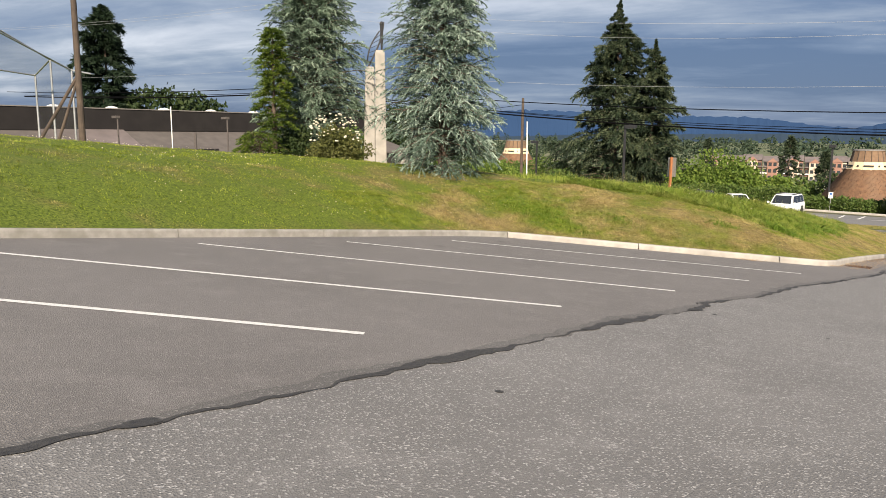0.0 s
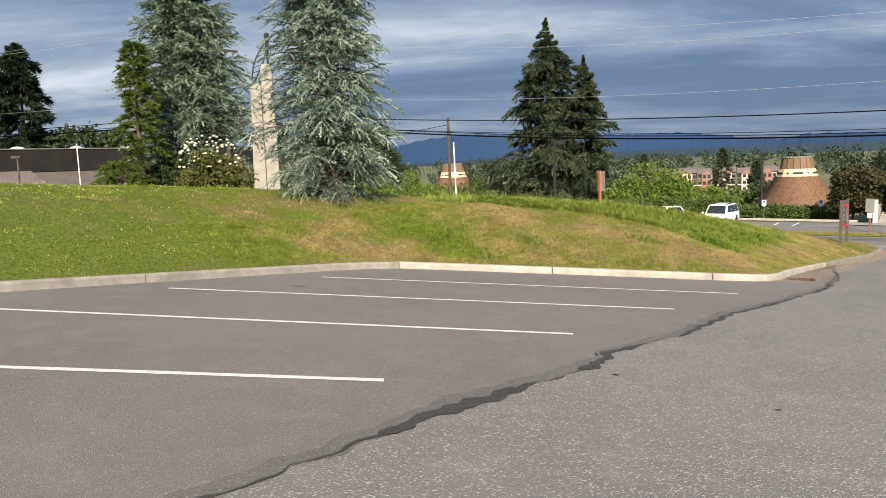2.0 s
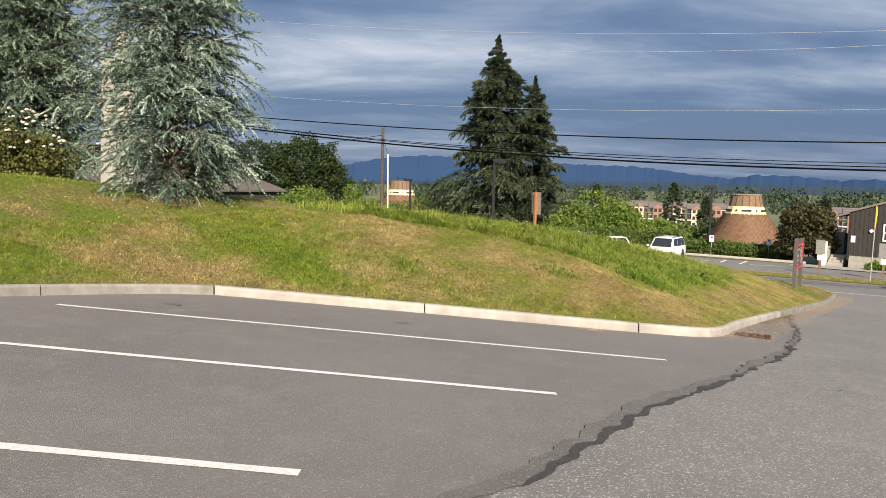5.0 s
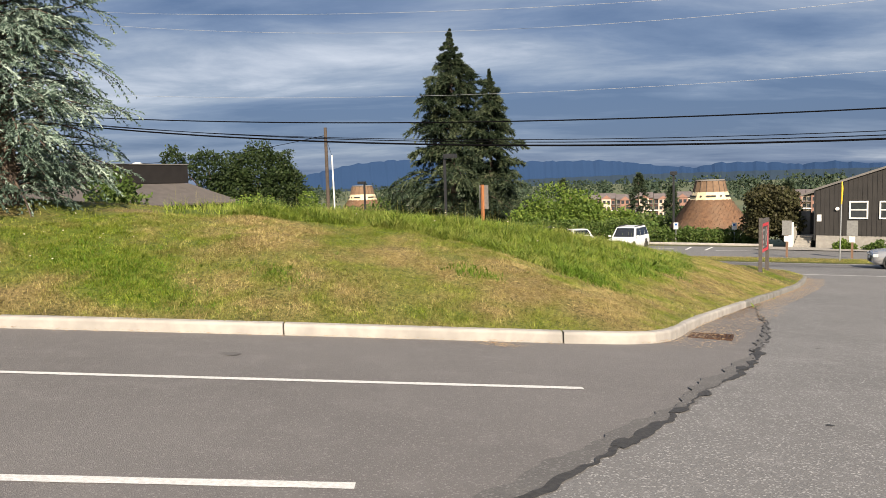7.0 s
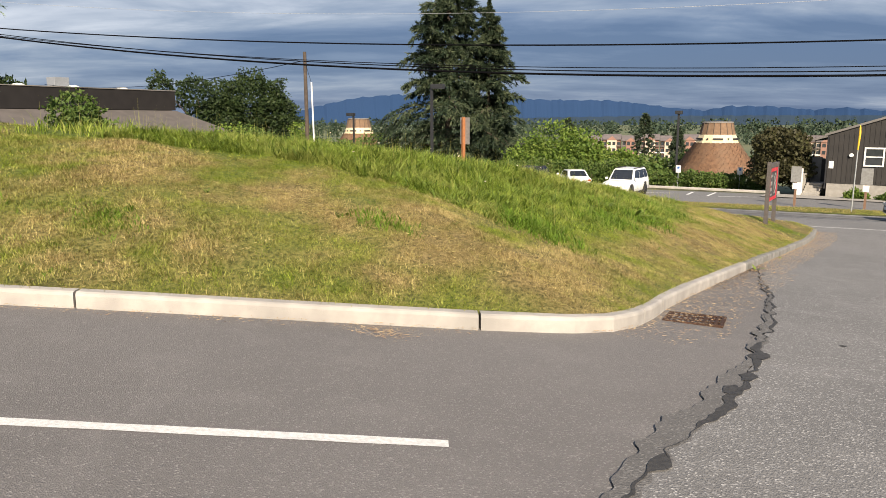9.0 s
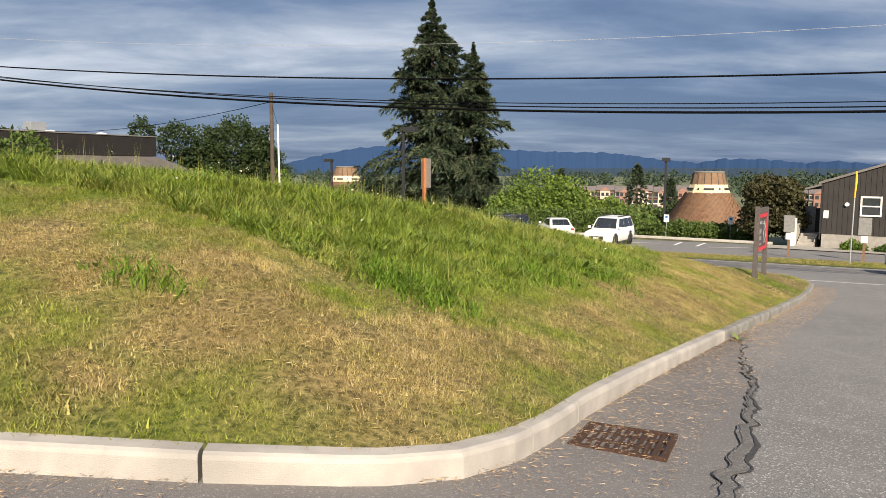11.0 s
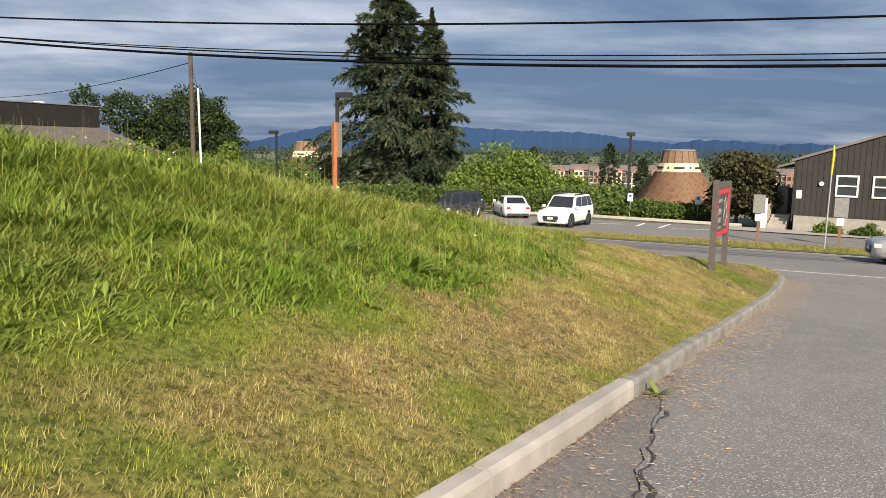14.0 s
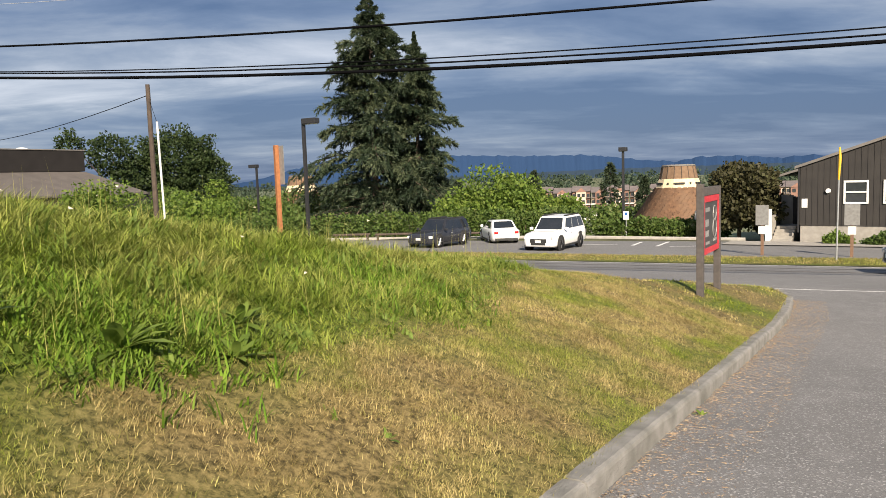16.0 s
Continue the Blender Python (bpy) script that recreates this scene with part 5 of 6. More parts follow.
# dark leaf debris gathered at the foot of the kerb
nd = 1300
yd = 20.4 + 4.4 * rg.random(nd)
xd = np.interp(yd, KERB[:17, 1], KERB[:17, 0]) + 0.03 + 0.26 * rg.random(nd) ** 1.8
ad_ = rg.random(nd) * 6.283
cd_ = np.stack([xd, yd, plane(xd, yd) + 0.02 + 0.015 * rg.random(nd)], 1)
tagged(tri_ob("leaf_debris", spikes(cd_, np.stack([np.cos(ad_), np.sin(ad_), 0.15 + 0 * ad_], 1), rg.uniform(0.008, 0.028, nd), rg.uniform(0.002, 0.005, nd), rg), M_BARK), "dark brown leaf debris against the kerb", "litter", kind="stuff")

# small white flowers in the long grass
pw = scatter(60, -9, -2.2, 17.5, 32, tallz)
tagged(tri_ob("white_flowers", spikes(np.stack([pw[:, 0], pw[:, 1], hill(pw[:, 0], pw[:, 1]) + rg.uniform(0.2, 0.42, len(pw))], 1), unit(rg.normal(size=(len(pw), 3)) * (1, 1, 0.3)), np.full(len(pw), 0.035), np.full(len(pw), 0.012), rg), M_WHITEFL), "white yarrow flower heads in the long grass", "flowers", kind="stuff")

pq = clumped(scatter(1400, -22, -8, 3, 15, lambda p, s: s > 0.8), 0.5, 15, 0.50, 0.62)
tagged(tri_ob("clover_blooms", spikes(np.stack([pq[:, 0], pq[:, 1], hill(pq[:, 0], pq[:, 1]) + rg.uniform(0.05, 0.09, len(pq))], 1), unit(rg.normal(size=(len(pq), 3)) * (1, 1, 0.3)), np.full(len(pq), 0.03), np.full(len(pq), 0.012), rg), M_WHITEFL), "white clover blooms in the lawn", "flowers", kind="stuff")

# ---- drain grate ----
grate = thing("drain_grate", (0.10, 17.78, gz(0.10, 17.78) + 0.012), "rusty iron drain grate set in the asphalt by the kerb", "drain", "", 8)
tilt = Matrix.Rotation(math.atan(-0.094), 4, "X")
bm = box(-0.29, 0.29, -0.30, 0.30, -0.05, -0.03)
bmesh.ops.transform(bm, matrix=tilt, verts=bm.verts)
part("pit", bm, M_BLACK, grate)
bm = bmesh.new()
for x0, x1, y0, y1 in ((-0.3, 0.3, -0.31, -0.27), (-0.3, 0.3, 0.27, 0.31), (-0.3, -0.26, -0.27, 0.27), (0.26, 0.3, -0.27, 0.27)):
    box(x0, x1, y0, y1, -0.03, 0.006, 0.004, bm)
bmesh.ops.transform(bm, matrix=tilt, verts=bm.verts)
part("frame", bm, M_RUST, grate)
for k in range(9):
    bm = box(-0.26 + 0.058 * k, -0.232 + 0.058 * k, -0.27, 0.27, -0.03, 0.004, 0.003)
    bmesh.ops.transform(bm, matrix=tilt, verts=bm.verts)
    part("bar", bm, M_RUST, grate)
for y in (-0.1, 0.1):
    bm = box(-0.26, 0.26, y - 0.015, y + 0.015, -0.03, 0.002, 0.003)
    bmesh.ops.transform(bm, matrix=tilt, verts=bm.verts)
    part("cross_bar", bm, M_RUST, grate)

# ---- monument on the bank ----
MZ = hz(-17.5, 16.3)
mon = thing("monument", (-17.5, 16.3, MZ), "pale concrete monument of two tapered pillars with a bronze bow", "monument", "", 47)


def pillar(x0, x1, t0, t1, h):
    bm = bmesh.new()
    vs = []
    for xa, xb, yy, z in ((x0, x1, 0.26, -0.1), (t0, t1, 0.18, h - 0.12), (t0 + 0.04, t1 - 0.04, 0.13, h)):
        vs.append([bm.verts.new(p) for p in ((xa, -yy, z), (xb, -yy, z), (xb, yy, z), (xa, yy, z))])
    for a, b in zip(vs[:-1], vs[1:]):
        for k in range(4):
            bm.faces.new((a[k], a[(k + 1) % 4], b[(k + 1) % 4], b[k]))
    bm.faces.new(vs[-1])
    bm.faces.new(vs[0][::-1])
    bmesh.ops.bevel(bm, geom=[e for e in bm.edges if e.is_manifold], offset=0.015, segments=1, affect="EDGES")
    return bm


part("pillar", pillar(-0.47, -0.008, -0.38, -0.012, 4.1), M_CONC, mon)
part("pillar", pillar(0.008, 0.47, 0.012, 0.40, 4.75), M_CONC, mon)
part("plinth", box(-1.0, 1.1, -0.55, 0.55, -0.1, 0.14, 0.02), M_KERB_OLD, mon)
bm = bmesh.new()
pts = [(-0.26 + 0.30 * math.sin(u * 2.0) * 1.0 + 0.35 * u, 0, 4.1 + 1.75 * u) for u in np.linspace(0, 1, 9)]
for a, b in zip(pts[:-1], pts[1:]):
    rod(a, b, 0.035, 0.03, 6, bm)
pts2 = [(-0.30 - 0.12 * math.sin(u * 3.1) + 0.5 * u, 0.05, 4.3 + 1.2 * u) for u in np.linspace(0, 1, 8)]
for a, b in zip(pts2[:-1], pts2[1:]):
    rod(a, b, 0.03, 0.025, 6, bm)
for k in range(5):
    rod(pts[k + 2], pts2[k + 1], 0.012, 0.012, 5, bm)
part("bow", bm, M_BLACK, mon, "dark bronze bow sculpture")
bm = rod((0.28, 0, 4.7), (0.28, 0, 5.05), 0.03, 0.05, 8)
rod((0.28, 0, 5.05), (0.28, 0, 5.75), 0.055, 0.07, 8, bm)
bmesh.ops.create_icosphere(bm, subdivisions=1, radius=0.1, matrix=Matrix.Translation((0.28, 0, 5.78)))
part("mace", bm, M_BLACK, mon, "dark bronze staff")
mk = thing("stone_marker", (-15.95, 16.4, hz(-15.95, 16.4)), "low pale concrete marker beside the monument", "marker", "", 47)
part("block", box(-0.25, 0.25, -0.15, 0.15, -0.05, 0.62, 0.03), M_CONC, mk)

# ---- sign by the drive ----
sg = thing("entrance_sign", (-1.64, 34.15, hz(-1.64, 34.15)), "red-framed entrance sign on two grey posts in grass", "sign")
for y, h in ((-0.72, 1.86), (0.72, 1.80)):
    part("post", box(-0.055, 0.055, y - 0.055, y + 0.055, -0.3, h, 0.008), M_GREYPOST, sg)
part("top_rail", box(-0.05, 0.05, -0.665, 0.665, 1.66, 1.80, 0.008), M_GREYPOST, sg)
board = part("board", box(-0.03, 0.03, -0.60, 0.60, 0.72, 1.62, 0.004), M_SIGNDK, sg, "dark board with pale lettering")
for a in ((-0.665, 0.665, 1.55, 1.655), (-0.665, 0.665, 0.68, 0.78), (-0.665, -0.57, 0.78, 1.55), (0.57, 0.665, 0.78, 1.55)):
    part("frame_bar", box(-0.045, 0.045, a[0], a[1], a[2], a[3], 0.006), M_REDSIGN, sg)
for y, z, wy, hh2 in ((-0.3, 1.42, 0.34, 0.07), (-0.34, 1.2, 0.26, 0.12), (-0.34, 1.02, 0.28, 0.1), (0.32, 0.88, 0.3, 0.05), (-0.3, 0.86, 0.3, 0.05)):
    part("lettering", box(0.031, 0.036, y - wy / 2, y + wy / 2, z - hh2 / 2, z + hh2 / 2), M_ALU, board)
bm = bmesh.new()
for cz, r in ((1.34, 0.13), (1.08, 0.16)):
    for k in range(14):
        a, b = k * 6.2832 / 14, (k + 1) * 6.2832 / 14
        rod((0.036, 0.28 + r * math.cos(a), cz + r * math.sin(a)), (0.036, 0.28 + r * math.cos(b), cz + r * math.sin(b)), 0.010, 0.010, 5, bm)
part("emblem", bm, M_ALU, board, "pale ringed emblem")

# ---- road sign back on the orange post ----
op = thing("road_sign", (-14.42, 37.2, hz(-14.42, 37.2)), "back of a metal road sign on an orange-brown wooden post", "sign", "", -20)
OH = 1.02 - hz(-14.42, 37.2)
part("post", box(-0.06, 0.06, -0.06, 0.06, -0.4, OH, 0.008), M_ORANGE, op)
part("plate", box(-0.30, 0.34, 0.062, 0.068, OH - 1.15, OH - 0.02, 0.002), M_ALU, op)

for x, y, w in ((-3.72, 57.05, 0.56), (-0.15, 57.3, 0.60)):
    s = thing("lot_sign", (x, y, gz(x, y)), "grey sign back on a brown wooden post in the verge", "sign", "signs along the verge", -6)
    part("post", box(-0.06, 0.06, -0.05, 0.05, -0.3, 2.1, 0.006), M_BROWNPOST, s)
    part("plate", box(-w / 2, w / 2, -0.062, -0.055, 1.38, 2.3, 0.002), M_ALU, s)
    part("lower_plate", box(-0.16, 0.16, -0.062, -0.055, 0.98, 1.34, 0.002), M_WHITE, s, "white narrow plate")
for x, y in ((-14.0, 70.3), (-9.35, 70.6)):
    s = thing("parking_sign", (x, y, gz(x, y)), "white and blue reserved parking sign on a steel post", "sign", "parking signs", 8)
    part("post", rod((0, 0, -0.2), (0, 0, 1.7), 0.03, 0.03, 8), M_GALV, s)
    part("plate", box(-0.19, 0.19, -0.04, -0.03, 1.15, 1.72, 0.001), M_WHITE, s)
    part("panel", box(-0.09, 0.09, -0.046, -0.041, 1.46, 1.64), M_BLUE, s, "blue panel")
tp = thing("marker_pole", (-0.58, 53.8, gz(-0.58, 53.8)), "thin steel pole with a yellow wrap near the top", "pole", "", 0)
part("pole", rod((0, 0, -0.3), (0.05, 0, 4.5), 0.035, 0.03, 8), M_GALV, tp)
bm = rod((0.035, -0.02, 3.25), (0.07, -0.02, 4.1), 0.035, 0.055, 8)
rod((0.07, -0.02, 4.1), (0.05, -0.02, 4.52), 0.055, 0.03, 8, bm)
part("wrap", bm, M_YELLOW, tp, "yellow plastic wrap")

# ---- lamps and poles ----
def lot_lamp(x, y, top, out, label, turn=0):
    z = gz(x, min(y, 72))
    lp = thing("lot_lamp", (x, y, z), label, "street lamp", "car park lamps", turn)
    h = top - z
    part("base", rod((0, 0, -0.2), (0, 0, 0.5), 0.22, 0.22, 12), M_CONC, lp)
    part("pole", box(-0.075, 0.075, -0.075, 0.075, 0.5, h, 0.01), M_BLACK, lp)
    hd = part("head", box(out[0], out[1], -0.2, 0.2, h - 0.28, h, 0.03), M_BLACK, lp)
    part("lens", box(out[0] + 0.05, out[1] - 0.05, -0.15, 0.15, h - 0.295, h - 0.281), M_LAMP, hd)


lot_lamp(-24.2, 49.6, 3.11, (0.05, 0.9), "tall black square lamp post with a shoebox head by the street")
lot_lamp(-14.3, 70.7, 1.6, (-0.27, 0.27), "black lamp post with a shoebox head at the car park")
lot_lamp(-44.6, 66.65, 1.58, (-0.75, 0.1), "black lamp post with a shoebox head among the shrubs")
for x, y, zt in ((-69.9, 29.4, 3.8), (-64.9, 38.8, 3.85)):
    lp = thing("path_lamp", (x, y, gz(x, y)), "brown lamp post before the long building", "street lamp", "path lamps")
    part("pole", rod((0, 0, -0.2), (0, 0, zt - gz(x, y)), 0.09, 0.08, 8), M_GREYPOST, lp)
    part("head", box(-0.9, 0.15, -0.2, 0.2, zt - gz(x, y) - 0.25, zt - gz(x, y), 0.02), M_GREYPOST, lp)
for x, y, zt, r, mm, lab in ((-67.7, 34.0, 4.8, 0.055, M_WHITE, "slim white pole before the long building"), (-66.6, 36.0, 2.2, 0.14, M_GREYPOST, "short grey bollard post")):
    pl = thing("slim_pole", (x, y, gz(x, y)), lab, "pole")
    part("pole", rod((0, 0, -0.2), (0, 0, zt - gz(x, y)), r, r, 8), mm, pl)
UP = (-32.3, 46.8)
up = thing("utility_pole", (*UP, gz(*UP)), "weathered wooden utility pole by the street", "utility pole", "utility poles")
part("pole", rod((0, 0, -0.5), (0, 0, 5.3 - gz(*UP)), 0.15, 0.11, 10), M_WOODPOLE, up)
part("guard", rod((0.55, 0.1, -0.3), (0.42, 0.1, 3.35 - gz(*UP)), 0.055, 0.055, 8), M_WHITE, up, "white conduit pole")
part("stay", rod((0.1, 0, 4.4 - gz(*UP)), (0.42, 0.1, 3.3 - gz(*UP)), 0.012, 0.012, 5), M_WIRE, up)
LP = (-26.75, 8.45)
lpz = hz(*LP)
lp = thing("field_pole", (*LP, lpz), "tall weathered wooden pole with two raking braces", "pole")
part("pole", rod((0, 0, -0.5), (0, 0, 9.5), 0.135, 0.10, 12), M_WOODPOLE, lp)
part("brace", rod((-0.65, -1.75, -0.05), (-0.02, 0.10, 3.3), 0.07, 0.06, 8), M_WOODPOLE, lp)
part("brace", rod((-0.35, -1.0, -0.05), (-0.02, 0.05, 3.2), 0.06, 0.05, 8), M_WOODPOLE, lp)

# ball-field backstop with its netting
M_NET = bpy.data.materials.new("netting")
M_NET.use_nodes = True
_n, _l = M_NET.node_tree.nodes, M_NET.node_tree.links
_n["Principled BSDF"].inputs["Base Color"].default_value = (0.03, 0.03, 0.032, 1)
_t, _m = _n.new("ShaderNodeBsdfTransparent"), _n.new("ShaderNodeMixShader")
_m.inputs[0].default_value = 0.26
_l.new(_t.outputs[0], _m.inputs[1])
_l.new(_n["Principled BSDF"].outputs[0], _m.inputs[2])
_l.new(_m.outputs[0], _n["Material Output"].inputs[0])
bs = thing("backstop", (-28.9, 8.2, hz(-28.9, 8.2)), "steel ball-field backstop with dark netting and an overhang", "backstop")
bz = hz(-28.9, 8.2)
PA, PB, PC = (0.0, 0.0), (0.25, 0.75), (-2.1, 0.1)
PD = (1.6, -3.2)
for (x, y), h in ((PA, 3.85), (PB, 3.45), (PC, 3.3), (PD, 5.2), ((-1.0, -3.5), 3.6)):
    part("post", rod((x, y, -0.3), (x, y, h), 0.045, 0.045, 8), M_GALV, bs)
for a, b in (((*PA, 3.8), (*PB, 3.4)), ((*PA, 3.8), (*PD, 5.1)), ((*PA, 3.8), (*PC, 3.25)), ((*PC, 3.25), (-1.0, -3.5, 3.5)), ((*PB, 3.4), (1.4, 1.2, 3.2)), ((*PD, 5.1), (2.2, -2.6, 4.5)), ((2.2, -2.6, 4.5), (*PB, 3.4))):
    part("rail", rod(a, b, 0.035, 0.035, 8), M_GALV, bs)


def net(parent, c):
    me = bpy.data.meshes.new("net")
    me.from_pydata(c, [], [tuple(range(len(c)))])
    me.materials.append(M_NET)
    ob = new("net", me)
    ob.parent = parent


net(bs, [(*PA, 0), (*PB, 0), (*PB, 3.4), (*PA, 3.8)])
net(bs, [(*PC, 0), (*PA, 0), (*PA, 3.8), (*PC, 3.25)])
net(bs, [(*PB, 0.05), (1.9, 0.35, 0), (1.9, 0.35, 3.1), (*PB, 3.4)])
net(bs, [(*PA, 3.8), (*PD, 5.1), (2.2, -2.6, 4.5), (*PB, 3.4)])
net(bs, [(*PC, 3.25), (*PA, 3.8), (*PD, 5.1), (-1.0, -3.5, 3.6)])

# overhead lines: sag curves between the pole in the west and the one in the east
WP = (-39, 30.4)
wpz = gz(*WP)
wp = thing("utility_pole", (*WP, wpz), "pale utility pole with two crossarms behind the cedars", "utility pole", "utility poles")
part("pole", rod((0, 0, -0.5), (0, 0, 10.4 - wpz), 0.17, 0.12, 10), M_GREYPOST, wp)
part("crossarm", box(-0.07, 0.07, -1.3, 1.3, 9.85 - wpz, 10.0 - wpz, 0.01), M_WOODPOLE, wp)
part("crossarm", box(-0.07, 0.07, -1.1, 1.1, 9.1 - wpz, 9.24 - wpz, 0.01), M_WOODPOLE, wp)
EP = (30, 44.4)
epz = gz(*EP)
ep = thing("utility_pole", (*EP, epz), "wooden utility pole beside the street", "utility pole", "utility poles")
part("pole", rod((0, 0, -0.5), (0, 0, 14.5 - epz), 0.17, 0.12, 10), M_WOODPOLE, ep)
def sag(u, a, b):
    """Height along a line: one span east of the pole, a second one west of it."""
    if u > -29:
        return a * u + b * u * u
    return -29 * a + 841 * b + 0.02 * (u + 29) + 0.0008 * (u + 29) ** 2


for nm, q, r, mm, lab in (("telephone_cable", (36.17, 0.200, 2.60, -0.0444, 0.0016), 0.044, M_WIRE, "thick black telephone cable over the street"),
                          ("telephone_cable", (36.17, 0.200, 2.74, -0.0444, 0.0016), 0.022, M_WIRE, "black telephone cable over the street"),
                          ("telephone_cable", (36.27, 0.200, 2.86, -0.0400, 0.0015), 0.017, M_WIRE, "thin black cable over the street"),
                          ("power_cable", (35.88, 0.218, 3.64, -0.0336, 0.0012), 0.030, M_WIRE, "black power cable over the street"),
                          ("power_wire", (35.82, 0.234, 4.84, -0.0245, 0.0016), 0.006, M_WIRE_W, "bare bright power wire"),
                          ("power_wire", (34.4, 0.27, 7.22, -0.0398, 0.0028), 0.006, M_WIRE_W, "bare bright power wire high over the street"),
                          ("power_wire", (33.5, 0.24, 7.84, -0.0569, 0.0018), 0.006, M_WIRE_W, "bare bright power wire high over the street")):
    w = thing(nm, (-10, q[0], q[2]), lab, "cable", "overhead lines")
    cu = bpy.data.curves.new("strand", "CURVE")
    cu.dimensions, cu.bevel_depth, cu.bevel_resolution = "3D", r, 1
    us = np.linspace(-66, 40, 54)
    sp = cu.splines.new("POLY")
    sp.points.add(len(us) - 1)
    for k, u in enumerate(us):
        sp.points[k].co = (u, q[1] * u, sag(u, q[3], q[4]), 1)
    cu.materials.append(mm)
    st = new("strand", cu)
    st.parent = w
sv = thing("service_drop", (*UP, 4.75), "thin black service cable sagging from the utility pole", "cable")
bm = bmesh.new()
pp = [(u * -52, u * 12, 2.4 * (u * u - u) * 1.6 + 0.3 * u) for u in np.linspace(0, 1, 14)]
for a, b in zip(pp[:-1], pp[1:]):
    rod(a, b, 0.022, 0.022, 5, bm)
part("strand", bm, M_WIRE, sv)

# ---- dark sided building with steps ----
bd = thing("dark_building", (-3.05, 66.9, -4.42), "dark brown boarded building on a concrete base with white windows", "building", "", -7)
# front wall from x 0 to 14, roof rising to the middle
def gable(x):
    return 4.26 + 0.33 * min(x, 16 - x)


bm = bmesh.new()
W, D = 16.0, 11.0
ring = [(0, 1.0), (W, 1.0), (W, gable(W)), (W / 2, gable(W / 2)), (0, gable(0))]
fv = [bm.verts.new((x, 0, z)) for x, z in ring]
bv = [bm.verts.new((x, D, z)) for x, z in ring]
bm.faces.new(fv)
bm.faces.new(bv[::-1])
for k in range(5):
    bm.faces.new((fv[k], bv[k], bv[(k + 1) % 5], fv[(k + 1) % 5]))
bmesh.ops.recalc_face_normals(bm, faces=bm.faces[:])
wall = part("wall", bm, M_DKWALL, bd)
for k in range(54):
    x = 0.06 + 0.3 * k
    if x < W:
        part("batten", box(x - 0.02, x + 0.02, -0.022, -0.001, 1.0, gable(x) - 0.05), M_DKWALL, bd)
part("foundation", box(0.05, W - 0.05, 0.04, D - 0.1, -0.4, 1.02, 0.01), M_CONC, bd, "pale board-marked concrete base")
for sx in (0, 1):
    bm = bmesh.new()
    x0, x1 = (-0.25, W / 2) if sx == 0 else (W / 2, W + 0.25)
    z0, z1 = gable(0) - 0.33 * 0.25, gable(W / 2)
    za, zb = (z0, z1) if sx == 0 else (z1, z0)
    vs = [bm.verts.new(p) for p in ((x0, -0.12, za + 0.01), (x1, -0.12, zb + 0.01), (x1, D + 0.2, zb + 0.01), (x0, D + 0.2, za + 0.01), (x0, -0.12, za + 0.16), (x1, -0.12, zb + 0.16), (x1, D + 0.2, zb + 0.16), (x0, D + 0.2, za + 0.16))]
    for q in ((0, 3, 2, 1), (4, 5, 6, 7), (0, 1, 5, 4), (1, 2, 6, 5), (2, 3, 7, 6), (3, 0, 4, 7)):
        bm.faces.new([vs[i] for i in q])
    part("roof", bm, M_ROOFGREY, bd)
bm = bmesh.new()
vs = [bm.verts.new(p) for p in ((-1.9, 3.5, 3.72), (0.0, 3.5, 4.30), (0.0, D, 4.30), (-1.9, D, 3.72), (-1.9, 3.5, 3.86), (0.0, 3.5, 4.44), (0.0, D, 4.44), (-1.9, D, 3.86))]
for q in ((0, 3, 2, 1), (4, 5, 6, 7), (0, 1, 5, 4), (1, 2, 6, 5), (2, 3, 7, 6), (3, 0, 4, 7)):
    bm.faces.new([vs[i] for i in q])
part("eave", bm, M_ROOFGREY, bd)
for x in (2.27, 4.15, 6.6, 8.5):
    win = part("window", box(x, x + 1.08, -0.03, 0.03, 2.26, 3.42), M_GLASSDK, bd)
    for a in ((x - 0.06, x + 1.14, 3.36, 3.47), (x - 0.06, x + 1.14, 2.2, 2.3), (x - 0.06, x + 0.04, 2.3, 3.36), (x + 1.04, x + 1.14, 2.3, 3.36), (x + 0.04, x + 1.04, 2.80, 2.88)):
        part("window_frame", box(a[0], a[1], -0.075, -0.031, a[2], a[3], 0.008), M_WHITE, win)
part("notice", box(0.12, 0.42, -0.04, -0.024, 2.0, 2.5, 0.002), M_WHITE, bd, "white notice plate")
part("wall_lamp", rod((1.45, -0.03, 2.92), (1.45, -0.14, 2.92), 0.14, 0.11, 12), M_WHITE, bd, "round white wall lamp")
part("downpipe", box(-0.08, 0.0, -0.08, 0.0, 0.6, 4.2, 0.005), M_BLACK, bd)
for x in (5.0, 7.2):
    part("vent", rod((x, 4, 5.5), (x, 4, 7.0), 0.07, 0.07, 8), M_WHITE, bd)
part("flue", rod((4.6, 3, 5.5), (4.6, 3, 7.4), 0.05, 0.05, 8), M_REDSIGN, bd, "thin red flue")

stp = thing("entry_steps", (-4.55, 66.9, -4.40), "concrete entry steps between pale walls beside the building", "steps", "", -7)
for k in range(5):
    part("step", box(0.05, 1.1, 0.30 * k, 0.30 * k + 1.6, -0.2, 0.17 * (k + 1), 0.01), M_CONC, stp)
part("side_wall", box(-0.25, 0.0, -0.15, 0.35, -0.3, 1.9, 0.01), M_WHITE, stp, "pale upright wall end")
part("back_wall", box(-0.1, 0.55, 2.9, 3.1, -0.3, 2.6, 0.01), M_CONC, stp)
# added dark panel stands in for the building's shadow on the wall here
part("wall_shade", box(0.56, 1.2, 2.9, 2.98, -0.3, 2.5, 0.01), M_DKWALL, stp, "dark panel for the building's shadow beside the back wall")
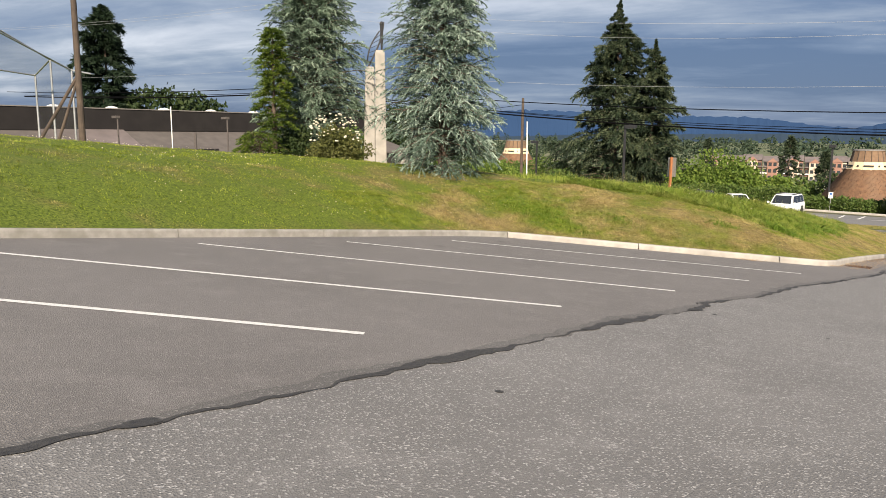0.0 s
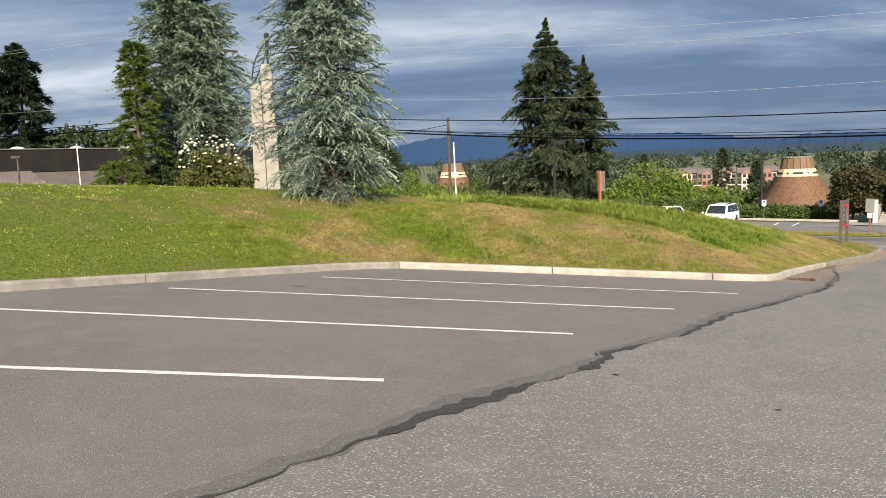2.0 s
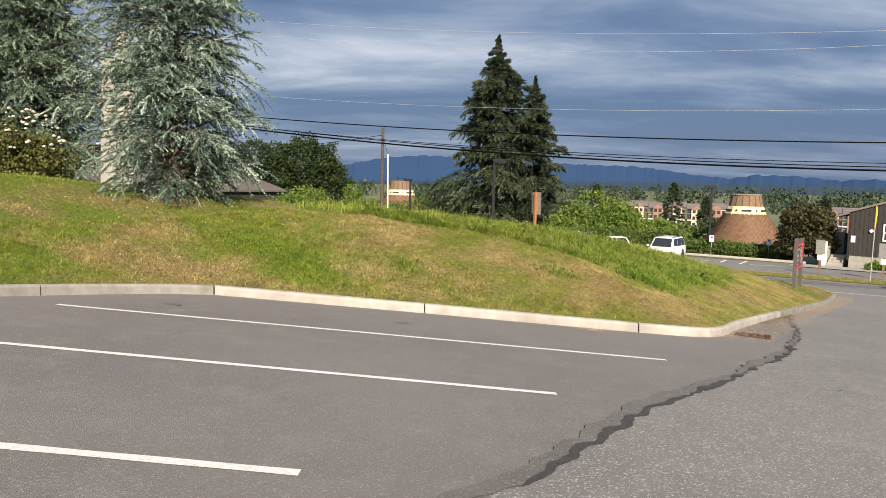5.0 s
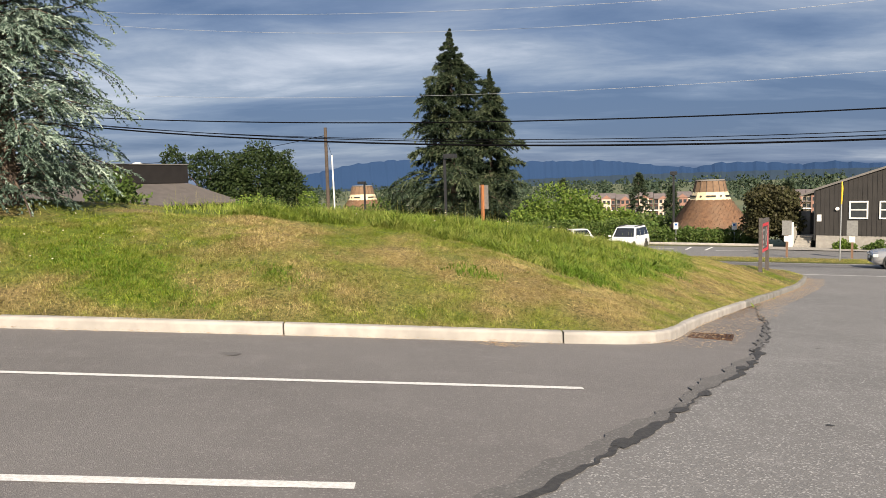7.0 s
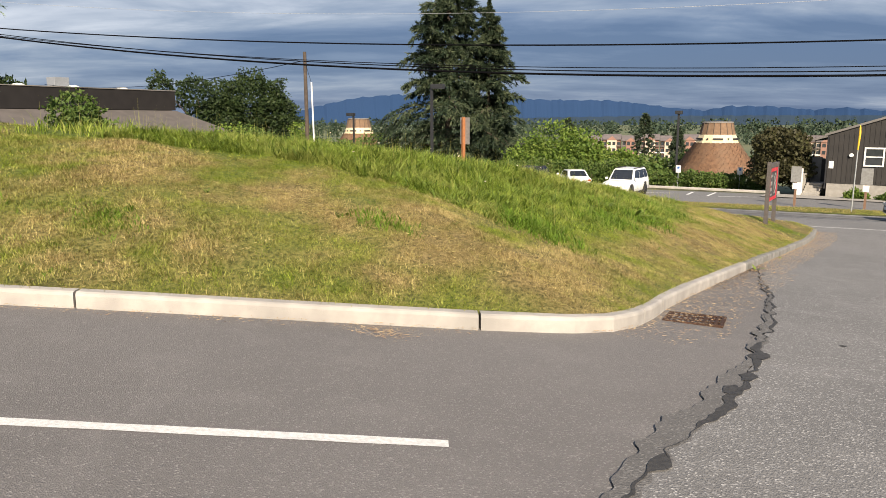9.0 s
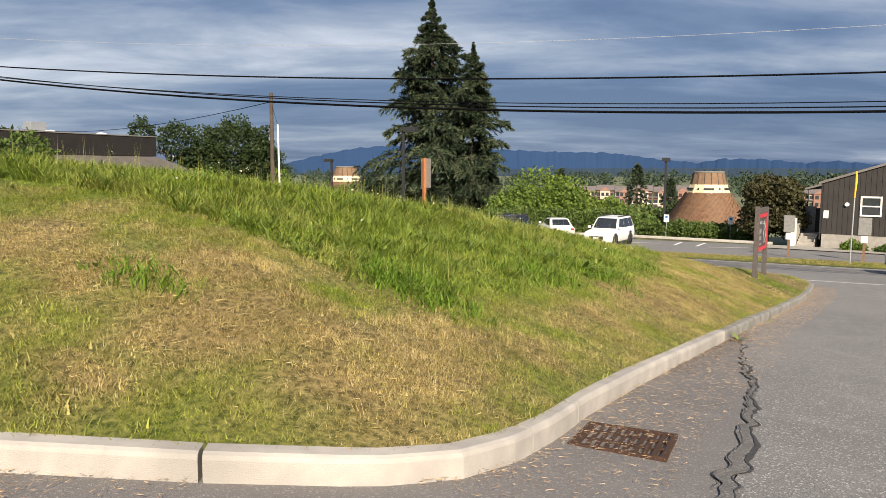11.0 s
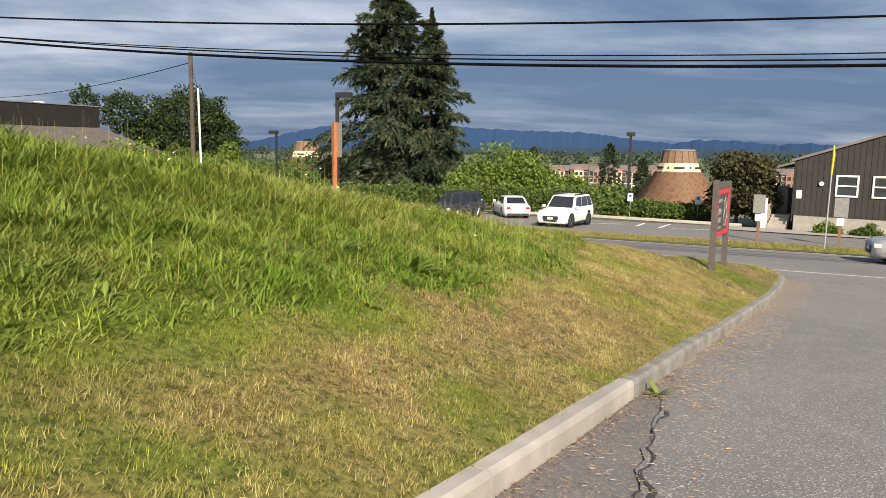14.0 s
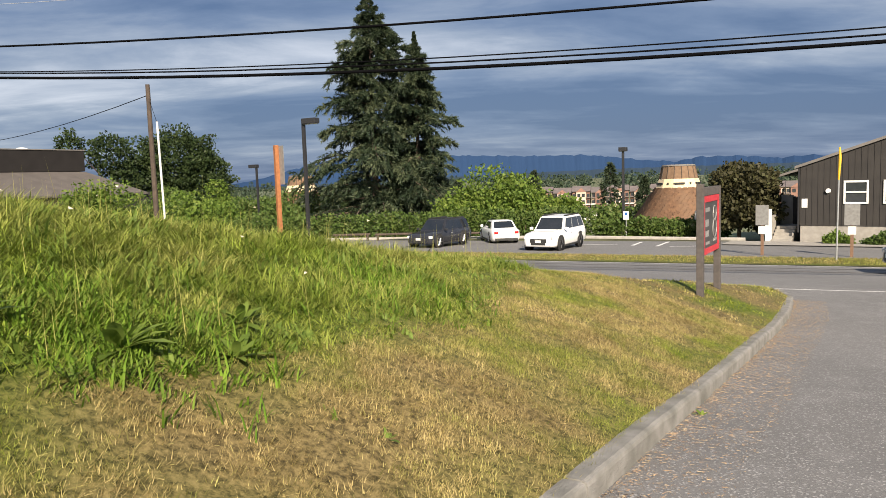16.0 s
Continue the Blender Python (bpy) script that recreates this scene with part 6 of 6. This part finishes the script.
part("side_wall", box(-0.3, -0.05, 0.4, 3.1, -0.3, 1.5, 0.01), M_CONC, stp)
structure(sheet("sidewalk", None, -6.6, 13.0, 63.2, 66.4, 0.8, M_CONC, 0.06), "pale concrete pavement before the building")
bmk = bmesh.new()
for k in range(14):
    x = -34 + 2.0 * k
    pa = (x, 67.6 - max(0, -18 - x) * 0.45, 0)
    pb = (x + 2.0, 67.6 - max(0, -18 - x - 2.0) * 0.45, 0)
    za, zb = gz(pa[0], pa[1]), gz(pb[0], pb[1])
    rod((pa[0], pa[1], za + 0.06), (pb[0], pb[1], zb + 0.06), 0.12, 0.12, 6, bmk)
far_kerb = structure(part("far_kerb", bmk, M_KERB, None), "pale kerb at the back of the far car park")
for x0, y0, x1, y1 in ((-14.6, 60.95, -12.1, 62.35), (-11.0, 61.5, -11.35, 64.6), (-9.6, 61.3, -9.9, 65.2), (-8.9, 61.3, -6.6, 62.55)):
    nx_, ny_ = y0 - y1, x1 - x0
    ln_ = math.hypot(nx_, ny_)
    v = []
    for u, w in ((0, -0.09), (1, -0.09), (1, 0.09), (0, 0.09)):
        px_, py_ = x0 + (x1 - x0) * u + nx_ / ln_ * w, y0 + (y1 - y0) * u + ny_ / ln_ * w
        v.append((px_, py_, gz(px_, py_) + 0.02))
    structure(mesh_ob("bay_line", v, [(0, 1, 2, 3)], M_PAINT), "white bay line in the far car park")


# ---- round shingled roofs ----
def cone_house(name, loc, k, label):
    h = thing(name, loc, label, "building", "round shingle-roofed buildings")

    def frustum(r0, z0, r1, z1, seg, mm, nm, lab="", parent=None):
        bm = bmesh.new()
        bmesh.ops.create_cone(bm, cap_ends=True, segments=seg, radius1=r0 * k, radius2=r1 * k, depth=(z1 - z0) * k, matrix=Matrix.Translation((0, 0, (z0 + z1) / 2 * k)))
        return part(nm, bm, mm, parent or h, lab)
    frustum(7.4, -1.4, 6.35, 0.0, 48, M_SHINGLE, "lower_roof")
    frustum(6.35, 0.0, 2.72, 5.20, 48, M_SHINGLE, "upper_roof")
    bm = bmesh.new()
    rnd = random.Random(5)
    for row in range(30):
        u = row / 30
        r = 6.35 + (2.72 - 6.35) * u
        n = int(r * 11)
        for i in range(n):
            a = (i + 0.5 * (row % 2) + rnd.uniform(-0.2, 0.2)) * 6.2832 / n
            if math.sin(a) > 0.35:
                continue
            rr2 = r + 0.03 + rnd.uniform(0, 0.03)
            w2, hh3 = 0.25, 0.24
            c, s_ = math.cos(a), math.sin(a)
            vs = [bm.verts.new(((rr2 * c - q * s_) * k, (rr2 * s_ + q * c) * k, (5.2 * u + dz) * k)) for q, dz in ((-w2, 0), (w2, 0), (w2 * 0.9, hh3), (-w2 * 0.9, hh3))]
            bm.faces.new(vs)
    sh = part("shingles", bm, M_SHINGLE, h)
    tagged(sh, kind="stuff")
    frustum(2.80, 5.20, 2.38, 6.30, 12, M_CREAM, "cream_band", "cream wooden band with dark slots")
    bm = bmesh.new()
    for i in range(12):
        a = (i + 0.5) * 6.2832 / 12
        c, s_ = math.cos(a), math.sin(a)
        m4 = Matrix.Translation((2.58 * c * k, 2.58 * s_ * k, 5.75 * k)) @ Matrix.Rotation(a, 4, "Z")
        if i % 2:
            box(-0.06, 0.09, -0.62 * k, 0.62 * k, -0.11 * k, 0.11 * k, 0.01, bm, m4)
        else:
            box(-0.06, 0.09, -0.08 * k, 0.08 * k, -0.11 * k, 0.11 * k, 0.01, bm, m4)
    tagged(part("slots", bm, M_BLACK, h, "dark louvred slots"), kind="stuff")
    frustum(2.32, 6.30, 1.95, 7.85, 16, M_CAPWOOD, "cap", "shingled cap")
    bm = bmesh.new()
    for i in range(16):
        a = i * 6.2832 / 16
        rod((2.33 * math.cos(a) * k, 2.33 * math.sin(a) * k, 6.3 * k), (1.97 * math.cos(a) * k, 1.97 * math.sin(a) * k, 7.85 * k), 0.05, 0.05, 4, bm)
    part("ribs", bm, M_BARK, h)
    frustum(2.02, 7.85, 1.9, 8.02, 24, M_ROOFGREY, "lid")


cone_house("round_house", (-20.6, 114.0, -7.4), 1.0, "round building with a brown shingled cone roof and cream band")
cone_house("round_house", (-86.0, 118.6, -6.8), 1.0, "distant round building with a shingled cone roof")

# ---- terraced apartments on the plain ----
def apartment(x, y, w, h, turn, wallmat, label):
    a = thing("apartment_house", (x, y, -17.2), label, "building", "terraced apartments", turn)
    part("wall", box(-w / 2, w / 2, 0, 10, 0, h), wallmat, a)
    bm = bmesh.new()
    vs = [bm.verts.new(p) for p in ((-w / 2 - 0.3, -0.8, h), (w / 2 + 0.3, -0.8, h), (w / 2 + 0.3, 10.5, h), (-w / 2 - 0.3, 10.5, h), (-w / 2 - 0.3, 5, h + 2.4), (w / 2 + 0.3, 5, h + 2.4))]
    for q in ((0, 1, 5, 4), (2, 3, 4, 5), (0, 4, 3), (1, 2, 5), (3, 2, 1, 0)):
        bm.faces.new([vs[i] for i in q])
    part("roof", bm, M_SLATE, a)
    bm = bmesh.new()
    vs = [bm.verts.new(p) for p in ((-w * 0.3, -1.2, h - 0.2), (w * 0.3, -1.2, h - 0.2), (0, -1.2, h + 1.5), (-w * 0.3, 3.5, h - 0.2), (w * 0.3, 3.5, h - 0.2), (0, 3.5, h + 1.5))]
    for q in ((0, 1, 2), (0, 2, 5, 3), (1, 4, 5, 2)):
        bm.faces.new([vs[i] for i in q])
    part("gable", bm, M_REDWALL, a)
    part("bay", box(-w * 0.28, w * 0.28, -1.0, 0.02, 0, h - 0.2), M_PEACH if wallmat is M_REDWALL else M_REDWALL, a, "projecting bay")
    for fl2 in range(3):
        z = 0.9 + fl2 * 2.9
        if z + 1.6 > h:
            break
        for px2, yy in ((-w * 0.13, -1.06), (w * 0.13, -1.06), (-w * 0.4, -0.06), (w * 0.4, -0.06)):
            part("window", box(px2 - 0.65, px2 + 0.65, yy, yy + 0.05, z, z + 1.5), M_GLASSDK, a)
        for px2 in (-w * 0.4, w * 0.4):
            part("balcony", box(px2 - 1.0, px2 + 1.0, -1.1, -0.07, z - 0.5, z - 0.1), M_WHITE if fl2 % 2 else M_SLATE, a)


ax = np.linspace(-130, -74, 8)
for k, x in enumerate(ax):
    apartment(float(x), float(344 + 0.31 * (x + 83)), 7.6, 8.6 if k % 2 else 9.2, 17, M_REDWALL if k % 3 else M_PEACH, "three-storey red and peach terraced apartment house")
for k, x in enumerate((-36.5, -28.5, -20)):
    apartment(x, 352, 7.8, 9.0, 6, M_PEACH, "pale three-storey apartment house")
gy = thing("grey_hall", (-60, 250, -16.5), "long low grey-roofed hall on the plain", "building", "", 14)
part("wall", box(-26, 22, 0, 12, 0, 4.0), M_WHITE, gy)
part("roof", box(-27, 23, -1, 13, 4.0, 4.7), M_ROOFGREY, gy)

# ---- long brown building in the west ----
lb = thing("long_building", (-88, 50, -3.2), "long low brown building with a dark parapet and skylights", "building", "", 0)
part("wall", box(-30, 0, -36, 29, -1, 5.5), M_TAUPE, lb)
part("parapet", box(-30.3, 0.5, -36.3, 29.3, 5.5, 8.15, 0.05), M_BROWN, lb, "dark brown parapet")
part("coping", box(-30.4, 0.6, -36.4, 29.4, 8.15, 8.27), M_ROOFGREY, lb)
for k in range(9):
    bm = bmesh.new()
    bmesh.ops.create_uvsphere(bm, u_segments=10, v_segments=6, radius=1.0, matrix=Matrix.Translation((-2.4, -33 + 7.0 * k, 8.25)) @ Matrix.Diagonal((0.6, 0.9, 0.36, 1)))
    part("skylight", bm, M_WHITE, lb, "white dome skylight")
part("roof_unit", box(-5, -3.2, 14, 16, 8.27, 9.6, 0.05), M_GALV, lb, "rooftop vent unit")
bm = bmesh.new()
vs = [bm.verts.new(p) for p in ((0.5, -36, 5.45), (0.5, 29.3, 5.45), (7.0, 33.5, 2.6), (7.0, -36, 2.6), (7.0, 33.5, 2.35), (7.0, -36, 2.35))]
bm.faces.new((vs[0], vs[3], vs[2], vs[1]))
bm.faces.new((vs[3], vs[5], vs[4], vs[2]))
vh = bm.verts.new((-4, 33.5, 2.6))
bm.faces.new((vs[1], vs[2], vh))
part("lean_to_roof", bm, M_LOWROOF, lb, "sloping grey-brown lower roof")
bm = bmesh.new()
vs = [bm.verts.new(p) for p in ((0.4, -22, 5.7), (0.4, -12, 5.7), (6.5, -12, 3.2), (6.5, -22, 3.2))]
bm.faces.new((vs[0], vs[3], vs[2], vs[1]))
part("canopy", bm, M_SLATE, lb, "dark sloping entrance canopy")
part("low_wall", box(6.0, 6.5, -35, 35, -1, 2.6), M_DKWALL, lb)
part("low_block", box(0.1, 6, -12, -2, -1, 3.3), M_BROWN, lb)

# ---- vehicles ----
def car(loc, turn, paint, label, kind, L, Wd, H, rim, name):
    """x forwards, y to its left, origin on the ground amidships."""
    c = thing(name, loc, label, "car", "cars", turn)
    hw = Wd / 2
    suv = kind == "suv"
    belt = H * (0.58 if suv else 0.62)
    hood = H * (0.555 if suv else 0.585)
    gc = 0.24 if suv else 0.17
    xs = [(-L / 2, 0.80, gc + 0.16, belt * 0.86), (-L / 2 + 0.08, 0.93, gc + 0.06, belt * 0.97), (-L / 2 + 0.45, 1.0, gc, belt), (-0.05 * L, 1.0, gc, belt), (0.20 * L, 1.0, gc, belt * 0.985), (L / 2 - 0.95, 0.99, gc, hood), (L / 2 - 0.28, 0.95, gc + 0.02, hood * 0.93), (L / 2 - 0.07, 0.86, gc + 0.05, hood * 0.84), (L / 2, 0.70, gc + 0.10, hood * 0.72)]
    bm = bmesh.new()
    rings = []
    for x, wf, z0, z1 in xs:
        w = hw * wf
        zm = z0 + (z1 - z0) * 0.55
        pts = [(-w * 0.90, z0), (-w * 0.985, z0 + 0.12), (-w, zm), (-w * 0.965, z1 - 0.07), (-w * 0.88, z1), (-w * 0.45, z1 + 0.025), (w * 0.45, z1 + 0.025), (w * 0.88, z1), (w * 0.965, z1 - 0.07), (w, zm), (w * 0.985, z0 + 0.12), (w * 0.90, z0)]
        rings.append([bm.verts.new((x, y, z)) for y, z in pts])
    for a, b in zip(rings[:-1], rings[1:]):
        for k in range(12):
            bm.faces.new((a[k], b[k], b[(k + 1) % 12], a[(k + 1) % 12]))
    bm.faces.new(rings[0])
    bm.faces.new(rings[-1][::-1])
    bmesh.ops.recalc_face_normals(bm, faces=bm.faces[:])
    body = part("body", bm, paint, c, smooth=True)
    # cabin
    if suv:
        xb0, xb1, xt0, xt1 = -L / 2 + 0.10, 0.215 * L, -L / 2 + 0.42, 0.08 * L
    else:
        xb0, xb1, xt0, xt1 = -0.40 * L, 0.22 * L, -0.24 * L, 0.055 * L
    wb, wt, zt = hw * 0.90, hw * 0.72, H
    z0c = belt - 0.05
    bm = bmesh.new()
    lo = [bm.verts.new(p) for p in ((xb0, -wb, z0c), (xb1, -wb, z0c), (xb1, wb, z0c), (xb0, wb, z0c))]
    hi2 = [bm.verts.new(p) for p in ((xt0, -wt, zt - 0.05), (xt1, -wt, zt - 0.06), (xt1, wt, zt - 0.06), (xt0, wt, zt - 0.05))]
    for k in range(4):
        bm.faces.new((lo[k], lo[(k + 1) % 4], hi2[(k + 1) % 4], hi2[k]))
    bm.faces.new(hi2)
    bmesh.ops.bevel(bm, geom=[e for e in bm.edges if all(v.co.z > z0c + 0.01 for v in e.verts) or abs(e.verts[0].co.z - e.verts[1].co.z) > 0.2], offset=0.05, segments=2, affect="EDGES")
    bmesh.ops.recalc_face_normals(bm, faces=bm.faces[:])
    cab = part("cabin", bm, paint, c, smooth=False)
    LO = [Vector(p) for p in ((xb0, -wb, z0c), (xb1, -wb, z0c), (xb1, wb, z0c), (xb0, wb, z0c))]
    HI = [Vector(p) for p in ((xt0, -wt, zt - 0.05), (xt1, -wt, zt - 0.06), (xt1, wt, zt - 0.06), (xt0, wt, zt - 0.05))]

    def pane(k, u0, u1, v0, v1, nm, lab):
        a, b, d, e = LO[k], LO[(k + 1) % 4], HI[(k + 1) % 4], HI[k]

        def at(u, v):
            return (a * (1 - u) + b * u) * (1 - v) + (e * (1 - u) + d * u) * v
        nrm = (b - a).cross(e - a).normalized()
        q = [at(u0, v0), at(u1, v0), at(u1, v1), at(u0, v1)]
        b3 = bmesh.new()
        outer = [b3.verts.new(p + nrm * 0.012) for p in q]
        inner = [b3.verts.new(p - nrm * 0.02) for p in q]
        b3.faces.new(outer)
        for i in range(4):
            b3.faces.new((outer[i], inner[i], inner[(i + 1) % 4], outer[(i + 1) % 4]))
        part(nm, b3, M_CARGLASS, cab, lab)
    pane(1, 0.06, 0.94, 0.12, 0.92, "windscreen", "dark windscreen")
    pane(3, 0.08, 0.92, 0.22, 0.90, "rear_window", "dark rear window")
    cutsu = ((0.05, 0.27), (0.29, 0.60), (0.62, 0.93)) if suv else ((0.20, 0.48), (0.50, 0.88))
    for k in (0, 2):
        for u0, u1 in cutsu:
            if k == 2:
                u0, u1 = 1 - u1, 1 - u0
            pane(k, u0, u1, 0.16, 0.88, "side_window", "dark side window")
    # wheels
    r = 0.385 if suv else 0.325
    for sx in (-1, 1):
        for sy in (-1, 1):
            x, y = sx * L * 0.293 + 0.03 * L, sy * (hw - 0.11)
            wh = part("wheel", rod((x, y - 0.11, r), (x, y + 0.11, r), r, r, 24), M_RUBBER, c, "black tyre", True)
            part("rim", rod((x, y + sy * 0.09, r), (x, y + sy * 0.118, r), r * 0.66, r * 0.62, 20), M_RIM_DK, wh)
            sp = bmesh.new()
            for k in range(6):
                a = k * 6.2832 / 6
                rod((x, y + sy * 0.121, r), (x + r * 0.6 * math.cos(a), y + sy * 0.121, r + r * 0.6 * math.sin(a)), 0.035, 0.025, 5, sp)
            part("spokes", sp, rim, wh)
            part("wheel_arch", rod((x, y + sy * 0.06, r + 0.02), (x, y + sy * 0.105, r + 0.02), r * 1.2, r * 1.2, 24), M_TRIM, body)
    # front
    xf = L / 2
    part("grille", box(xf - 0.10, xf + 0.015, -hw * 0.48, hw * 0.48, hood * 0.50, hood * 0.70, 0.015), M_TRIM, body)
    part("bumper", box(xf - 0.16, xf + 0.02, -hw * 0.72, hw * 0.72, gc + 0.10, hood * 0.46, 0.04), paint if kind != "suv" or paint is not M_CARWHITE else M_CARWHITE, body)
    part("air_intake", box(xf - 0.1, xf + 0.03, -hw * 0.42, hw * 0.42, gc + 0.14, gc + 0.26, 0.01), M_TRIM, body)
    part("badge", box(xf, xf + 0.022, -0.09, 0.09, hood * 0.57, hood * 0.64, 0.01), M_RIM, body)
    for sy in (-1, 1):
        bm = box(-0.13, 0.10, -0.18, 0.18, -0.075, 0.075, 0.03)
        bmesh.ops.transform(bm, matrix=Matrix.Translation((xf - 0.16, sy * hw * 0.70, hood * 0.74)) @ Matrix.Rotation(-sy * 0.45, 4, "Z"), verts=bm.verts)
        part("headlight", bm, M_LAMP, body, "clear headlight")
        part("tail_light", box(-L / 2 - 0.005, -L / 2 + 0.16, sy * hw * 0.70 - 0.13, sy * hw * 0.70 + 0.13, belt * 0.70, belt * 0.88, 0.02), M_TAIL, body, "red tail light")
        part("mirror", box(0.175 * L, 0.175 * L + 0.11, sy * hw * 1.06 - 0.09, sy * hw * 1.06 + 0.09, belt + 0.02, belt + 0.17, 0.03), paint, body)
        part("door_handle", box(0.0, 0.16, sy * hw * 1.0 - 0.015, sy * hw * 1.0 + 0.012, belt * 0.83, belt * 0.86, 0.005), M_RIM, body)
        part("sill", box(-L * 0.2, L * 0.24, sy * hw * 0.97 - 0.04, sy * hw * 0.97 + 0.04, gc - 0.02, gc + 0.07, 0.01), M_TRIM, body)
        if suv:
            part("roof_rail", box(xt0 + 0.1, xt1 - 0.1, sy * wt * 0.9 - 0.02, sy * wt * 0.9 + 0.02, H - 0.055, H + 0.02, 0.01), M_TRIM, cab)
    part("number_plate", box(xf + 0.02, xf + 0.032, -0.16, 0.16, gc + 0.27, gc + 0.40, 0.003), M_WHITE, body, "pale blank number plate")
    part("number_plate", box(-L / 2 - 0.02, -L / 2 + 0.01, -0.16, 0.16, belt * 0.6, belt * 0.74, 0.003), M_WHITE, body, "pale blank number plate")
    part("rear_bumper", box(-L / 2 - 0.015, -L / 2 + 0.15, -hw * 0.8, hw * 0.8, gc + 0.06, gc + 0.22, 0.03), M_TRIM, body)
    return c


car((-14.4, 58.6, gz(-14.4, 58.6) + 0.01), -90, M_CARWHITE, "white off-road SUV with black trim parked across the street", "suv", 4.83, 1.93, 1.82, M_RIM_DK, "white_suv")
car((-21.8, 58.6, gz(-21.8, 58.6) + 0.01), -92, M_CARDARK, "dark grey SUV parked in the far car park", "suv", 4.6, 1.86, 1.66, M_RIM, "dark_suv")
car((-20.15, 63.2, gz(-20.15, 63.2) + 0.01), 128, M_CARWHITE, "white saloon parked facing the hedge", "saloon", 4.6, 1.80, 1.45, M_RIM, "white_saloon")
car((3.5, 48.1, gz(3.5, 48.1) + 0.01), 191, M_CARSILVER, "silver crossover on the street", "suv", 4.89, 1.88, 1.69, M_RIM, "silver_crossover")


# low log rails before the hedge
for k in range(4):
    x0, y0 = -31.5 + 2.6 * k, 60.4 + 1.3 * k
    rl = thing("log_rail", (x0, y0, gz(x0, y0)), "weathered log rail on stub posts before the hedge", "fence", "log rails", 26.6)
    part("rail", rod((0, 0, 0.42), (2.6, 0, 0.42), 0.08, 0.08, 8), M_WOODPOLE, rl)
    for px3 in (0.2, 2.4):
        part("stub_post", rod((px3, 0, -0.2), (px3, 0, 0.5), 0.08, 0.08, 8), M_WOODPOLE, rl)
